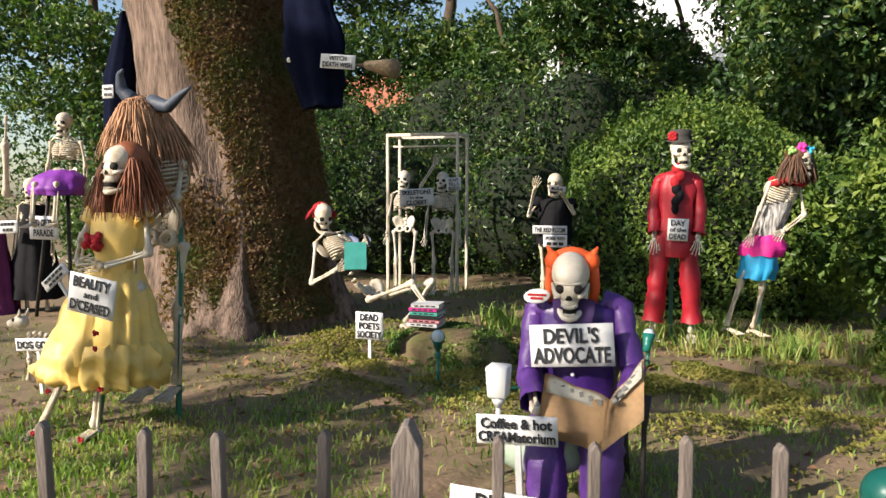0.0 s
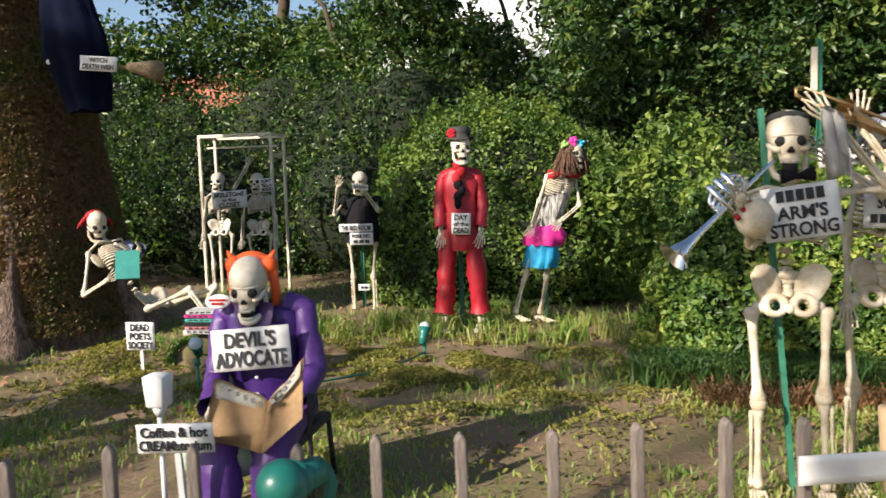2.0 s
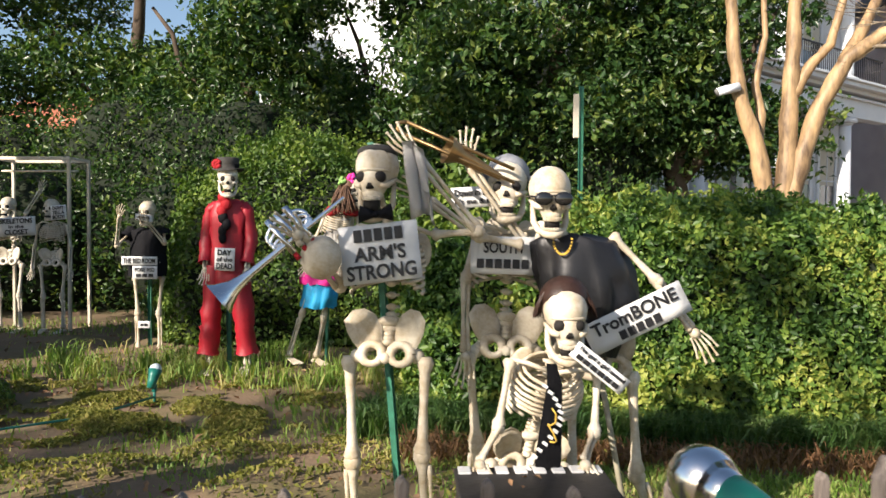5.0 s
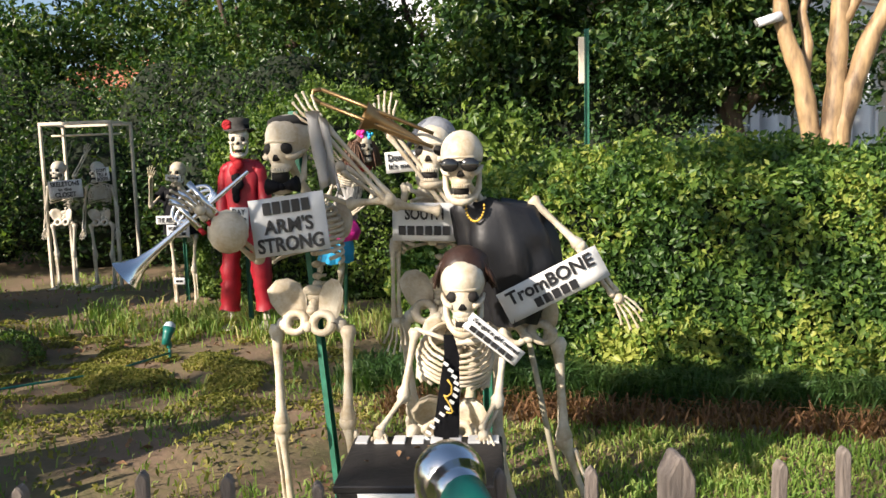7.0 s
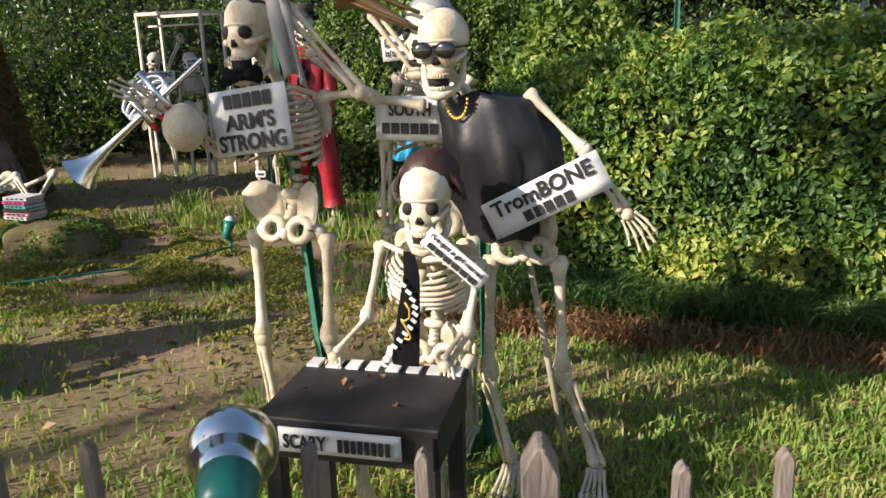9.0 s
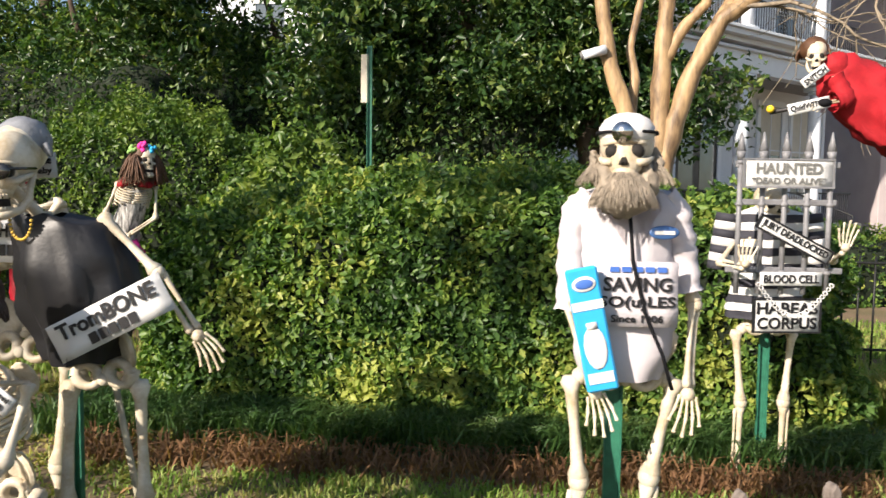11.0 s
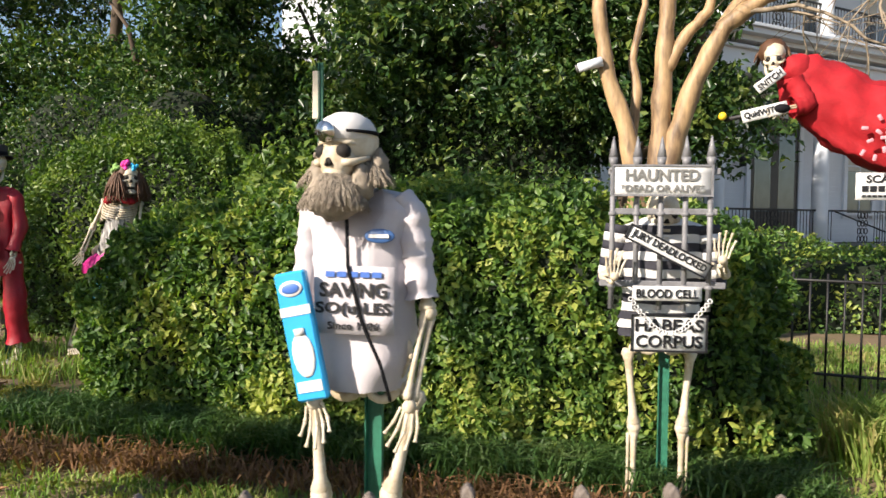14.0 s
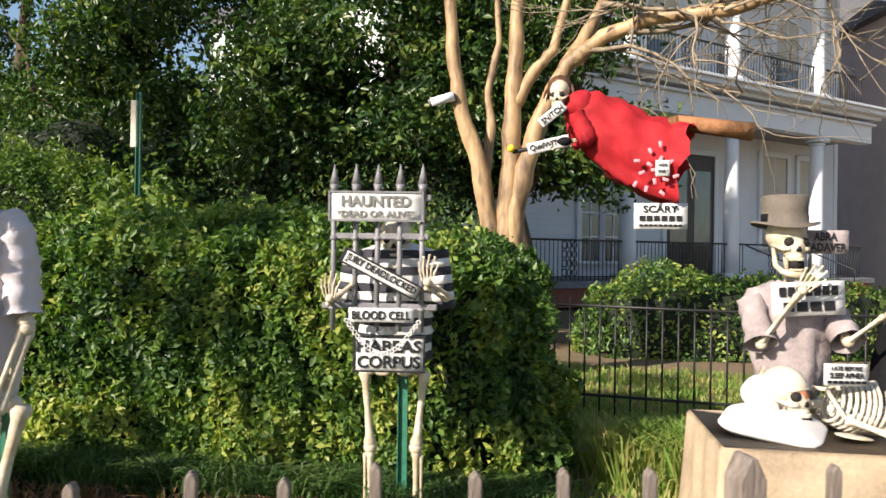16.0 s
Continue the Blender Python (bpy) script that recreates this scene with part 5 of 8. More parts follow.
for sg, pts in ((1, [(-1.32, 2.88, 1.73), (-1.20, 2.86, 1.70), (-1.10, 2.84, 1.76), (-1.03, 2.82, 1.79)]), (-1, [(-1.44, 2.88, 1.74), (-1.50, 2.86, 1.80), (-1.49, 2.84, 1.88), (-1.45, 2.82, 1.90)])):
    bm = bmesh.new()
    fine = [Vector(pts[0]).lerp(Vector(pts[1]), t / 3) for t in range(3)] + [Vector(pts[1]).lerp(Vector(pts[2]), t / 3) for t in range(3)] + [Vector(pts[2]).lerp(Vector(pts[3]), t / 3) for t in range(4)]
    tube(bm, fine, [0.045 - 0.0042 * i for i in range(10)], 10)
    tagged(link("horn", bm, HORN), "curved slate-blue horn of the shaggy mask", "horn")

# ---- the parade behind the tree ----
def seated(x, y, z, face, k=1.0):
    P = stand(x, y, z, 1.5 * k, face)
    f = P["f"]
    for s in "LR":
        P["kn" + s] = P["hip" + s] + f * 0.33 * k + V3(0, 0, 0.0)
        P["an" + s] = P["kn" + s] - V3(0, 0, 0.36 * k) + f * 0.05
    return P


P = seated(-4.55, 5.5, 0.55, 10)
skeleton(P, "skeleton figure sitting on a tall stool in purple skirt")
cloth("skirt", [(-4.55, 5.45, 1.47, 0.12, 0.10), (-4.53, 5.4, 1.40, 0.22, 0.2), (-4.52, 5.35, 1.28, 0.25, 0.24), (-4.52, 5.35, 1.22, 0.23, 0.22)], mat("violet_cloth", (0.20, 0.03, 0.32), 0.6, 0.3, 8, 0.2), "short violet skirt on the stool", "skirt", 9, 0.1, 5)
bm = bmesh.new()
for dx, dy in ((-0.15, -0.15), (0.15, -0.15), (-0.15, 0.15), (0.15, 0.15)):
    rod(bm, (-4.55 + dx * 1.5, 5.5 + dy * 1.5, 0), (-4.55 + dx * 0.8, 5.5 + dy * 0.8, 1.22), 0.018)
box(bm, (-4.55, 5.5, 1.23), (0.34, 0.34, 0.03), bevel=0.005)
tagged(link("stool", bm, BLACKPAINT), "tall dark wooden stool", "stool")
sign((-4.56, 5.2, 0.90), 0.36, 0.23, [("END OF THE", 0.30, 0.85), ("PARADE", 0.30, 0.70)], "white hand-lettered sign on the stool")
P = stand(-4.02, 5.75, 0.45, 1.55, -5)
skeleton(P, "skeleton figure with orange glasses and fringed vest")
cloth("vest", [(-4.02, 5.75, 1.74, 0.13, 0.10), (-4.02, 5.75, 1.55, 0.17, 0.12), (-4.02, 5.75, 1.25, 0.19, 0.14)], mat("olive_cloth", (0.16, 0.15, 0.04), 0.8, 0.4, 12, 0.4), "olive fringed vest on a figure", "vest", 12, 0.1, 6)
bm = bmesh.new()
for sg in (-1, 1):
    tube(bm, [P["head"] + V3(sg * 0.055 + 0.045 * math.cos(a * 0.7), -0.11, 0.01 + 0.035 * math.sin(a * 0.7)) for a in range(10)], 0.012, 6)
tagged(link("glasses", bm, mat("orange_plastic", (0.85, 0.38, 0.02), 0.4, 0.1)), "oversized orange party glasses", "glasses")
wig("wig", P["head"] + V3(0, 0, 0.03), 0.10, 60, 0.12, HAIRRED, "short ginger wig on a figure", 8, CAMW)
P = stand(-5.0, 5.5, -0.1, 1.5, 10)
skeleton(P, "skeleton figure in a black dress", tilt=-10)
cloth("dress", [(-5.0, 5.5, 1.12, 0.13, 0.1), (-5.0, 5.5, 0.85, 0.15, 0.12), (-5.0, 5.5, 0.4, 0.24, 0.2), (-5.0, 5.5, 0.15, 0.26, 0.22)], BLACKCLOTH, "plain long black dress on a figure", "dress", 8, 0.08, 7)
sign((-5.02, 5.2, 0.90), 0.26, 0.13, [(4, 0.3, 0.7), (3, 0.3, 0.5)], "small white sign on the black dress", roll=3)
bm = bmesh.new()
q0 = V3(-5.25, 5.4, 1.2)
bone(bm, q0, V3(-5.12, 5.3, 1.75), 0.03, 1.5)
bone(bm, V3(-5.12, 5.3, 1.75), V3(-4.98, 5.2, 2.0), 0.012, 1.5)
tagged(link("bone_arm", bm, BONE), "raised skeleton arm holding a stick", "bone")
cloth("robe", [(-5.35, 5.3, 0.95, 0.10, 0.1), (-5.35, 5.3, 0.6, 0.17, 0.14), (-5.33, 5.3, 0.0, 0.24, 0.2)], mat("plum_cloth", (0.16, 0.02, 0.10), 0.7, 0.3, 9, 0.3), "plum robe on a small figure", "robe", 8, 0.08, 8, cap=True)
# small skeleton dog and its sign
def dog(x, y, label):
    bm = bmesh.new()
    for i in range(8):
        ball(bm, (x - 0.2 + 0.05 * i, y, 0.30 + 0.01 * math.sin(i)), 0.018)
    for i in range(5):
        tube(bm, [(x - 0.16 + 0.045 * i, y + 0.07 * math.sin(a), 0.24 + 0.07 * math.cos(a)) for a in np.linspace(0.2, 6.0, 9)], 0.006, 5)
    for dx, dy in ((-0.17, -0.05), (-0.17, 0.05), (0.16, -0.05), (0.16, 0.05)):
        bone(bm, (x + dx, y + dy, 0.28), (x + dx + 0.02, y + dy, 0.14), 0.012)
        bone(bm, (x + dx + 0.02, y + dy, 0.14), (x + dx, y + dy, 0.0), 0.01)
    ball(bm, (x - 0.27, y, 0.38), (0.055, 0.05, 0.05))
    ball(bm, (x - 0.34, y, 0.365), (0.05, 0.03, 0.028))
    for s in (-1, 1):
        ball(bm, (x - 0.29, y + s * 0.035, 0.395), 0.014, mi=1)
        rod(bm, (x - 0.25, y + s * 0.03, 0.42), (x - 0.24, y + s * 0.035, 0.47), 0.015, 0.004)
    tube(bm, [(x + 0.18, y, 0.3), (x + 0.26, y, 0.34), (x + 0.32, y, 0.44)], [0.012, 0.009, 0.005], 6)
    tagged(link("skeleton_dog", bm, [BONE, DARK]), label, "skeleton dog")


dog(-2.55, 3.35, "plastic skeleton dog on the grass by the tree")
dog(-2.75, 4.0, "plastic skeleton dog sitting behind the gown")
sign((-2.42, 3.1, 0.30), 0.34, 0.08, [("DOG GONE", 0.6, 0.9)], "narrow white sign on the skeleton dog", roll=4, post=0.32)
sign((-2.88, 3.7, 0.64), 0.26, 0.085, [(5, 0.3, 0.8), (4, 0.3, 0.6)], "slanted white bone-shaped sign", roll=38, post=0.95)

# ---- witches on the trunk ----
cloth("witch_cloak", [(-1.62, 5.05, 3.2, 0.08, 0.1), (-1.55, 5.05, 2.8, 0.2, 0.14), (-1.50, 5.05, 2.4, 0.27, 0.16), (-1.45, 5.08, 1.95, 0.16, 0.12)], NAVY, "dark witch cloak hanging on the trunk", "cloak", 6, 0.15, 9, cap=True)
sign((-1.20, 4.86, 2.27), 0.30, 0.11, [("WITCH", 0.32, 0.5), ("DEATH WISH", 0.36, 0.85)], "white sign on the dark witch cloak", roll=-6)
bm = bmesh.new()
rod(bm, (-1.45, 4.98, 2.27), (-0.98, 4.9, 2.24), 0.012, 0.012, 8)
rod(bm, (-0.98, 4.9, 2.24), (-0.72, 4.86, 2.19), 0.03, 0.08, 10)
tagged(link("broom", bm, mat("broom_straw", (0.30, 0.22, 0.13), 0.9, 0.4, 30, 0.5)), "straw broom head beside the cloak", "broom")
bm = bmesh.new()
for i, (dx, s) in enumerate(((-0.07, 0.03), (-0.02, 0.045), (0.04, 0.04), (0.09, 0.025))):
    ball(bm, (-1.62 + dx, 4.98, 2.33), (s, 0.012, s * 0.8))
tagged(link("cloud_sign", bm, WHITE), "small white cloud-shaped sign on the trunk", "sign")
cloth("witch_cloak", [(-3.55, 5.3, 2.9, 0.06, 0.1), (-3.6, 5.2, 2.3, 0.14, 0.12), (-3.6, 5.2, 1.7, 0.16, 0.13)], NAVY, "navy cloak hanging beside the trunk", "cloak", 6, 0.12, 10, cap=True)
sign((-3.55, 5.0, 2.15), 0.12, 0.12, [(2, 0.25, 0.7), (2, 0.25, 0.7)], "small white sign on the navy cloak")

# ---- reclining reader, books, sign ----
P = stand(-1.3, 5.8, 0, 1.5)
P.update(head=V3(-1.74, 5.72, 1.02), neck=V3(-1.68, 5.75, 0.88), chest=V3(-1.6, 5.75, 0.74), waist=V3(-1.42, 5.75, 0.50), pelvis=V3(-1.30, 5.75, 0.40), shL=V3(-1.74, 5.60, 0.82), shR=V3(-1.58, 5.88, 0.84), elL=V3(-1.70, 5.45, 0.50), wrL=V3(-1.46, 5.40, 0.62), elR=V3(-1.42, 5.75, 0.78), wrR=V3(-1.28, 5.55, 0.84), hipL=V3(-1.27, 5.62, 0.36), hipR=V3(-1.24, 5.85, 0.36), knL=V3(-0.88, 5.55, 0.52), anL=V3(-0.62, 5.5, 0.22), knR=V3(-0.82, 5.85, 0.50), anR=V3(-1.0, 5.7, 0.18))
for key in list(P):
    if isinstance(P[key], Vector) and key != "f":
        P[key] = P[key] + V3(0.27, -0.62, 0.03)
P["f"] = V3(0.75, -0.6, -0.2).normalized()
skeleton(P, "reclining skeleton figure reading a book against the trunk", tilt=-8)
wig("wig", P["head"] + V3(0, 0, 0.03), 0.082, 260, 0.09, REDCLOTH, "curly bright red wig", 12, V3(0.75, -0.6, 0), 0.008, spread=1.6)
bm = bmesh.new()
sleeve(bm, [P["shR"], P["elR"], P["wrR"]], 0.045)
tagged(link("shirt_sleeve", bm, mat("blue_grey_cloth", (0.16, 0.19, 0.28), 0.8, 0.3, 9, 0.3)), "blue-grey sleeve on the reader", "clothing")
def book(c, size, m, label, turn=0, tilt=0, open_=False):
    t = new("book")
    t.matrix_basis = Matrix.Translation(c) @ Euler((radians(tilt), 0, radians(turn))).to_matrix().to_4x4()
    tagged(t, label, "book")
    w, d, h = size
    bm = bmesh.new()
    for s in (-1, 1):
        box(bm, (0, 0, s * (h / 2 - 0.002)), (w, d, 0.004))
    box(bm, (0, -d / 2 + 0.002, 0), (w, 0.004, h))
    part("cover", bm, m, t, smooth=False)
    bm = bmesh.new()
    box(bm, (0, 0.004, 0), (w - 0.012, d - 0.014, h - 0.009))
    part("pages", bm, PAPERW, t, smooth=False)
    bm = bmesh.new()
    for i in range(4):
        box(bm, (-w * 0.3 + i * w * 0.2, -d / 2 - 0.001, 0), (w * 0.14, 0.002, h * 0.4))
    part("spine_lettering", bm, INK if m is not INK else WHITE, t, smooth=False)


book((-1.03, 4.80, 0.76), (0.17, 0.22, 0.025), TEAL, "teal book held open by the reader", 25, 70)
for i, (m, lb) in enumerate(((WHITE, "white book at the bottom of a stack"), (PINK, "pink book in a stack"), (BLACKPAINT, "black book in a stack"), (TEAL, "teal book in a stack"), (MAGENTA, "magenta book in a stack"), (WHITE, "white book on top of a stack"))):
    book((-0.45 + (i % 2) * 0.012, 4.82, 0.263 + i * 0.029), (0.245 - 0.006 * i, 0.18, 0.028), m, lb, -4 + 4 * (i % 3))
def mound():
    bm = bmesh.new()
    ball(bm, (0, 0, 0), (0.50, 0.32, 0.26), u=32, v=20)
    for v in bm.verts:
        v.co += v.co.normalized() * 0.07 * noise.noise(v.co * 6)
        v.co.z = min(v.co.z, 0.240)
    t = thing("mound", (-0.28, 4.92, 0.0), "low mossy earth mound under the stacked books", "mound")
    part("soil", bm, mat("mossy_soil", (0.11, 0.075, 0.045), 0.95, 0.4, 8, 0.8, col2=(0.10, 0.10, 0.03)), t)
    r = np.random.default_rng(77)
    d = r.normal(size=(7000, 3)); d[:, 2] = np.abs(d[:, 2]); d /= np.linalg.norm(d, axis=1)[:, None]
    pts = d * np.array([[0.51, 0.33, 0.25]]) * r.uniform(0.93, 1.04, (7000, 1))
    keep = np.sin(pts[:, 0] * 9) + np.sin(pts[:, 1] * 13 + 1) + r.uniform(-0.6, 1.4, 7000) > 0.2
    o = leaves("moss_cover", pts[keep], d[keep], 0.035, LEAF_BUSH, 78, flat=1.0)
    o.parent = t
    o["kind"] = "stuff"


mound()
sign((-0.80, 4.54, 0.27), 0.22, 0.205, [("DEAD", 0.25, 0.66), ("POETS", 0.25, 0.74), ("SOCIETY", 0.25, 0.88)], "white sign lettered black on a stake", post=0.3)

# ---- closet frame with two skeletons ----
def closet():
    f = thing("clothes_rack", (-1.77, 8.35, -0.06), "pale wooden open closet frame on the grass", "closet frame")
    X0, X1, Z = -0.46, 0.47, 2.03
    for x in (X0, X1):
        for y in (0, 0.42):
            bm = bmesh.new(); box(bm, (x, y, Z / 2), (0.035, 0.035, Z), bevel=0.004)
            part("upright", bm, FRAMEW, f, smooth=False)
    for y in (0, 0.42):
        bm = bmesh.new(); box(bm, (0.005, y, Z + 0.012), (X1 - X0 + 0.035, 0.036, 0.04), bevel=0.004)
        part("rail", bm, FRAMEW, f, smooth=False)
    for x in (X0, X1):
        for z in (0.03, Z + 0.014):
            bm = bmesh.new(); box(bm, (x, 0.21, z), (0.03, 0.40, 0.03))
            part("rail", bm, FRAMEW, f, smooth=False)
    bm = bmesh.new(); rod(bm, (X0, 0.2, Z - 0.12), (X1, 0.2, Z - 0.12), 0.012)
    part("hanging_rod", bm, FRAMEW, f)
    bm = bmesh.new(); box(bm, (0, 0, 0.03), (X1 - X0 - 0.04, 0.03, 0.05))
    part("base_rail", bm, FRAMEW, f, smooth=False)


closet()
P = stand(-1.98, 8.3, -0.02, 1.56)
P.update(elR=V3(-1.72, 8.2, 1.35), wrR=V3(-1.55, 8.2, 1.60))
skeleton(P, "pale skeleton figure hanging inside the closet frame", mat_=BONE2, dirs={"R": (0.3, 0, 1)})
P = stand(-1.47, 8.3, -0.02, 1.54)
skeleton(P, "pale skeleton figure beside its companion in the closet", mat_=BONE2)
sign((-1.72, 8.03, 1.20), 0.44, 0.21, [("SKELETONS", 0.27, 0.86), ("in the", 0.18, 0.4), ("CLOSET", 0.27, 0.62)], "white sign across two closet skeletons", roll=3)
sign((-1.25, 8.05, 1.36), 0.18, 0.16, [("DON'T", 0.25, 0.7), ("TELL A", 0.25, 0.75), ("BODY!", 0.25, 0.75)], "small square white sign with black letters", roll=4)

# ---- black-shirted figure ----
P = stand(0.09, 7.35, -0.08, 1.55, -5)
P.update(elL=V3(-0.16, 7.2, 1.02), wrL=V3(-0.08, 7.1, 1.30), elR=V3(0.30, 7.25, 1.05), wrR=V3(0.2, 7.1, 1.25))
skeleton(P, "skeleton figure in a black shirt before the bush", ribs=False)
def ex(bm):
    sleeve(bm, [P["shL"], P["elL"].lerp(P["shL"], 0.5)], 0.055); sleeve(bm, [P["shR"], P["elR"].lerp(P["shR"], 0.5)], 0.055)
cloth("shirt", [(0.08, 7.35, 1.20, 0.07, 0.06), (0.08, 7.35, 1.17, 0.18, 0.09), (0.08, 7.35, 0.95, 0.17, 0.11), (0.08, 7.35, 0.72, 0.18, 0.12)], BLACKCLOTH, "black shirt on a skeleton figure", "shirt", 7, 0.08, 14, ex)
sign((0.06, 7.215, 0.875), 0.36, 0.085, [("THE RED ROOM", 0.6, 0.9)], "narrow white sign with black letters")
sign((0.12, 7.205, 0.76), 0.25, 0.13, [("POISE RED", 0.3, 0.8), (3, 0.3, 0.7)], "small white sign with black letters")
sign((0.15, 7.12, 1.30), 0.17, 0.06, [(3, 0.5, 0.7)], "small white label held in a bony hand", roll=-6)
sign((0.16, 7.1, 0.26), 0.12, 0.07, [(2, 0.4, 0.6)], "tiny white tag by the knees")
stake((0.06, 7.45, -0.1), (0.06, 7.45, 0.75))

# ---- red-suited figure ----
P = stand(1.32, 6.15, 0.0, 1.66, 4, sp=0.03)
P.update(head=V3(1.35, 6.07, 1.60))
for s_ in "LR":
    sg_ = -1 if s_ == "L" else 1
    P["sh" + s_] = V3(1.33 + sg_ * 0.15, 6.15, 1.36)
    P["el" + s_] = V3(1.33 + sg_ * 0.185, 6.15, 1.12)
    P["wr" + s_] = V3(1.33 + sg_ * 0.175, 6.08, 0.88)
skeleton(P, "skeleton figure in a red satin suit and dark hat", ribs=False, mat_=BONE2, hf=V3(0.35, -1, 0))
def ex(bm):
    sleeve(bm, [P["shL"] + V3(0.06, 0, 0.03), P["shL"] + V3(0.0, 0, 0.0), P["elL"] + V3(-0.005, 0, 0), P["wrL"] + V3(0, 0, 0.04)], 0.052, seed=1)
    sleeve(bm, [P["shR"] + V3(-0.06, 0, 0.03), P["shR"] + V3(0.0, 0, 0.0), P["elR"] + V3(0.005, 0, 0), P["wrR"] + V3(0, 0, 0.04)], 0.052, seed=2)
cloth("red_jacket", [(1.33, 6.15, 1.45, 0.05, 0.05), (1.33, 6.15, 1.42, 0.14, 0.08), (1.33, 6.15, 1.30, 0.165, 0.10), (1.33, 6.15, 1.05, 0.14, 0.10), (1.33, 6.15, 0.84, 0.165, 0.11)], RED, "red satin jacket with loose sleeves", "jacket", 7, 0.07, 15, ex)
def ex(bm):
    sleeve(bm, [P["hipL"] + V3(0.02, 0, 0.05), P["knL"], P["anL"] + V3(-0.01, 0, 0.10)], 0.082, seed=3)
    sleeve(bm, [P["hipR"] + V3(-0.02, 0, 0.05), P["knR"], P["anR"] + V3(0.01, 0, 0.10)], 0.082, seed=4)
cloth("red_trousers", [(1.33, 6.15, 0.92, 0.14, 0.10), (1.33, 6.15, 0.80, 0.165, 0.11), (1.33, 6.15, 0.72, 0.15, 0.10)], RED, "wide red satin trousers with cuffs", "trousers", 7, 0.06, 16, ex)
hat((1.345, 6.09, 1.68), 0.085, 0.105, 0.125, "dark felt bowler hat with a red rose", (-0.06, -0.09, 0.045))
bm = bmesh.new()
for i in range(7):
    ball(bm, (1.33 + 0.022 * math.sin(i * 2), 6.03, 1.46 - 0.055 * i), (0.05 - 0.003 * i, 0.03, 0.05), mi=0 if i < 3 else 1)
tagged(link("ruffled_tie", bm, [REDCLOTH, BLACKCLOTH]), "red and black ruffled neck scarf", "scarf")
sign((1.345, 6.005, 0.955), 0.165, 0.185, [("DAY", 0.25, 0.7), ("of the", 0.2, 0.8), ("DEAD", 0.25, 0.8)], "white sign lettered black on the red suit", roll=-2)
stake((1.30, 6.25, -0.1), (1.30, 6.25, 0.9))

# ---- leaning figure in a tulle skirt ----
P = stand(2.1, 6.55, 0.02, 1.5)
P.update(head=V3(2.31, 6.45, 1.53), neck=V3(2.22, 6.5, 1.40), chest=V3(2.16, 6.52, 1.2), waist=V3(2.08, 6.55, 0.98), pelvis=V3(2.04, 6.55, 0.86), shL=V3(2.08, 6.45, 1.36), shR=V3(2.32, 6.6, 1.34), elL=V3(2.0, 6.4, 1.12), wrL=V3(1.94, 6.35, 0.92), elR=V3(2.36, 6.5, 1.08), wrR=V3(2.2, 6.4, 0.95), hipL=V3(1.98, 6.5, 0.80), hipR=V3(2.10, 6.6, 0.80), knL=V3(1.87, 6.45, 0.46), anL=V3(1.77, 6.42, 0.10), knR=V3(2.05, 6.5, 0.44), anR=V3(1.98, 6.5, 0.08))
P["f"] = V3(0.7, -0.7, 0)
skeleton(P, "skeleton figure in tulle skirt leaning on the hedge")
cloth("bodice", [(2.20, 6.5, 1.30, 0.10, 0.08), (2.13, 6.52, 1.08, 0.11, 0.09), (2.06, 6.54, 0.88, 0.11, 0.09)], mat("black_white_stripes", (0.55, 0.53, 0.50), 0.7, 0.9, 18, 0.2, col2=(0.02, 0.02, 0.02), stretch=(3, 3, 0.3)), "black and white striped bodice", "bodice", 7, 0.1, 17)
cloth("tulle_skirt", [(2.06, 6.53, 0.90, 0.11, 0.10), (2.05, 6.52, 0.80, 0.19, 0.15), (2.04, 6.52, 0.72, 0.17, 0.14)], MAGENTA, "ruffled magenta tulle overskirt on the figure", "skirt", 9, 0.16, 18)
cloth("tulle_underskirt", [(2.04, 6.52, 0.80, 0.13, 0.11), (2.02, 6.5, 0.62, 0.15, 0.12), (2.00, 6.5, 0.52, 0.14, 0.12)], AQUA, "aqua blue tulle underskirt", "skirt", 9, 0.18, 19)
wig("wig", P["head"] + V3(-0.01, 0, 0.02), 0.10, 320, 0.28, HAIRBROWN, "long curly dark brown wig", 20, V3(0.7, -0.7, 0), 0.006, locks=0.24)
flower((2.30, 6.40, 1.64), MAGENTA, "magenta cloth flower on the wig", 0.04)
flower((2.38, 6.42, 1.62), AQUA, "blue cloth flower on the wig", 0.03)
flower((2.24, 6.38, 1.62), mat("lime_cloth", (0.25, 0.45, 0.12), 0.7), "pale green cloth flower on the wig", 0.035)
bm = bmesh.new()
for i in range(16):
    a = i / 16 * 6.28
    ball(bm, V3(2.22 + 0.12 * math.cos(a), 6.48 + 0.09 * math.sin(a), 1.36 + 0.02 * math.sin(a * 3)), (0.04, 0.035, 0.03))
tagged(link("red_scarf", bm, REDCLOTH), "ruffled bright red scarf", "scarf")
stake((2.05, 6.62, -0.1), (2.08, 6.62, 0.7))

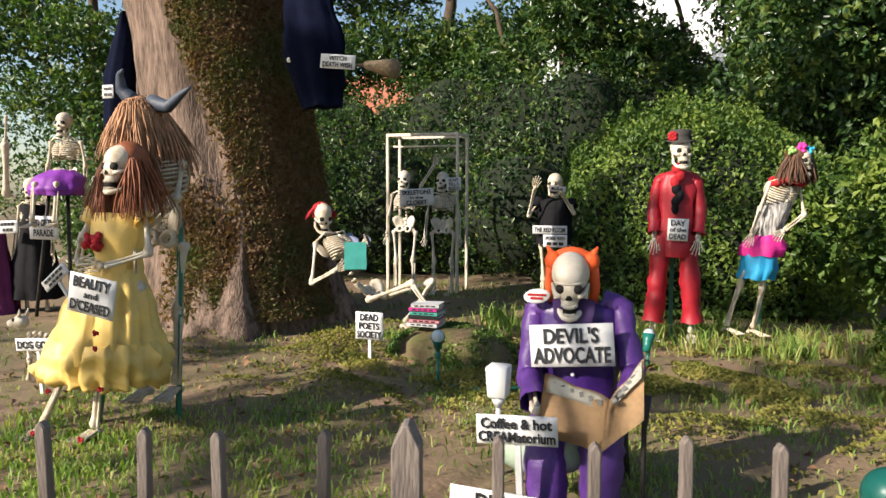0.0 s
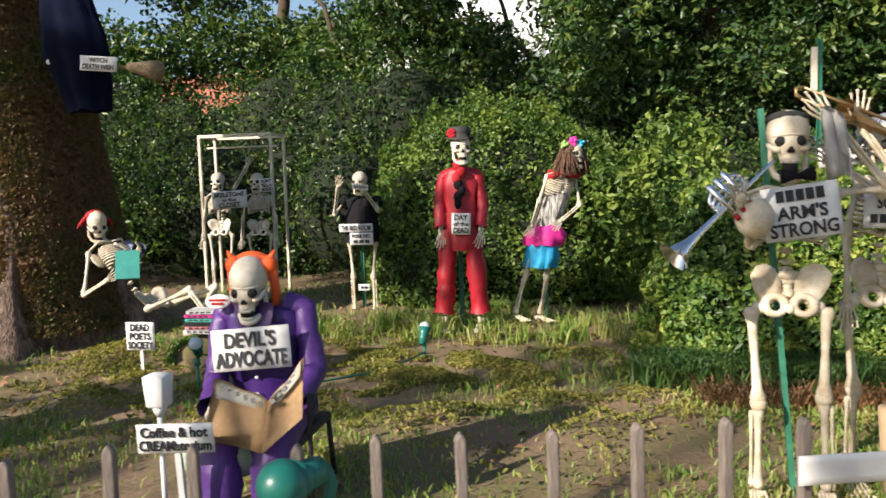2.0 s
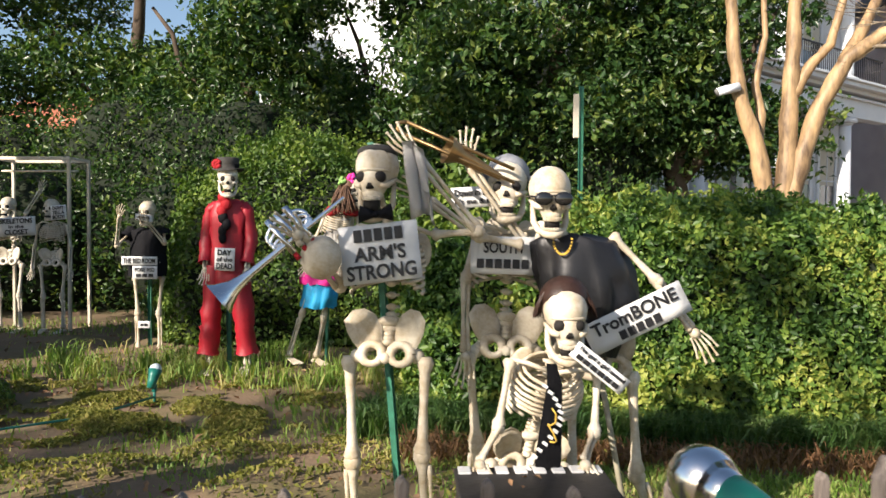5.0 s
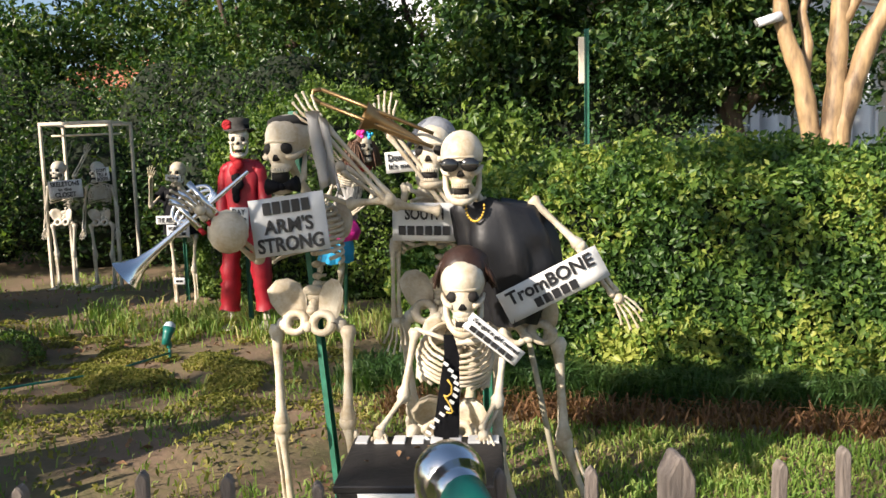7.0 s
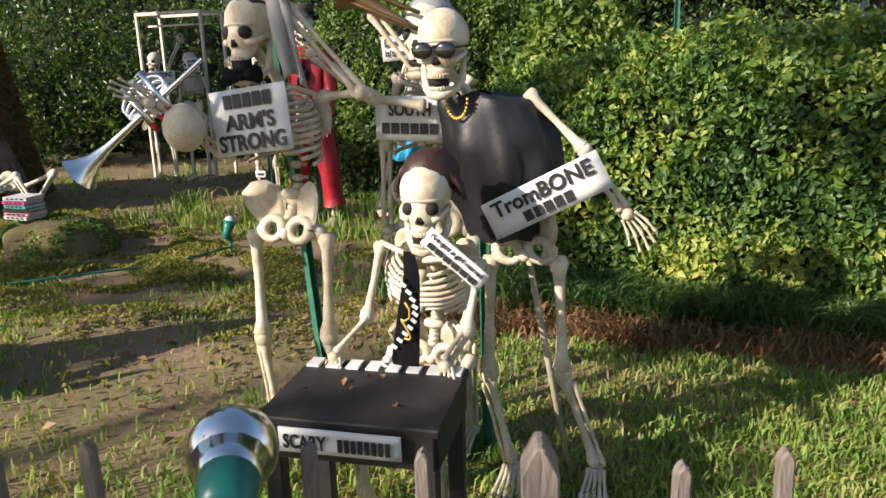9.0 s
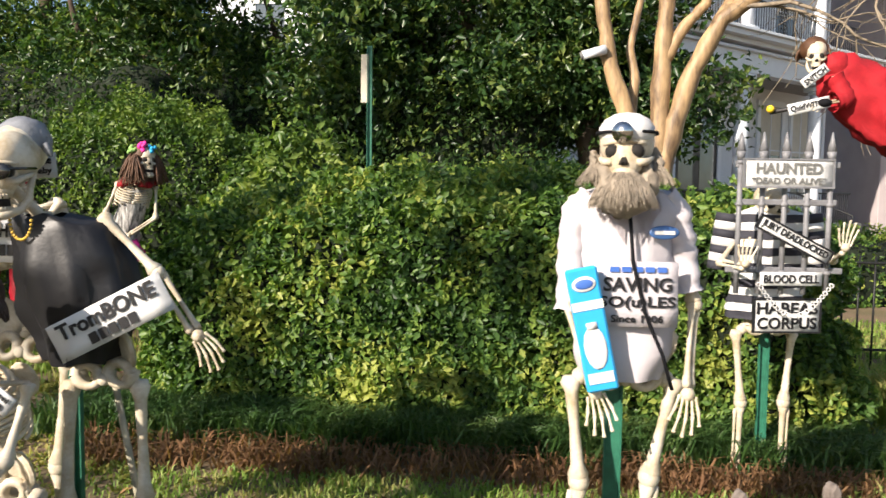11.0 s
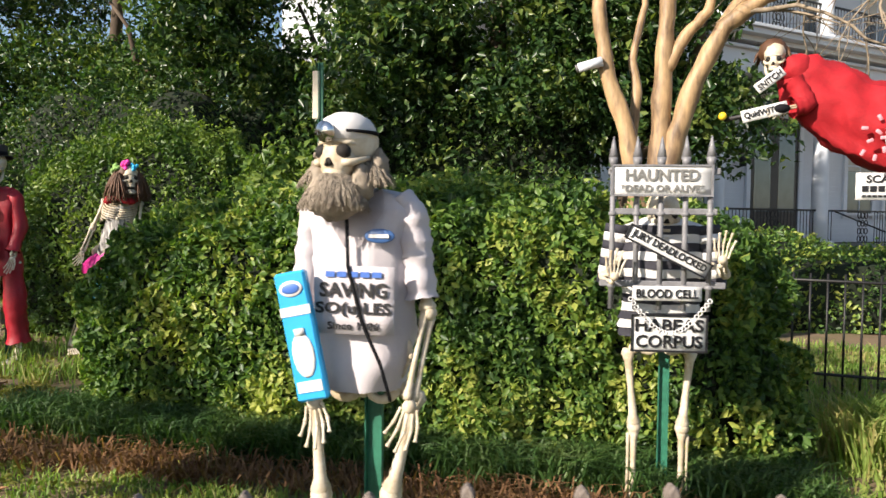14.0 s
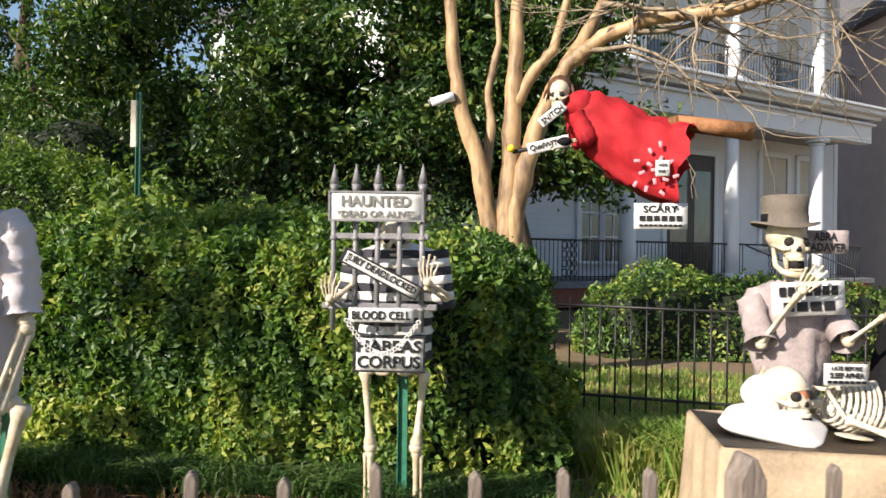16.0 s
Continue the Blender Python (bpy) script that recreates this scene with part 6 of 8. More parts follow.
# ---- newspaper reader in purple ----
P = stand(1.0, 2.62, -0.30, 1.5, 4)
P.update(head=V3(0.985, 2.47, 0.905), neck=V3(0.995, 2.55, 0.80), chest=V3(1.0, 2.6, 0.65), waist=V3(1.0, 2.62, 0.45), pelvis=V3(1.0, 2.64, 0.36), shL=V3(0.83, 2.55, 0.78), shR=V3(1.17, 2.57, 0.80), elL=V3(0.82, 2.48, 0.53), wrL=V3(0.89, 2.27, 0.44), elR=V3(1.23, 2.50, 0.56), wrR=V3(1.22, 2.28, 0.46), hipL=V3(0.90, 2.6, 0.36), hipR=V3(1.10, 2.6, 0.36), knL=V3(0.93, 2.26, 0.32), knR=V3(1.14, 2.26, 0.32), anL=V3(0.95, 2.2, 0.0), anR=V3(1.14, 2.2, 0.0))
skeleton(P, "seated skeleton figure in purple suit reading a newspaper", ribs=False, tilt=-22, mat_=BONE2, dirs={"L": (0.7, -0.5, -0.1), "R": (-0.7, -0.5, -0.1)})
def ex(bm):
    sleeve(bm, [P["shL"] + V3(0.07, 0, 0.02), P["shL"], P["elL"], P["wrL"].lerp(P["elL"], 0.2)], 0.047, 1, 1); sleeve(bm, [P["shR"] + V3(-0.07, 0, 0.02), P["shR"], P["elR"], P["wrR"].lerp(P["elR"], 0.2)], 0.047, 1, 2)
    sleeve(bm, [P["hipL"], P["knL"], P["anL"] + V3(0, 0, 0.05)], 0.075, 1, 3); sleeve(bm, [P["hipR"], P["knR"], P["anR"] + V3(0, 0, 0.05)], 0.075, 1, 4)
suit = cloth("purple_suit", [(1.0, 2.57, 0.83, 0.07, 0.05), (1.0, 2.57, 0.80, 0.17, 0.09), (1.0, 2.58, 0.65, 0.18, 0.11), (1.0, 2.6, 0.45, 0.17, 0.12), (1.0, 2.6, 0.34, 0.18, 0.14)], [PURPLE, LILAC], "shiny purple suit with lilac sleeves", "suit", 7, 0.07, 22, ex)
for sg in (-1, 1):
    bm = bmesh.new()
    bm.faces.new([bm.verts.new(p) for p in ((1.0 + sg * 0.02, 2.475, 0.845), (1.0 + sg * 0.085, 2.47, 0.835), (1.0 + sg * 0.075, 2.452, 0.76), (1.0 + sg * 0.010, 2.445, 0.70))])
    bmesh.ops.solidify(bm, geom=bm.faces[:], thickness=0.005)
    part("lapel", bm, LILAC, suit, "pink-edged lilac lapel", smooth=False)
for z in (0.54, 0.47):
    bm = bmesh.new()
    ball(bm, (1.0, 2.462, z), (0.008, 0.004, 0.008))
    part("button", bm, WHITE, suit)
sign((1.0, 2.42, 0.665), 0.325, 0.165, [("DEVIL'S", 0.38, 0.66), ("ADVOCATE", 0.38, 0.92)], "white sign lettered black on the purple suit", roll=5, tilt=6)
bm = bmesh.new()
for sg in (-1, 1):
    ball(bm, (0.985 + sg * 0.075, 2.50, 0.985), (0.035, 0.03, 0.04))
    rod(bm, (0.985 + sg * 0.075, 2.50, 1.0), (0.985 + sg * 0.10, 2.50, 1.045), 0.022, 0.004)
    tube(bm, [(0.985 + sg * 0.085, 2.5, 0.97), (0.985 + sg * 0.09, 2.52, 0.88), (0.985 + sg * 0.08, 2.53, 0.82)], 0.02, 8)
tube(bm, [(0.985 + 0.09 * math.cos(a), 2.51, 0.955 + 0.07 * math.sin(a)) for a in np.linspace(0.2, 2.94, 9)], 0.018, 8)
tagged(link("horn_headband", bm, ORANGE), "orange plush headband with horns", "headband")
bm = bmesh.new()
ball(bm, (0.855, 2.46, 0.845), (0.055, 0.008, 0.03), Matrix.Rotation(-0.15, 4, "Y"), u=20)
badge = tagged(link("badge", bm, WHITE), "oval white badge with red print", "badge")
bm = bmesh.new()
for z, w in ((0.852, 0.075), (0.838, 0.05)):
    box(bm, (0.855, 2.4505, z), (w, 0.002, 0.009))
part("print", bm, REDCLOTH, badge, smooth=False)
def newspaper():
    t = thing("newspaper", (1.04, 2.2, 0.4), "open brown newspaper held in bony fingers", "newspaper")
    o = Vector((1.04, 2.2, 0.4))
    fold0, fold1 = Vector((1.175, 2.160, 0.536)) - o, Vector((1.148, 2.120, 0.348)) - o
    for top, low in ((Vector((0.932, 2.240, 0.589)) - o, Vector((0.911, 2.200, 0.378)) - o), (Vector((1.282, 2.240, 0.672)) - o, Vector((1.289, 2.200, 0.467)) - o)):
        for name, z0, z1, m, lift in (("page", 0.0, 1.0, PAPER, 0.0), ("print_strip", 0.02, 0.26, PAPERW, 0.004)):
            bm = bmesh.new()
            rows = []
            for i in range(9):
                q = i / 8 if name == "page" else 0.06 + 0.88 * i / 8
                a, b = fold0.lerp(top, q), fold1.lerp(low, q)
                rows.append([bm.verts.new(a.lerp(b, z0 + (z1 - z0) * w / 4) + V3(0, 0.020 * math.sin(q * 3.1 + w * 0.25) - lift, 0.006 * math.sin(q * 9) * (1 - w / 4))) for w in range(5)])
            for a, b in zip(rows, rows[1:]):
                for w in range(4):
                    bm.faces.new((a[w], b[w], b[w + 1], a[w + 1]))
            bmesh.ops.solidify(bm, geom=bm.faces[:], thickness=0.002)
            part(name, bm, m, t)
        for k in range(6):
            q = 0.14 + 0.14 * k
            a, b = fold0.lerp(top, q), fold1.lerp(low, q)
            bm = bmesh.new()
            box(bm, a.lerp(b, 0.12) + V3(0, 0.020 * math.sin(q * 3.1) - 0.008, 0), (0.014, 0.002, 0.020), Matrix.Rotation(math.atan2((fold0 - top).z, -abs((fold0 - top).x)) * (1 if top.x > fold0.x else -1), 4, "Y"))
            part("headline", bm, GREYINK, t, smooth=False)


newspaper()
def chair():
    t = thing("garden_chair", (1.0, 2.7, 0.0), "black metal garden chair under the reader", "chair")
    bm = bmesh.new(); box(bm, (0, -0.12, 0.29), (0.40, 0.42, 0.035), bevel=0.012); part("seat", bm, BLACKPAINT, t, smooth=False)
    bm = bmesh.new(); tube(bm, [(-0.04 + 0.155 * math.cos(a), 0.10, 0.40 + 0.34 * math.sin(a)) for a in np.linspace(-0.25, 3.39, 15)], 0.016, 8); part("backrest", bm, BLACKPAINT, t)
    for x in (-0.18, 0.18):
        for y in (-0.30, 0.08):
            bm = bmesh.new(); tube(bm, [(x, y, 0.29), (x * 1.1, y * 1.1, 0.0)], 0.013, 8); part("leg", bm, BLACKPAINT, t)


chair()
bm = bmesh.new()
tube(bm, [(1.296, 2.260, 0.536), (1.287, 2.260, 0.412), (1.287, 2.260, 0.267), (1.287, 2.26, 0.0)], [0.016, 0.010, 0.009, 0.008], 8)
tagged(link("cane", bm, BLACKPAINT), "thin black walking cane beside the reader", "cane")
bm = bmesh.new()
ball(bm, (0.90, 2.35, 0.27), (0.19, 0.13, 0.10), u=20, v=12)
tagged(link("cushion", bm, SAGE), "round sage-green cushion with white piping", "cushion")
bm = bmesh.new()
g = box(bm, (0.79, 2.1, 0.585), (0.080, 0.080, 0.115), bevel=0.006)
for v in bm.verts:
    w = 0.82 + 0.18 * min(1.0, (v.co.z - 0.525) / 0.05)
    v.co.x, v.co.y = 0.79 + (v.co.x - 0.79) * w, 2.1 + (v.co.y - 2.1) * w
rod(bm, (0.79, 2.1, 0.53), (0.79, 2.1, 0.49), 0.030, 0.012, 10)
rod(bm, (0.79, 2.1, 0.49), (0.79, 2.1, 0.0), 0.010)
tagged(link("white_pot", bm, WHITE), "square white ceramic pot on a thin stand", "pot")
sign((0.865, 2.06, 0.425), 0.29, 0.105, [("Coffee & hot", 0.36, 0.88), ("CREAMatorium", 0.36, 0.95)], "white sign lettered black on a stake", roll=3, post=0.4)
sign((0.85, 2.0, 0.14), 0.42, 0.16, [("DEAD &", 0.38, 0.55), ("BREAKFAST", 0.38, 0.9)], "white board sign standing in the grass", roll=-2)

# garden spotlights on stakes
def spotlight(c, aim, label):
    c = Vector(c)
    t = thing("garden_spotlight", (c.x, c.y, 0), label, "spotlight", "garden spotlights")
    z = c.z
    bm = bmesh.new()
    rod(bm, (0, 0, -0.05), (0, 0, z - 0.08), 0.010)
    box(bm, (0, 0, z - 0.10), (0.03, 0.03, 0.05), bevel=0.004)
    part("stake", bm, GREENPLASTIC, t)
    d = Vector(aim).normalized()
    bm = bmesh.new()
    o = Vector((0, 0, z))
    tube(bm, [o - d * 0.10, o - d * 0.05, o - d * 0.02, o + d * 0.03], [0.025, 0.032, 0.035, 0.048], 14)
    part("housing", bm, GREENPLASTIC, t)
    bm = bmesh.new()
    ball(bm, o + d * 0.03, (0.044, 0.044, 0.044), u=14)
    part("lamp_glass", bm, mat("pale_lens", (0.45, 0.52, 0.55), 0.15, 0.1), t)


spotlight((-0.08, 4.0, 0.32), (0.2, -0.6, 0.6), "green garden spotlight on a stake in the grass")
spotlight((1.17, 5.1, 0.20), (0.1, 0.4, 0.9), "green garden spotlight on a short stake")
bm = bmesh.new()
tube(bm, [(-0.05, 4.0, 0.03), (0.3, 3.9, 0.04), (0.5, 4.1, 0.04), (1.0, 4.6, 0.03), (1.17, 5.1, 0.04)], 0.008, 6)
tagged(link("cable", bm, GREENPLASTIC), "green outdoor cable lying on the grass", "cable")

# flood lamps clamped on the picket fence
def flood(c, neck, sil, label, size=1.0):
    c, n = Vector(c), Vector(neck).normalized()
    t = thing("flood_lamp", c, label, "flood lamp", "flood lamps")
    t.scale = (size,) * 3
    bm = bmesh.new()
    ball(bm, (0, 0, 0), 0.055, u=24, v=16)
    tube(bm, [n * 0.03, n * 0.055, n * 0.075], [0.048, 0.036, 0.028], 16)
    part("bulb", bm, sil, t)
    bm = bmesh.new()
    tube(bm, [n * 0.045, n * 0.05, n * 0.08, n * 0.108, n * 0.113], [0.030, 0.036, 0.034, 0.030, 0.018], 16)
    part("socket", bm, GREENPLASTIC, t)
    bm = bmesh.new()
    tube(bm, [n * 0.12, n * 0.14 - V3(0, 0, 0.04), V3(n.x * 0.12, n.y * 0.12, -0.11)], 0.014, 8)
    box(bm, (n.x * 0.12, n.y * 0.12, -0.13), (0.05, 0.04, 0.06), bevel=0.006)
    part("clamp", bm, GREENPLASTIC, t)


flood((3.82, 1.42, 0.80), (0.48, -0.87, -0.15), CHROME, "large silvered flood bulb in a green socket", 1.12)
flood((1.735, 0.90, 0.77), (0.5, 0.9, 0.0), GREENPLASTIC, "green domed flood lamp on the picket fence", 0.82)
sign(fpt(1.68, 1.215, 0.735), 0.245, 0.056, [], "blank white board fixed on the picket fence", turn=13.6)

# ---- the brass band ----
LO = stand(3.09, 2.80, -0.04, 1.54, -6, sp=0.0)
LO.update(head=V3(3.06, 2.72, 1.405), elL=V3(2.93, 2.72, 1.02), wrL=V3(2.84, 2.50, 1.20), elR=V3(3.42, 2.72, 1.22), wrR=V3(3.20, 2.68, 1.48), hipL=V3(2.98, 2.80, 0.76), hipR=V3(3.20, 2.80, 0.76), knL=V3(2.97, 2.76, 0.38), knR=V3(3.22, 2.78, 0.40), anL=V3(2.98, 2.8, 0.02), anR=V3(3.24, 2.8, 0.02))
skeleton(LO, "skeleton musician blowing a silver trumpet", tilt=-6, hf=V3(-0.15, -1, 0), dirs={"R": (-0.6, 0, 0.6)}, jaw=0.035)
sign((3.085, 2.63, 1.145), 0.272, 0.20, [(5, 0.26, 0.62), ("ARM'S", 0.26, 0.66), ("STRONG", 0.26, 0.88)], "white sign lettered black on a skeleton chest", roll=7, tilt=4)
bm = bmesh.new()
for sg in (-1, 1):
    rod(bm, (3.07, 2.63, 1.275), (3.07 + sg * 0.055, 2.63, 1.28 + sg * 0.004), 0.008, 0.03, 8)
ball(bm, (3.07, 2.625, 1.275), 0.012)
tagged(link("bow_tie", bm, BLACKCLOTH), "black bow tie on the trumpeter", "bow tie")
bm = bmesh.new()
rows = []
for i in range(9):
    u = i / 8
    rows.append([bm.verts.new((3.14 + 0.08 * v + 0.05 * u + 0.012 * math.sin(v * 14 + u * 3), 2.66 + 0.02 * math.sin(v * 11 + 1), 1.49 - 0.25 * u + 0.04 * math.sin(v * 3))) for v in np.linspace(0.1, 1.1, 9)])
for a, b in zip(rows, rows[1:]):
    for j in range(8):
        bm.faces.new((a[j], b[j], b[j + 1], a[j + 1]))
bmesh.ops.solidify(bm, geom=bm.faces[:], thickness=0.004)
tagged(link("handkerchief", bm, PILLOW), "white handkerchief draped from a bony hand", "handkerchief")
bm = bmesh.new()
ball(bm, LO["head"] + V3(0, 0.02, 0.09), (0.075, 0.085, 0.03))
tagged(link("cap", bm, FELT), "small dark skull cap", "cap")
def trumpet():
    a, b = V3(2.97, 2.58, 1.33), V3(2.60, 2.42, 1.00)
    d = (b - a).normalized()
    s = d.cross(V3(0, 1, 0)).normalized()
    t = thing("trumpet", a, "silver trumpet held by the skeleton", "trumpet")
    L = (b - a).length
    bm = bmesh.new()
    tube(bm, [d * L * q for q in (0, 0.1, 0.5, 0.75, 0.88, 0.96, 1.0)], [0.006, 0.007, 0.009, 0.013, 0.024, 0.045, 0.062], 18, cap=False)
    part("bell", bm, CHROME, t)
    bm = bmesh.new()
    for k in (0.03, 0.055, 0.08):
        pts = [d * L * 0.15 - s * k * 0.2, d * L * 0.55 - s * k * 0.2]
        loop = [d * (L * (0.25 + 0.3 * (0.5 + 0.5 * math.cos(q)))) - s * (k / 2 + k / 2 * math.sin(q)) for q in np.linspace(0, 6.28, 19)]
        tube(bm, loop, 0.007, 7, cap=False)
    part("tubing", bm, CHROME, t)
    for i in range(3):
        bm = bmesh.new()
        o = d * L * (0.33 + 0.07 * i)
        rod(bm, o + s * 0.04, o - s * 0.10, 0.012, seg=10)
        rod(bm, o + s * 0.04, o + s * 0.065, 0.009, seg=8, mi=1)
        part("valve", bm, [CHROME, REDCLOTH], t)


trumpet()
bm = bmesh.new()
ball(bm, (2.90, 2.55, 1.13), (0.07, 0.06, 0.075))
tagged(link("mute", bm, BONE), "tan rounded trumpet mute", "mute")
stake((3.14, 2.9, -0.1), (3.00, 2.92, 1.55), "pale green metal garden post behind the trumpeter")

JO = stand(3.53, 3.03, -0.05, 1.55, -4)
JO.update(elL=V3(3.37, 3.0, 1.03), wrL=V3(3.37, 2.98, 0.75), shL=V3(3.42, 3.02, 1.27), shR=V3(3.67, 3.02, 1.25), elR=V3(3.62, 2.95, 1.14), wrR=V3(3.38, 2.9, 1.47))
skeleton(JO, "skeleton musician with grey hair playing a trombone", tilt=4, dirs={"R": (-0.15, 0, 1)})
wig("wig", JO["head"] + V3(0, 0.01, 0.04), 0.088, 60, 0.06, HAIRSILVER, "short silver-grey hair piece", 26, CAMW, 0.012)
sign((3.51, 2.88, 1.13), 0.24, 0.14, [("SOUTH", 0.32, 0.6), (6, 0.3, 0.8)], "white sign with dark lettering on the ribs", roll=-1)
sign((3.44, 3.15, 1.36), 0.27, 0.085, [("Down in the Treme", 0.34, 0.9), ("It's me & my baby", 0.34, 0.9)], "narrow white sign with small black letters", roll=4)
def trombone():
    t = thing("trombone", (3.55, 2.88, 1.40), "worn brass trombone raised by the skeleton", "trombone")
    a, b = V3(0, 0, 0), V3(-0.40, -0.05, 0.17)
    for k in (0, 0.05):
        bm = bmesh.new()
        tube(bm, [a + V3(0, k * 0.3, k), b + V3(0, k * 0.3, k)], 0.007, 8)
        part("slide", bm, BRASS, t)
    bm = bmesh.new()
    tube(bm, [b + V3(0.0, 0, 0), b + V3(-0.03, 0, 0.02), b + V3(-0.03, 0.01, 0.045), b + V3(0, 0.015, 0.05)], 0.008, 8)
    tube(bm, [a + V3(-0.05, 0.02, 0.02), a + V3(-0.2, 0.0, 0.10), a + V3(-0.25, -0.02, 0.12)], [0.012, 0.03, 0.055], 16, cap=False)
    part("bell", bm, BRASS, t)


trombone()
P = stand(3.80, 2.88, -0.05, 1.50, 4)
P.update(head=V3(3.67, 2.76, 1.335), neck=V3(3.72, 2.82, 1.21), chest=V3(3.76, 2.86, 1.05), waist=V3(3.83, 2.88, 0.88), pelvis=V3(3.87, 2.88, 0.76), shL=V3(3.58, 2.84, 1.17), shR=V3(3.90, 2.84, 1.21), elL=V3(3.42, 2.8, 1.20), wrL=V3(3.24, 2.78, 1.33), elR=V3(4.07, 2.84, 1.04), wrR=V3(4.19, 2.82, 0.87), hipL=V3(3.80, 2.88, 0.70), hipR=V3(3.96, 2.88, 0.70), knL=V3(3.77, 2.84, 0.30), knR=V3(4.01, 2.86, 0.32), anL=V3(3.85, 2.83, 0.0), anR=V3(4.12, 2.88, 0.0))
skeleton(P, "bald skeleton musician in a black vest and sunglasses", ribs=False, mat_=BONE, tilt=-6, dirs={"R": (0.6, 0, -0.75)})
cloth("black_vest", [(3.73, 2.84, 1.21, 0.07, 0.06), (3.775, 2.85, 1.185, 0.155, 0.09), (3.80, 2.86, 1.08, 0.18, 0.115), (3.82, 2.865, 0.97, 0.175, 0.125), (3.82, 2.87, 0.87, 0.14, 0.12), (3.82, 2.87, 0.77, 0.105, 0.11)], BLACKSATIN, "loose sleeveless black satin vest", "vest", 9, 0.13, 28)
bm = bmesh.new()
for sg in (-1, 1):
    ball(bm, P["head"] + V3(0.005 + sg * 0.034, -0.098, -0.002), (0.032, 0.010, 0.024), u=14)
    tube(bm, [P["head"] + V3(sg * 0.06, -0.09, 0.005), P["head"] + V3(sg * 0.082, 0.0, 0.01)], 0.004, 6)
rod(bm, P["head"] + V3(-0.01, -0.10, 0.008), P["head"] + V3(0.02, -0.10, 0.008), 0.004)
tagged(link("sunglasses", bm, mat("black_lens", (0.01, 0.01, 0.01), 0.08, 0.1, bump=0, spec=0.8)), "black wraparound sunglasses on the skull", "sunglasses")
bm = bmesh.new()
for i in range(15):
    a = i / 14 * 3.14
    ball(bm, V3(3.715 + 0.032 * math.cos(a), 2.738, 1.195 - 0.055 * math.sin(a)), 0.0048, u=6, v=4)
tagged(link("necklace", bm, GOLD), "thin gold chain necklace", "necklace")
sign((3.975, 2.735, 0.918), 0.375, 0.115, [("TromBONE", 0.42, 0.86), (5, 0.34, 0.42)], "long white sign lettered black, hung aslant", roll=27)
bm = bmesh.new(); rod(bm, (3.87, 2.93, 0.75), (4.03, 2.93, -0.1), 0.011)
tagged(link("support_pole", bm, mat("tan_pole", (0.36, 0.33, 0.24), 0.7)), "thin tan pole propping the musician", "pole")
stake((3.72, 3.0, -0.1), (3.72, 3.0, 1.0))

# keyboard player and his box piano
P = stand(3.65, 2.62, -0.3, 1.42, 6)
P.update(head=V3(3.70, 2.50, 0.935), neck=V3(3.67, 2.58, 0.81), chest=V3(3.66, 2.62, 0.68), waist=V3(3.63, 2.72, 0.52), pelvis=V3(3.60, 2.78, 0.42), shL=V3(3.53, 2.57, 0.80), shR=V3(3.82, 2.60, 0.76), elL=V3(3.49, 2.53, 0.58), wrL=V3(3.43, 2.43, 0.50), elR=V3(3.80, 2.52, 0.57), wrR=V3(3.76, 2.45, 0.50), hipL=V3(3.50, 2.78, 0.38), hipR=V3(3.70, 2.78, 0.38), knL=V3(3.45, 2.50, 0.30), knR=V3(3.72, 2.50, 0.30), anL=V3(3.47, 2.5, 0.0), anR=V3(3.72, 2.5, 0.0))
skeleton(P, "crouching skeleton musician playing a box piano", tilt=-10, dirs={"L": (0.1, -0.5, -0.4), "R": (0.1, -0.5, -0.4)}, hf=V3(0.1, -1, 0))
wig("wig", P["head"] + V3(0, 0.012, 0.040), 0.084, 420, 0.060, HAIRDARK, "short dark brown wig", 30, V3(0, -1, -0.2), 0.006)
bm = bmesh.new()
rows = [(3.655, 2.47, 0.805, 0.016), (3.665, 2.46, 0.74, 0.024), (3.655, 2.45, 0.62, 0.034), (3.645, 2.44, 0.50, 0.042), (3.645, 2.44, 0.46, 0.035)]
vs = [[bm.verts.new((x + s * w, y - 0.006 * (s == 0), z)) for s in (-1, 0, 1)] for x, y, z, w in rows]
for a, b in zip(vs, vs[1:]):
    for j in range(2):
        bm.faces.new((a[j], a[j + 1], b[j + 1], b[j]))
bmesh.ops.solidify(bm, geom=bm.faces[:], thickness=0.006)
tie = tagged(link("necktie", bm, BLACKCLOTH), "black necktie with keyboard and clef print", "necktie")
bm = bmesh.new()
for i in range(14):
    a = i / 13
    box(bm, V3(3.655 - 0.022 + 0.05 * math.sin(a * 4.5), 2.428 + 0.006 * (1 - a), 0.74 - 0.26 * a), (0.018, 0.002, 0.010), Matrix.Rotation(0.6, 4, "Y"))
part("key_print", bm, WHITE, tie, smooth=False)
bm = bmesh.new()
tube(bm, [V3(3.655 + 0.014 * math.sin(q * 1.1), 2.428, 0.66 - 0.10 * q / 9 + 0.012 * math.cos(q * 1.3)) for q in range(10)], 0.003, 5)
part("clef_print", bm, GOLD, tie)
sign((3.80, 2.43, 0.80), 0.20, 0.055, [("I've got a girl named", 0.34, 0.86), (6, 0.34, 0.8)], "slanted white speech-bubble sign", roll=-38)
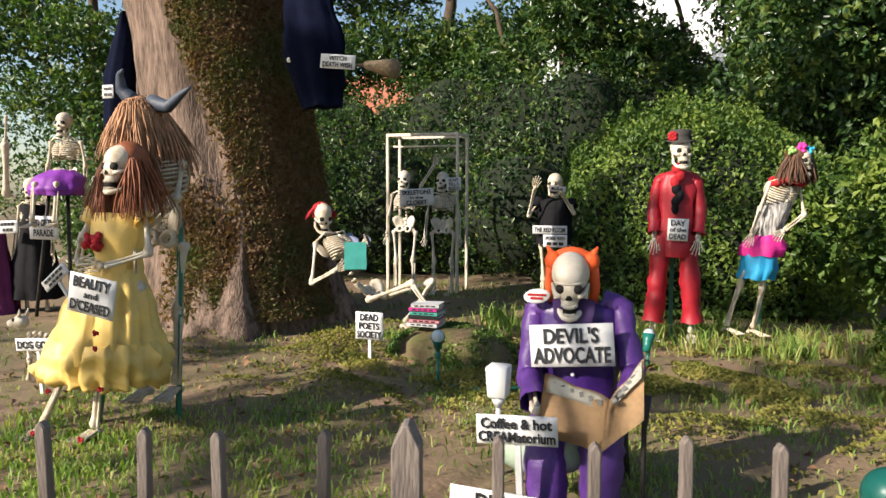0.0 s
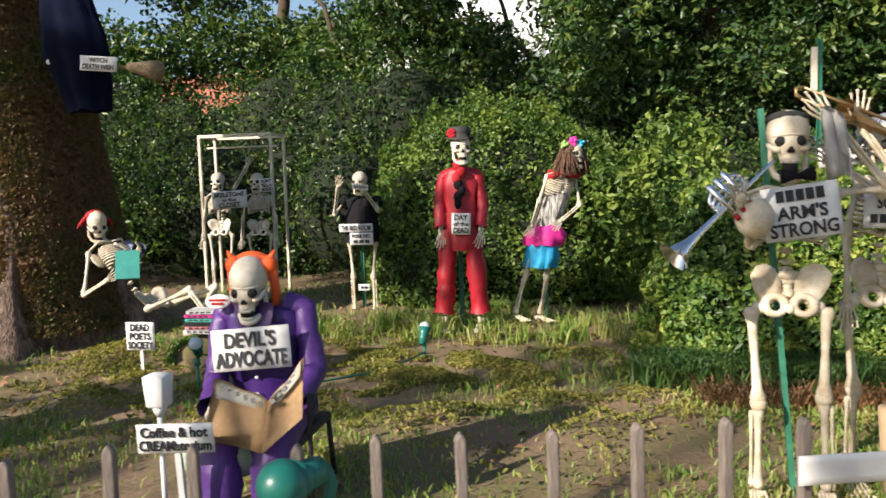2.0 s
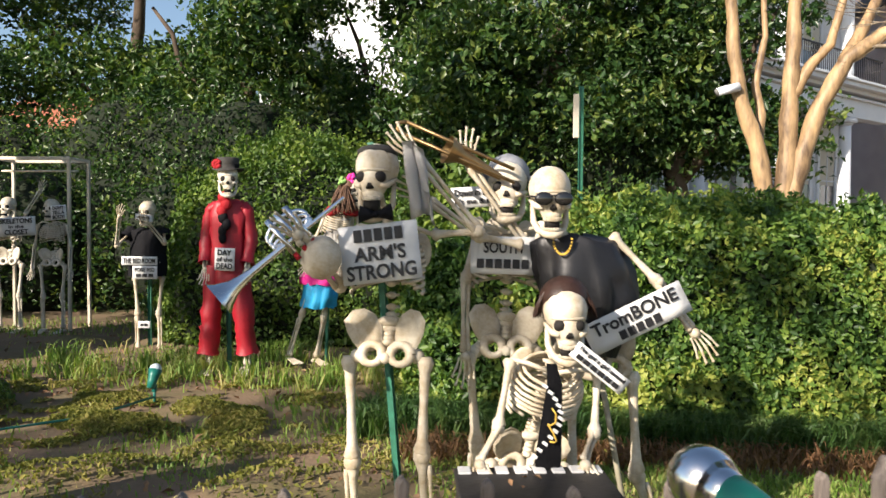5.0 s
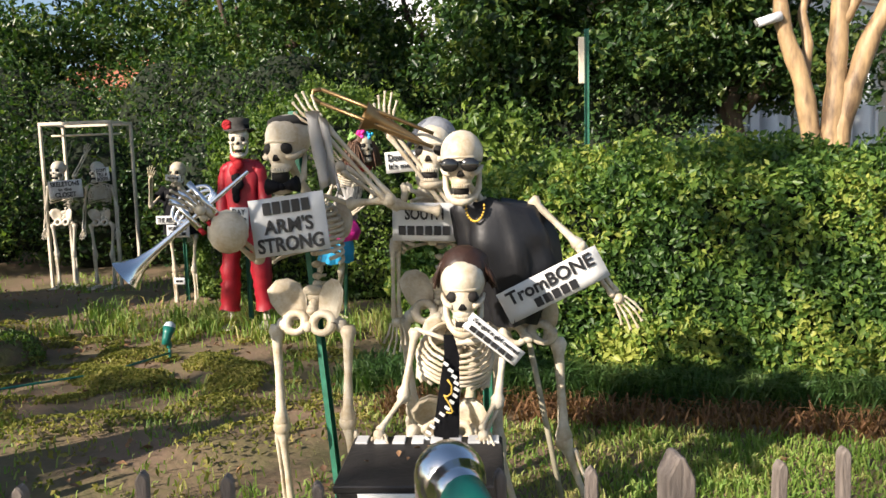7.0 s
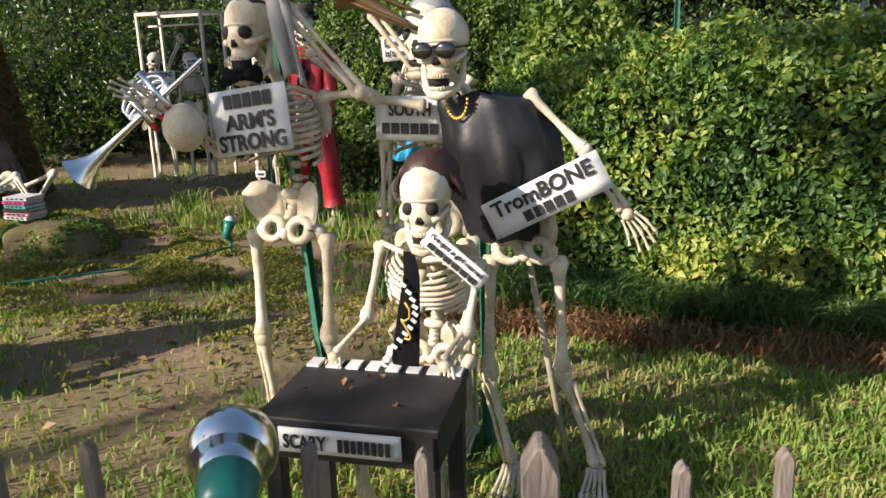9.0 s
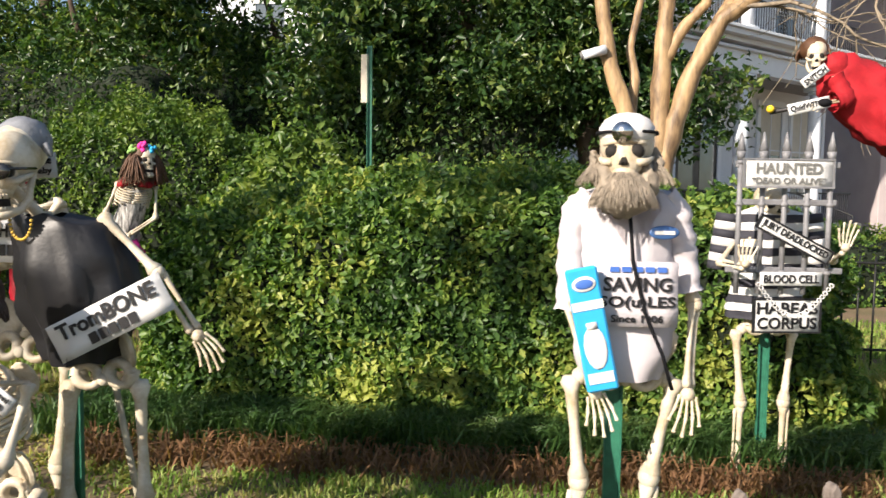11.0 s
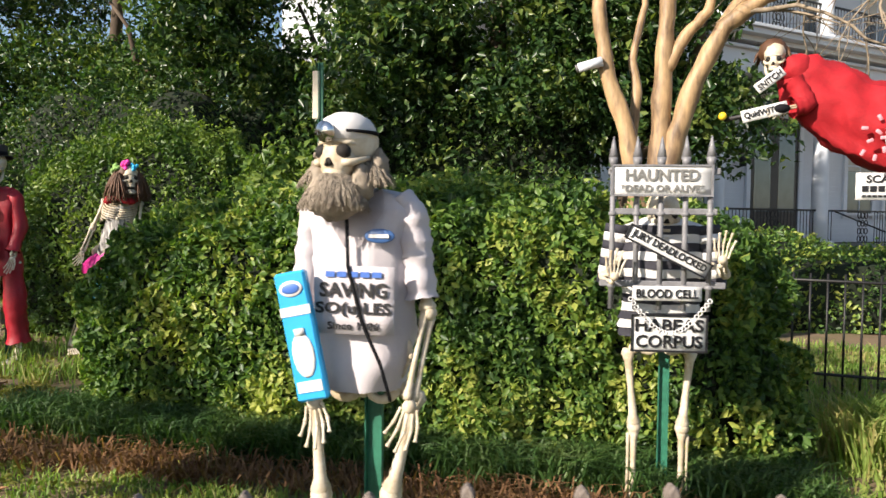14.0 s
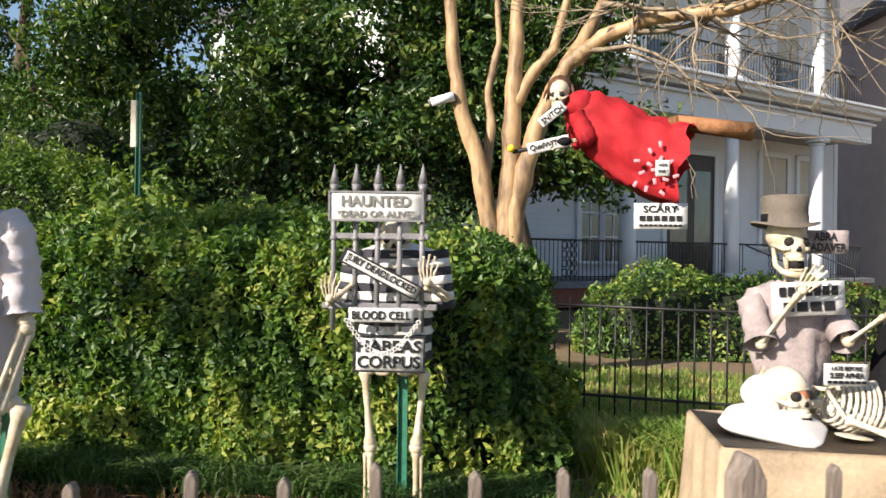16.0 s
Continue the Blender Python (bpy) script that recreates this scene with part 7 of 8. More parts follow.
def piano():
    t = new("box_piano")
    t.matrix_basis = pose(3.60, 2.30, 0, 0, 0, 6)
    tagged(t, "black painted wooden box piano on legs", "piano")
    bm = bmesh.new(); box(bm, (0, -0.02, 0.462), (0.47, 0.36, 0.022), Matrix.Rotation(radians(1), 4, "X"), bevel=0.004)
    part("top", bm, BLACKPAINT, t, smooth=False)
    bm = bmesh.new(); box(bm, (0, -0.185, 0.405), (0.44, 0.022, 0.09), bevel=0.003)
    part("front", bm, BLACKPAINT, t, smooth=False)
    for s in (-1, 1):
        bm = bmesh.new(); box(bm, (s * 0.22, -0.02, 0.405), (0.02, 0.32, 0.09), bevel=0.003)
        part("side", bm, BLACKPAINT, t, smooth=False)
        for y in (-0.17, 0.13):
            bm = bmesh.new(); box(bm, (s * 0.20, y, 0.175), (0.045, 0.045, 0.37), bevel=0.003)
            part("leg", bm, BLACKPAINT, t, smooth=False)
    for i in range(8):
        bm = bmesh.new(); box(bm, (-0.205 + i * 0.0586, 0.125, 0.478), (0.038, 0.055, 0.008), Matrix.Rotation(radians(1), 4, "X"), bevel=0.001)
        part("key", bm, WHITE, t, smooth=False)


piano()
ps = sign((3.615, 2.080, 0.425), 0.31, 0.064, [("SCARY", 0.6, 0.36)], "white sign lettered black on the piano front", turn=6)
for o in ps.children:
    if o.name.startswith("lettering"):
        o.location.x = -0.085
bm = bmesh.new()
for i in range(8):
    box(bm, (0.005 + 0.017 * i, 0, 0), (0.012, 0.0016, 0.034))
o = tagged(link("sign_lettering", bm, INK, smooth=False), "black painted bars on the piano sign", "lettering")
o.matrix_basis = pose(3.617, 2.0715, 0.425, 0, 0, 6)
bm = bmesh.new()
rod(bm, (3.55, 2.85, 0), (3.55, 2.85, 0.34), 0.08, 0.10, 14)
tagged(link("stump", bm, mat("tan_stump", (0.38, 0.28, 0.17), 0.9)), "small tan stump used as a seat", "stump")
q = np.random.default_rng(5)
Pq = np.stack([q.uniform(3.42, 3.78, 7), q.uniform(2.2, 2.36, 7), np.full(7, 0.478)], 1)
tagged(leaves("fallen_leaf", Pq, np.tile([[0, 0, 1.0]], (7, 1)), 0.03, LEAF_LITTER, 9, flat=4), "few dry leaves lying on the piano", "leaves", kind="stuff")

# nesting post behind the hedge
stake((4.19, 5.95, -0.1), (4.19, 5.95, 2.33), "tall dark green post with a white box")
bm = bmesh.new(); box(bm, (4.155, 5.945, 2.10), (0.05, 0.03, 0.34), bevel=0.004)
tagged(link("post_sign", bm, FRAMEW, smooth=False), "narrow pale board fixed on the green post", "board")

# ---- white-coated figure ----
earlier = set(bpy.data.objects)
P = stand(5.47, 2.80, -0.06, 1.54, -6)
P.update(head=V3(5.44, 2.70, 1.40), shL=V3(5.325, 2.79, 1.23), shR=V3(5.605, 2.79, 1.23), elL=V3(5.29, 2.74, 0.98), wrL=V3(5.36, 2.66, 0.74), elR=V3(5.66, 2.76, 0.97), wrR=V3(5.63, 2.68, 0.74), hipL=V3(5.34, 2.8, 0.74), hipR=V3(5.59, 2.8, 0.74), knL=V3(5.34, 2.78, 0.42), knR=V3(5.55, 2.78, 0.44), anL=V3(5.34, 2.8, 0.0), anR=V3(5.50, 2.8, 0.0))
skeleton(P, "bearded skeleton figure in a white doctor's coat", ribs=False, tilt=2, hf=V3(-0.25, -1, 0))
def coat():
    t = thing("white_coat", (5.46, 2.79, 0.75), "white short-sleeved doctor's coat", "coat")
    o = Vector((5.46, 2.79, 0.75))
    bm = bmesh.new()
    loft(bm, [(0, 0, 0.565, 0.055, 0.05), (0, 0, 0.550, 0.130, 0.070), (0, 0, 0.50, 0.163, 0.090), (0, 0, 0.36, 0.155, 0.102), (0, 0, 0.20, 0.146, 0.104), (0, 0, 0.08, 0.142, 0.106), (0.0, 0, 0.0, 0.118, 0.098)], 44, 5, 0.045, seed=32)
    part("body", bm, LABCOAT, t)
    for pts, r in (([(-0.105, 0, 0.535), (-0.148, 0, 0.49), (-0.158, -0.01, 0.35), (-0.160, -0.02, 0.20)], 0.042), ([(0.105, 0, 0.535), (0.145, 0, 0.49), (0.162, -0.005, 0.38), (0.178, -0.015, 0.26)], 0.045)):
        bm = bmesh.new()
        sleeve(bm, pts, r, seed=int(r * 1000))
        for v in bm.verts:
            v.co.y *= 1.25
        part("sleeve", bm, LABCOAT, t)
    for sg in (-1, 1):
        bm = bmesh.new()
        a = [(sg * 0.012, -0.085, 0.53), (sg * 0.075, -0.062, 0.565), (sg * 0.085, -0.088, 0.50), (sg * 0.020, -0.112, 0.40)]
        bm.faces.new([bm.verts.new(p) for p in a])
        bmesh.ops.solidify(bm, geom=bm.faces[:], thickness=0.005)
        part("lapel", bm, LABCOAT, t, smooth=False)


coat()
hc = P["head"]
bm = bmesh.new()
for c, sz in (((-0.015, -0.058, -0.118), (0.080, 0.042, 0.056)), ((-0.058, -0.030, -0.075), (0.030, 0.040, 0.050)), ((0.052, -0.035, -0.075), (0.030, 0.040, 0.050)), ((-0.084, 0.015, -0.035), (0.018, 0.04, 0.050)), ((0.086, 0.02, -0.035), (0.020, 0.04, 0.055)), ((0.0, 0.06, -0.04), (0.080, 0.05, 0.085))):
    ball(bm, hc + Vector(c), sz, u=18, v=12)
for v in bm.verts:
    v.co += noise.noise_vector(v.co * 38) * 0.014 + noise.noise_vector(v.co * 95) * 0.007
strands(bm, hc + V3(-0.015, -0.055, -0.110), 0.070, 2000, 0.062, 0.0011, 33, spread=0.8)
for sg in (-1, 1):
    strands(bm, hc + V3(sg * 0.070, 0.0, -0.045), 0.034, 500, 0.065, 0.0011, 35 + sg, spread=1.2)
tagged(link("beard_and_hair", bm, HAIRGREY), "bushy grey-brown beard and side hair", "beard")
bm = bmesh.new()
ball(bm, P["head"] + V3(0, 0.004, 0.066), (0.079, 0.096, 0.056), u=20)
rod(bm, P["head"] + V3(0, 0.0, 0.058), P["head"] + V3(0, 0.0, 0.066), 0.088, 0.088, 24, 1)
tagged(link("surgeon_cap", bm, [PILLOW, BLACKCLOTH]), "white cap with dark headband", "cap")
bm = bmesh.new()
rod(bm, P["head"] + V3(-0.026, -0.086, 0.060), P["head"] + V3(-0.029, -0.096, 0.058), 0.026, 0.029, 24)
tagged(link("head_mirror", bm, CHROME), "round silver head mirror", "mirror")
sign((5.475, 2.66, 1.01), 0.225, 0.185, [(5, 0.10, 0.7, BLUEINK), ("SAVING", 0.22, 0.85), ("SO(u)LES", 0.22, 0.95), ("Since 1906", 0.12, 0.65)], "white sign with black and blue lettering", board=LABCOAT)
bm = bmesh.new()
ball(bm, (5.545, 2.665, 1.185), (0.043, 0.006, 0.020), u=20)
b_ = tagged(link("oval_badge", bm, mat("badge_blue", (0.05, 0.12, 0.30), 0.4)), "oval dark blue badge on the coat", "badge")
bm = bmesh.new(); box(bm, (5.545, 2.657, 1.185), (0.055, 0.002, 0.010)); part("print", bm, WHITE, b_, smooth=False)
def pack():
    t = new("packaging")
    t.matrix_basis = pose(5.345, 2.62, 0.915, 0, -12, 0)
    tagged(t, "tall blue and white product pack on the coat", "packaging")
    bm = bmesh.new(); box(bm, (0, 0, 0), (0.088, 0.03, 0.35), bevel=0.006); part("box", bm, BLUEPACK, t, smooth=False)
    bm = bmesh.new(); box(bm, (0, -0.0165, 0.07), (0.086, 0.002, 0.025)); part("band", bm, WHITE, t, smooth=False)
    bm = bmesh.new(); box(bm, (0, -0.0165, -0.135), (0.07, 0.002, 0.03)); part("band", bm, WHITE, t, smooth=False)
    bm = bmesh.new(); ball(bm, (0, -0.017, -0.05), (0.032, 0.004, 0.062), u=18); box(bm, (0, -0.017, 0.012), (0.028, 0.006, 0.02)); part("bottle_picture", bm, WHITE, t)
    bm = bmesh.new(); ball(bm, (0, -0.017, 0.13), (0.034, 0.004, 0.022), u=18); part("emblem", bm, WHITE, t)
    bm = bmesh.new(); ball(bm, (0, -0.020, 0.13), (0.026, 0.003, 0.014), u=18); part("emblem_centre", bm, BLUEINK, t)


pack()
bm = bmesh.new()
tube(bm, [(5.45, 2.67, 1.24), (5.46, 2.655, 1.1), (5.50, 2.655, 0.95), (5.55, 2.66, 0.84), (5.58, 2.66, 0.74)], 0.0055, 6)
tagged(link("tube", bm, BLACKCLOTH), "thin black stethoscope tube", "tube")
stake((5.46, 2.92, -0.15), (5.46, 2.92, 0.9), w=0.05)

settle(earlier, (0.0, 0.14, 0.0))

# ---- prisoner with iron gate ----
P = stand(6.42, 4.42, -0.13, 1.50, 6)
P.update(elL=V3(6.16, 4.3, 0.98), wrL=V3(6.20, 4.08, 0.98), elR=V3(6.68, 4.3, 1.0), wrR=V3(6.63, 4.08, 1.06))
skeleton(P, "skeleton prisoner behind a small iron gate", ribs=False, dirs={"L": (0.0, -0.2, 0.9), "R": (0.0, -0.2, 0.9)})
def shirt():
    t = thing("striped_shirt", (6.42, 4.42, 0.6), "black and white striped prisoner shirt", "shirt")
    prof = [(1.25, 0.06), (1.22, 0.17), (1.05, 0.19), (0.85, 0.17), (0.70, 0.18)]
    n = 14
    for i in range(n):
        z0, z1 = 1.25 - 0.55 * i / n, 1.25 - 0.55 * (i + 1) / n
        def rr(z):
            return float(np.interp(z, [p[0] for p in prof[::-1]], [p[1] for p in prof[::-1]]))
        bm = bmesh.new()
        loft(bm, [(0, 0, z0 - 0.6, rr(z0), rr(z0) * 0.62), (0, 0, z1 - 0.6, rr(z1), rr(z1) * 0.62)], 28, 6, 0.04, seed=36)
        for sg in (-1, 1):
            if 0.95 < z0 < 1.23:
                rod(bm, (sg * (0.19 + (1.23 - z0) * 0.14), 0, z0 - 0.6), (sg * (0.19 + (1.23 - z1) * 0.14), 0, z1 - 0.6), 0.06, seg=12)
        part("stripe", bm, STRIPE if i % 2 else PILLOW, t)


shirt()
def gate():
    t = thing("iron_gate", (6.39, 4.16, 0.9), "small grey iron gate with spear tips", "gate")
    for i in range(5):
        x = -0.20 + i * 0.10
        bm = bmesh.new()
        rod(bm, (x, 0, -0.05), (x, 0, 0.55), 0.012, seg=10)
        for z in (0.05, 0.36, 0.55):
            ball(bm, (x, 0, z), (0.019, 0.019, 0.014))
        rod(bm, (x, 0, 0.56), (x, 0, 0.60), 0.014, 0.021, 10)
        rod(bm, (x, 0, 0.60), (x, 0, 0.69), 0.021, 0.002, 10)
        part("spear", bm, GREYMETAL, t)
    for z, w in ((0.06, 0.52), (0.37, 0.44), (0.54, 0.46)):
        bm = bmesh.new(); box(bm, (0.01, 0.004, z), (w, 0.02, 0.028), bevel=0.004)
        part("crossbar", bm, GREYMETAL, t, smooth=False)


gate()
sign((6.39, 4.12, 1.40), 0.41, 0.125, [("HAUNTED", 0.40, 0.74), ("*DEAD OR ALIVE*", 0.24, 0.84)], "white metal plate with dark lettering", turn=6, rim=GREYMETAL, ink=GREYINK)
sign((6.42, 4.10, 1.105), 0.37, 0.06, [("JURY DEADLOCKED", 0.7, 0.92)], "narrow slanted white sign", turn=6, roll=-27, rim=INK)
sign((6.42, 4.12, 0.925), 0.285, 0.062, [("BLOOD CELL", 0.62, 0.9)], "narrow white sign with black letters", turn=6)
sign((6.44, 4.2, 0.745), 0.315, 0.155, [("HABEAS", 0.36, 0.92), ("CORPUS", 0.36, 0.90)], "white sign lettered black below the shirt", turn=6, rim=INK)
bm = bmesh.new()
for i in range(26):
    a = i / 25
    q_ = V3(6.27 + 0.32 * a, 4.10, 0.90 - 0.14 * math.sin(math.pi * a))
    tube(bm, [q_ + V3(0.009 * math.cos(w), 0.006 * math.sin(w) * (i % 2), 0.009 * math.sin(w)) for w in np.linspace(0, 6.28, 7)], 0.003, 4, cap=False)
tagged(link("chain", bm, PILLOW), "white plastic chain hanging in a loop", "chain")
stake((6.45, 4.5, -0.2), (6.45, 4.5, 0.9), w=0.045)

# ---- flying red-robed figure in the tree ----
P = stand(7.4, 5.9, 1.0, 1.3)
P.update(head=V3(7.20, 5.84, 2.24), neck=V3(7.27, 5.9, 2.18), chest=V3(7.4, 5.9, 2.1), waist=V3(7.6, 5.9, 2.0), pelvis=V3(7.7, 5.9, 1.95), shL=V3(7.30, 5.8, 2.10), shR=V3(7.35, 6.0, 2.18), elL=V3(7.38, 5.78, 1.95), wrL=V3(7.25, 5.76, 1.92), elR=V3(7.4, 5.95, 2.0), wrR=V3(7.28, 5.85, 1.93))
P["f"] = V3(-0.3, -0.9, 0)
skeleton(P, "flying skeleton figure in a red robe", ribs=False, pelvis=False, legs=False, tilt=-15)
wig("wig", P["head"] + V3(-0.01, 0.01, 0.03), 0.088, 70, 0.08, HAIRBROWN, "short dark wig on the flying figure", 38, V3(-0.3, -0.9, 0), 0.01)
def robe():
    bm = bmesh.new()
    A = [V3(7.27, 5.9, 2.20), V3(7.36, 5.9, 2.14), V3(7.52, 5.9, 2.02), V3(7.70, 5.9, 1.90), V3(7.86, 5.88, 1.83), V3(7.99, 5.86, 1.80)]
    Rr = [0.08, 0.19, 0.23, 0.26, 0.28, 0.30]
    seg = 40
    rows = []
    A = [p.lerp(q_, t / 4) for p, q_ in zip(A, A[1:]) for t in range(4)] + [A[-1]]
    Rr = [p + (q_ - p) * t / 4 for p, q_ in zip(Rr, Rr[1:]) for t in range(4)] + [Rr[-1]]
    last = len(A) - 1
    for i, (c, r) in enumerate(zip(A, Rr)):
        d = (A[min(i + 1, last)] - A[max(i - 1, 0)]).normalized()
        upv = (V3(0, 0, 1) - d * d.z).normalized()
        sd = d.cross(upv)
        rows.append([bm.verts.new(c + (upv * math.cos(2 * math.pi * k / seg) * (1.0 if math.cos(2 * math.pi * k / seg) < 0 else 0.85) + sd * math.sin(2 * math.pi * k / seg) * 0.62) * r * (1 + 0.10 * i / last * math.sin(k * 1.1 + i * 0.15)) + d * 0.03 * math.sin(k * 0.9) * (i == last)) for k in range(seg)])
    for a, b in zip(rows, rows[1:]):
        for k in range(seg):
            bm.faces.new((a[k], a[(k + 1) % seg], b[(k + 1) % seg], b[k]))
    for v in bm.verts:
        v.co += noise.noise_vector((v.co.x * 9, v.co.y * 14, v.co.z * 14)) * 0.035 * min(1.0, max(0.0, (v.co.x - 7.25) * 4))
    t = tagged(link("red_robe", bm, REDCLOTH), "billowing bright red robe on the flying figure", "robe")
    bm = bmesh.new()
    sleeve(bm, [P["shL"], P["elL"], P["wrL"].lerp(P["elL"], 0.3)], 0.06)
    part("sleeve", bm, REDCLOTH, t)
    bm = bmesh.new()
    ball(bm, (7.33, 5.86, 2.18), (0.10, 0.09, 0.09), u=18, v=12)
    for v in bm.verts:
        v.co += noise.noise_vector(v.co * 20) * 0.02
    part("hood", bm, REDCLOTH, t)
    bm = bmesh.new()
    ball(bm, P["wrL"] + V3(-0.02, -0.01, 0.0), (0.05, 0.035, 0.03))
    part("glove", bm, BLACKCLOTH, t, "black glove gripping the broom")


robe()
for i in range(14):
    a = i * 2.4
    c = (7.78 + 0.05 * math.sqrt(i) * math.cos(a) * 0.75, 5.68, 1.73 + 0.05 * math.sqrt(i) * math.sin(a))
    bm = bmesh.new(); box(bm, c, (0.04, 0.01, 0.022), Matrix.Rotation(i * 0.7, 4, "Y"), bevel=0.004)
    tagged(link("paper_heart", bm, PINK), "small pink paper cut-out on the robe", "paper", "paper cut-outs")
sign((7.83, 5.67, 1.74), 0.085, 0.10, [("HOG", 0.2, 0.6), ("WART", 0.2, 0.7)], "tiny grey sign on the red robe")
sign((7.84, 5.80, 1.45), 0.33, 0.165, [("SCARY", 0.28, 0.66), (6, 0.26, 0.8), (9, 0.10, 0.8)], "pale sign lettered dark below the robe")
sign((7.13, 5.74, 1.90), 0.27, 0.075, [("QuidWITCH", 0.6, 0.9)], "narrow white sign on the broomstick", roll=13)
sign((7.15, 5.72, 2.09), 0.19, 0.065, [("SNITCH", 0.6, 0.85)], "narrow white sign by the skull", roll=38)
bm = bmesh.new()
rod(bm, (6.9, 5.78, 1.86), (7.75, 5.9, 2.03), 0.014)
rod(bm, (7.95, 5.9, 2.06), (8.42, 5.92, 2.0), 0.05, 0.06, 10, 1)
rod(bm, (7.75, 5.9, 2.03), (7.95, 5.9, 2.06), 0.02, 0.05, 10, 1)
tagged(link("broomstick", bm, [BLACKPAINT, mat("brown_bristles", (0.30, 0.14, 0.06), 0.8, 0.4, 20, 0.5)]), "dark broomstick with brown bristles", "broom")
bm = bmesh.new(); ball(bm, (6.89, 5.76, 1.88), 0.026)
tagged(link("yellow_ball", bm, mat("yellow_ball", (0.8, 0.55, 0.03), 0.4)), "small yellow ball on the broom tip", "ball")

# ---- top-hatted figure and the bedded one ----
P = stand(8.17, 4.35, -0.22, 1.52, 10)
P.update(head=V3(8.14, 4.27, 1.26), elL=V3(8.02, 4.2, 0.84), wrL=V3(8.14, 4.1, 1.06), elR=V3(8.36, 4.2, 0.86), wrR=V3(8.46, 4.1, 0.98))
skeleton(P, "skeleton figure with a top hat and ragged shirt", ribs=False, hf=V3(0.25, -1, 0), jaw=0.03, dirs={"R": (0.8, -0.2, 0.15)})
def ex(bm):
    sleeve(bm, [P["shL"], P["elL"]], 0.06, seed=7); sleeve(bm, [P["shR"], P["elR"]], 0.06, seed=8)
cloth("ragged_shirt", [(8.17, 4.35, 1.10, 0.06, 0.05), (8.17, 4.35, 1.06, 0.17, 0.09), (8.17, 4.35, 0.90, 0.18, 0.12), (8.18, 4.35, 0.72, 0.14, 0.11), (8.18, 4.35, 0.58, 0.10, 0.09)], GREYCLOTH, "ragged grey gauze shirt", "shirt", 11, 0.12, 40, ex)
hat((8.13, 4.28, 1.335), 0.09, 0.13, 0.135, "tall grey-brown felt top hat", material=mat("taupe_felt", (0.13, 0.11, 0.09), 0.9, 0.3, 12, 0.2))
sign((8.19, 4.16, 1.035), 0.30, 0.14, [(7, 0.34, 0.8), (4, 0.34, 0.7)], "white sign with black bars on the ragged shirt", turn=8, roll=3)
sign((8.30, 4.3, 1.27), 0.19, 0.10, [("ABRA", 0.36, 0.5), ("CADAVER", 0.36, 0.9)], "pale sign lettered black beside the hat", board=GREYCLOTH)
def bed():
    t = thing("draped_table", (8.15, 3.45, 0), "low table draped with a beige cloth", "table")
    bm = bmesh.new()
    rows = []
    for j, (z, g) in enumerate(((0.645, 0.0), (0.63, 0.012), (0.45, 0.02), (0.2, 0.035), (-0.1, 0.05))):
        row = []
        for k in range(64):
            u = k / 64 * 4
            sd, v = int(u), u - int(u)
            w, d = 0.58 + g, 0.30 + g
            c = [(-w + 2 * w * v, -d), (w, -d + 2 * d * v), (w - 2 * w * v, d), (-w, d - 2 * d * v)][sd]
            f = 1 + (0.03 * j / 4) * math.sin(k * 1.3)
            row.append(bm.verts.new((c[0] * f, c[1] * f, z)))
        rows.append(row)
    for a, b in zip(rows, rows[1:]):
        for k in range(64):
            bm.faces.new((a[k], a[(k + 1) % 64], b[(k + 1) % 64], b[k]))
    bm.faces.new(rows[0])
    part("tablecloth", bm, BEIGE, t)


earlier = set(bpy.data.objects)
bed()
bm = bmesh.new()
g = ball(bm, (0, 0, 0), 1.0, u=24, v=14)
for v in bm.verts:
    x, y, z = v.co
    pw = lambda a: math.copysign(abs(a) ** 0.55, a)
    pinch = abs(pw(x) * pw(y)) ** 2
    v.co = (pw(x) * 0.17 * (1 + 0.10 * pinch), pw(y) * 0.13 * (1 + 0.12 * pinch), z * 0.050 * (1.15 - 0.75 * max(abs(x), abs(y))) + 0.006 * noise.noise((x * 4, y * 4, z)))
pl = tagged(link("pillow", bm, PILLOW), "plump white pillow on the draped table", "pillow")
pl.matrix_basis = pose(7.78, 3.36, 0.680, 8, 6, -24)
bm = bmesh.new()
ball(bm, (7.775, 3.44, 0.775), (0.080, 0.078, 0.068), u=24, v=16)
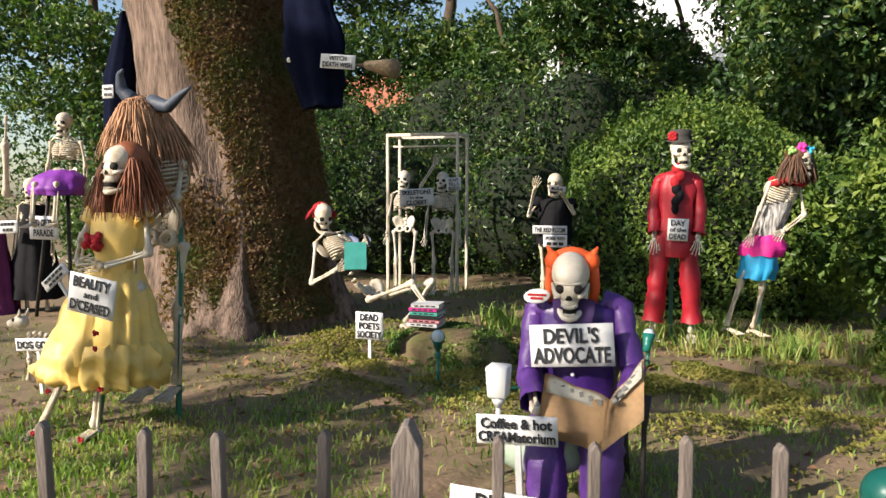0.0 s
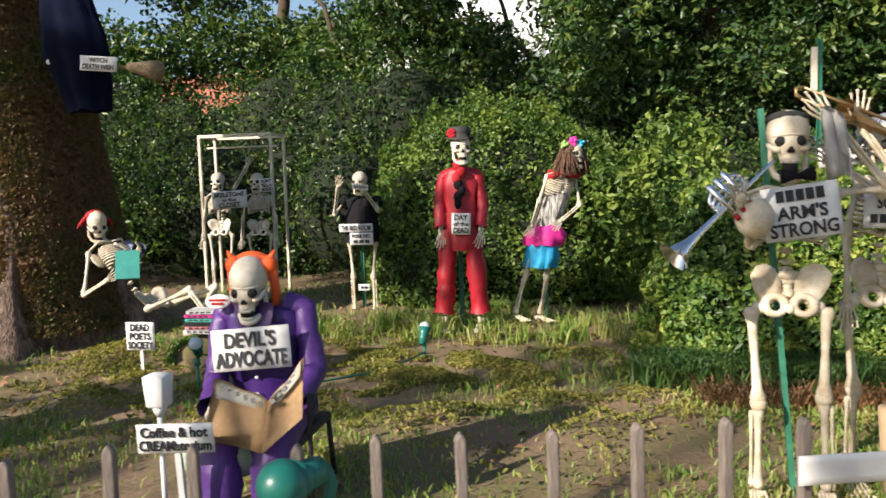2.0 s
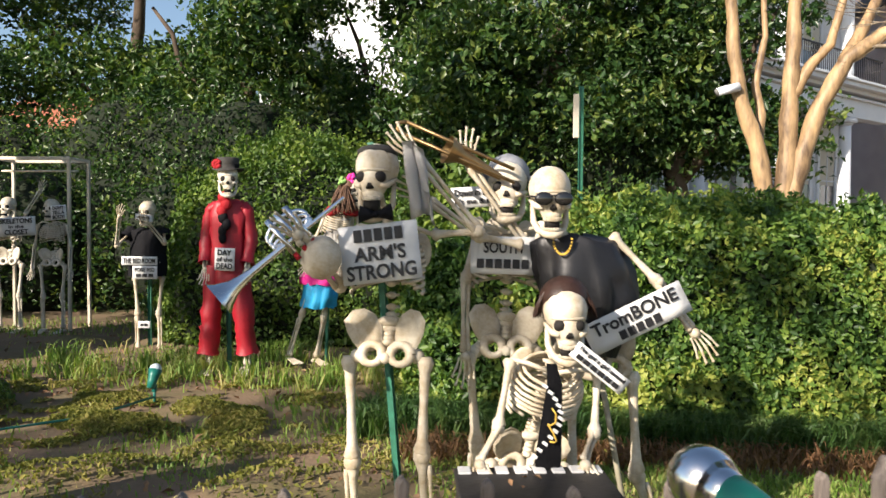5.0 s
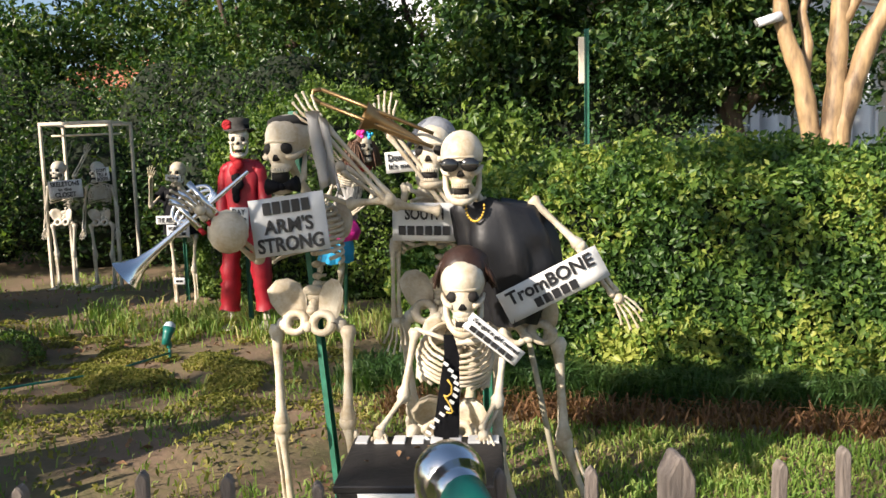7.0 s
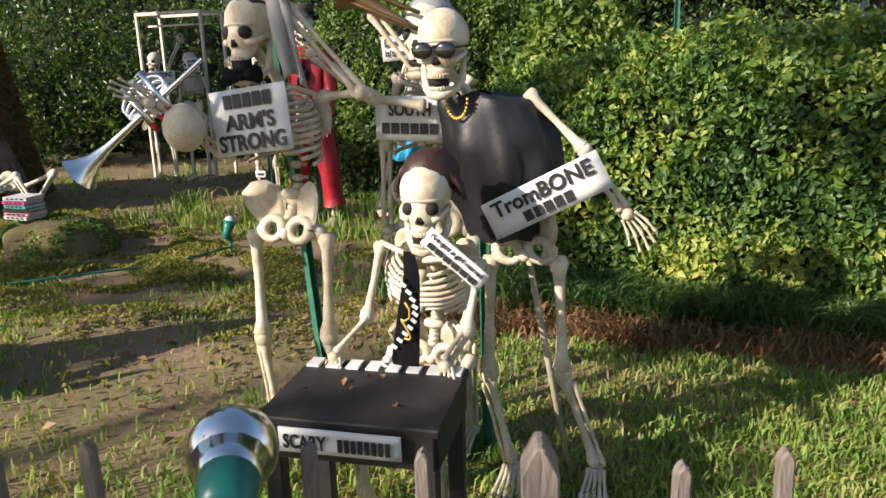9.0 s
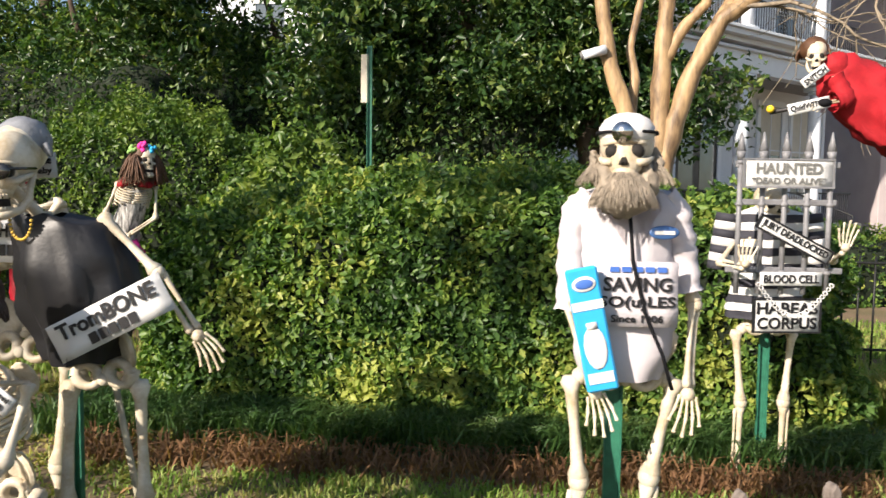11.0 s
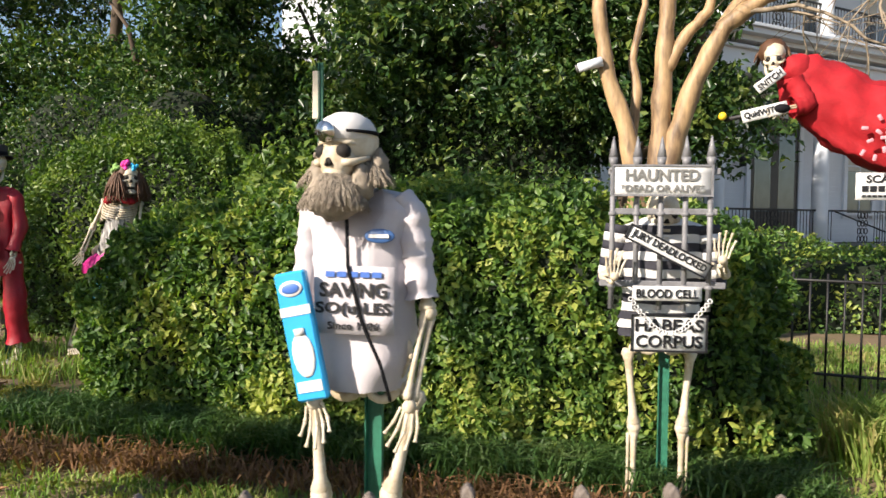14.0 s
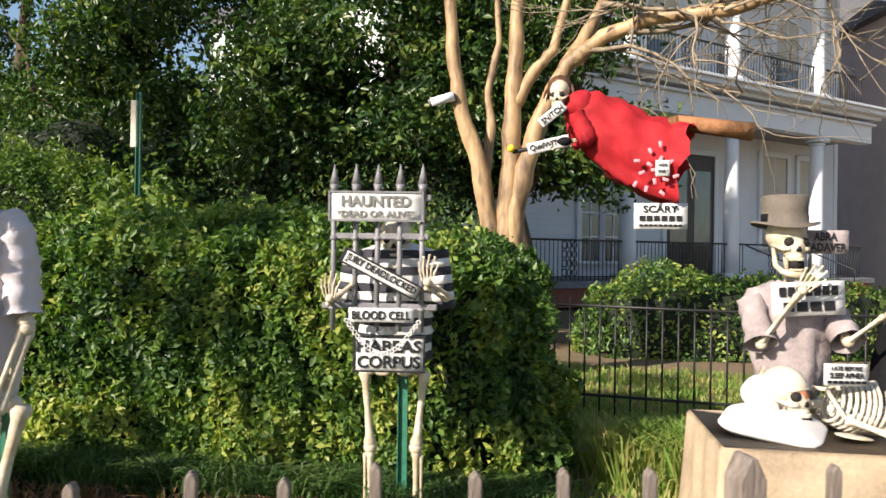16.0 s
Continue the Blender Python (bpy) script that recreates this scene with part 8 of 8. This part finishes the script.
for v in bm.verts:
    v.co += noise.noise_vector(v.co * 30) * 0.006
tagged(link("nightcap", bm, PILLOW), "round white nightcap on the pillow", "cap")
P = stand(8.1, 3.42, 0, 1.4)
P.update(head=V3(7.84, 3.40, 0.775), neck=V3(7.95, 3.42, 0.75), chest=V3(8.08, 3.42, 0.74), waist=V3(8.3, 3.42, 0.70), pelvis=V3(8.42, 3.42, 0.70), shL=V3(7.99, 3.27, 0.73), shR=V3(7.99, 3.57, 0.73), elL=V3(8.12, 3.2, 0.69), wrL=V3(8.3, 3.22, 0.69), elR=V3(8.2, 3.6, 0.70), wrR=V3(8.35, 3.5, 0.72), hipL=V3(8.45, 3.34, 0.70), hipR=V3(8.45, 3.5, 0.70))
P["f"] = V3(0.2, -0.4, 1).normalized()
skeleton(P, "skeleton figure lying in bed on the table", legs=False, hf=V3(0.55, -0.8, 0.1), mat_=BONE2)
bm = bmesh.new()
ball(bm, (7.86, 3.355, 0.775), (0.042, 0.03, 0.048))
tagged(link("mask", bm, mat("terracotta_mask", (0.45, 0.16, 0.08), 0.6, 0.3, 9)), "terracotta half mask over the face", "mask")
sign((8.0, 3.3, 0.875), 0.145, 0.075, [("I ATE BEFORE", 0.2, 0.7), ("SLEEP APNEA", 0.26, 0.8), (7, 0.16, 0.9)], "small rounded white sign above the bed", turn=5)
sign((8.16, 3.15, 0.72), 0.17, 0.20, [("24 HOUR", 0.13, 0.7), ("VIDEO", 0.18, 0.6), ("SECURITY", 0.18, 0.85), ("SYSTEM", 0.18, 0.7)], "dark security notice with white letters", turn=8, roll=2, ink=WHITE, board=BLACKPAINT, rim=ORANGEROOF)
cloth("hooded_cloak", [(8.50, 4.0, 1.02, 0.03, 0.03), (8.50, 4.0, 0.97, 0.10, 0.09), (8.50, 4.0, 0.80, 0.13, 0.12), (8.52, 4.0, 0.5, 0.20, 0.17), (8.52, 4.0, -0.1, 0.26, 0.22)], BLACKCLOTH, "black hooded cloak on a stand", "cloak", 8, 0.1, 44)
settle(earlier, (0.15, 0.36, -0.07))
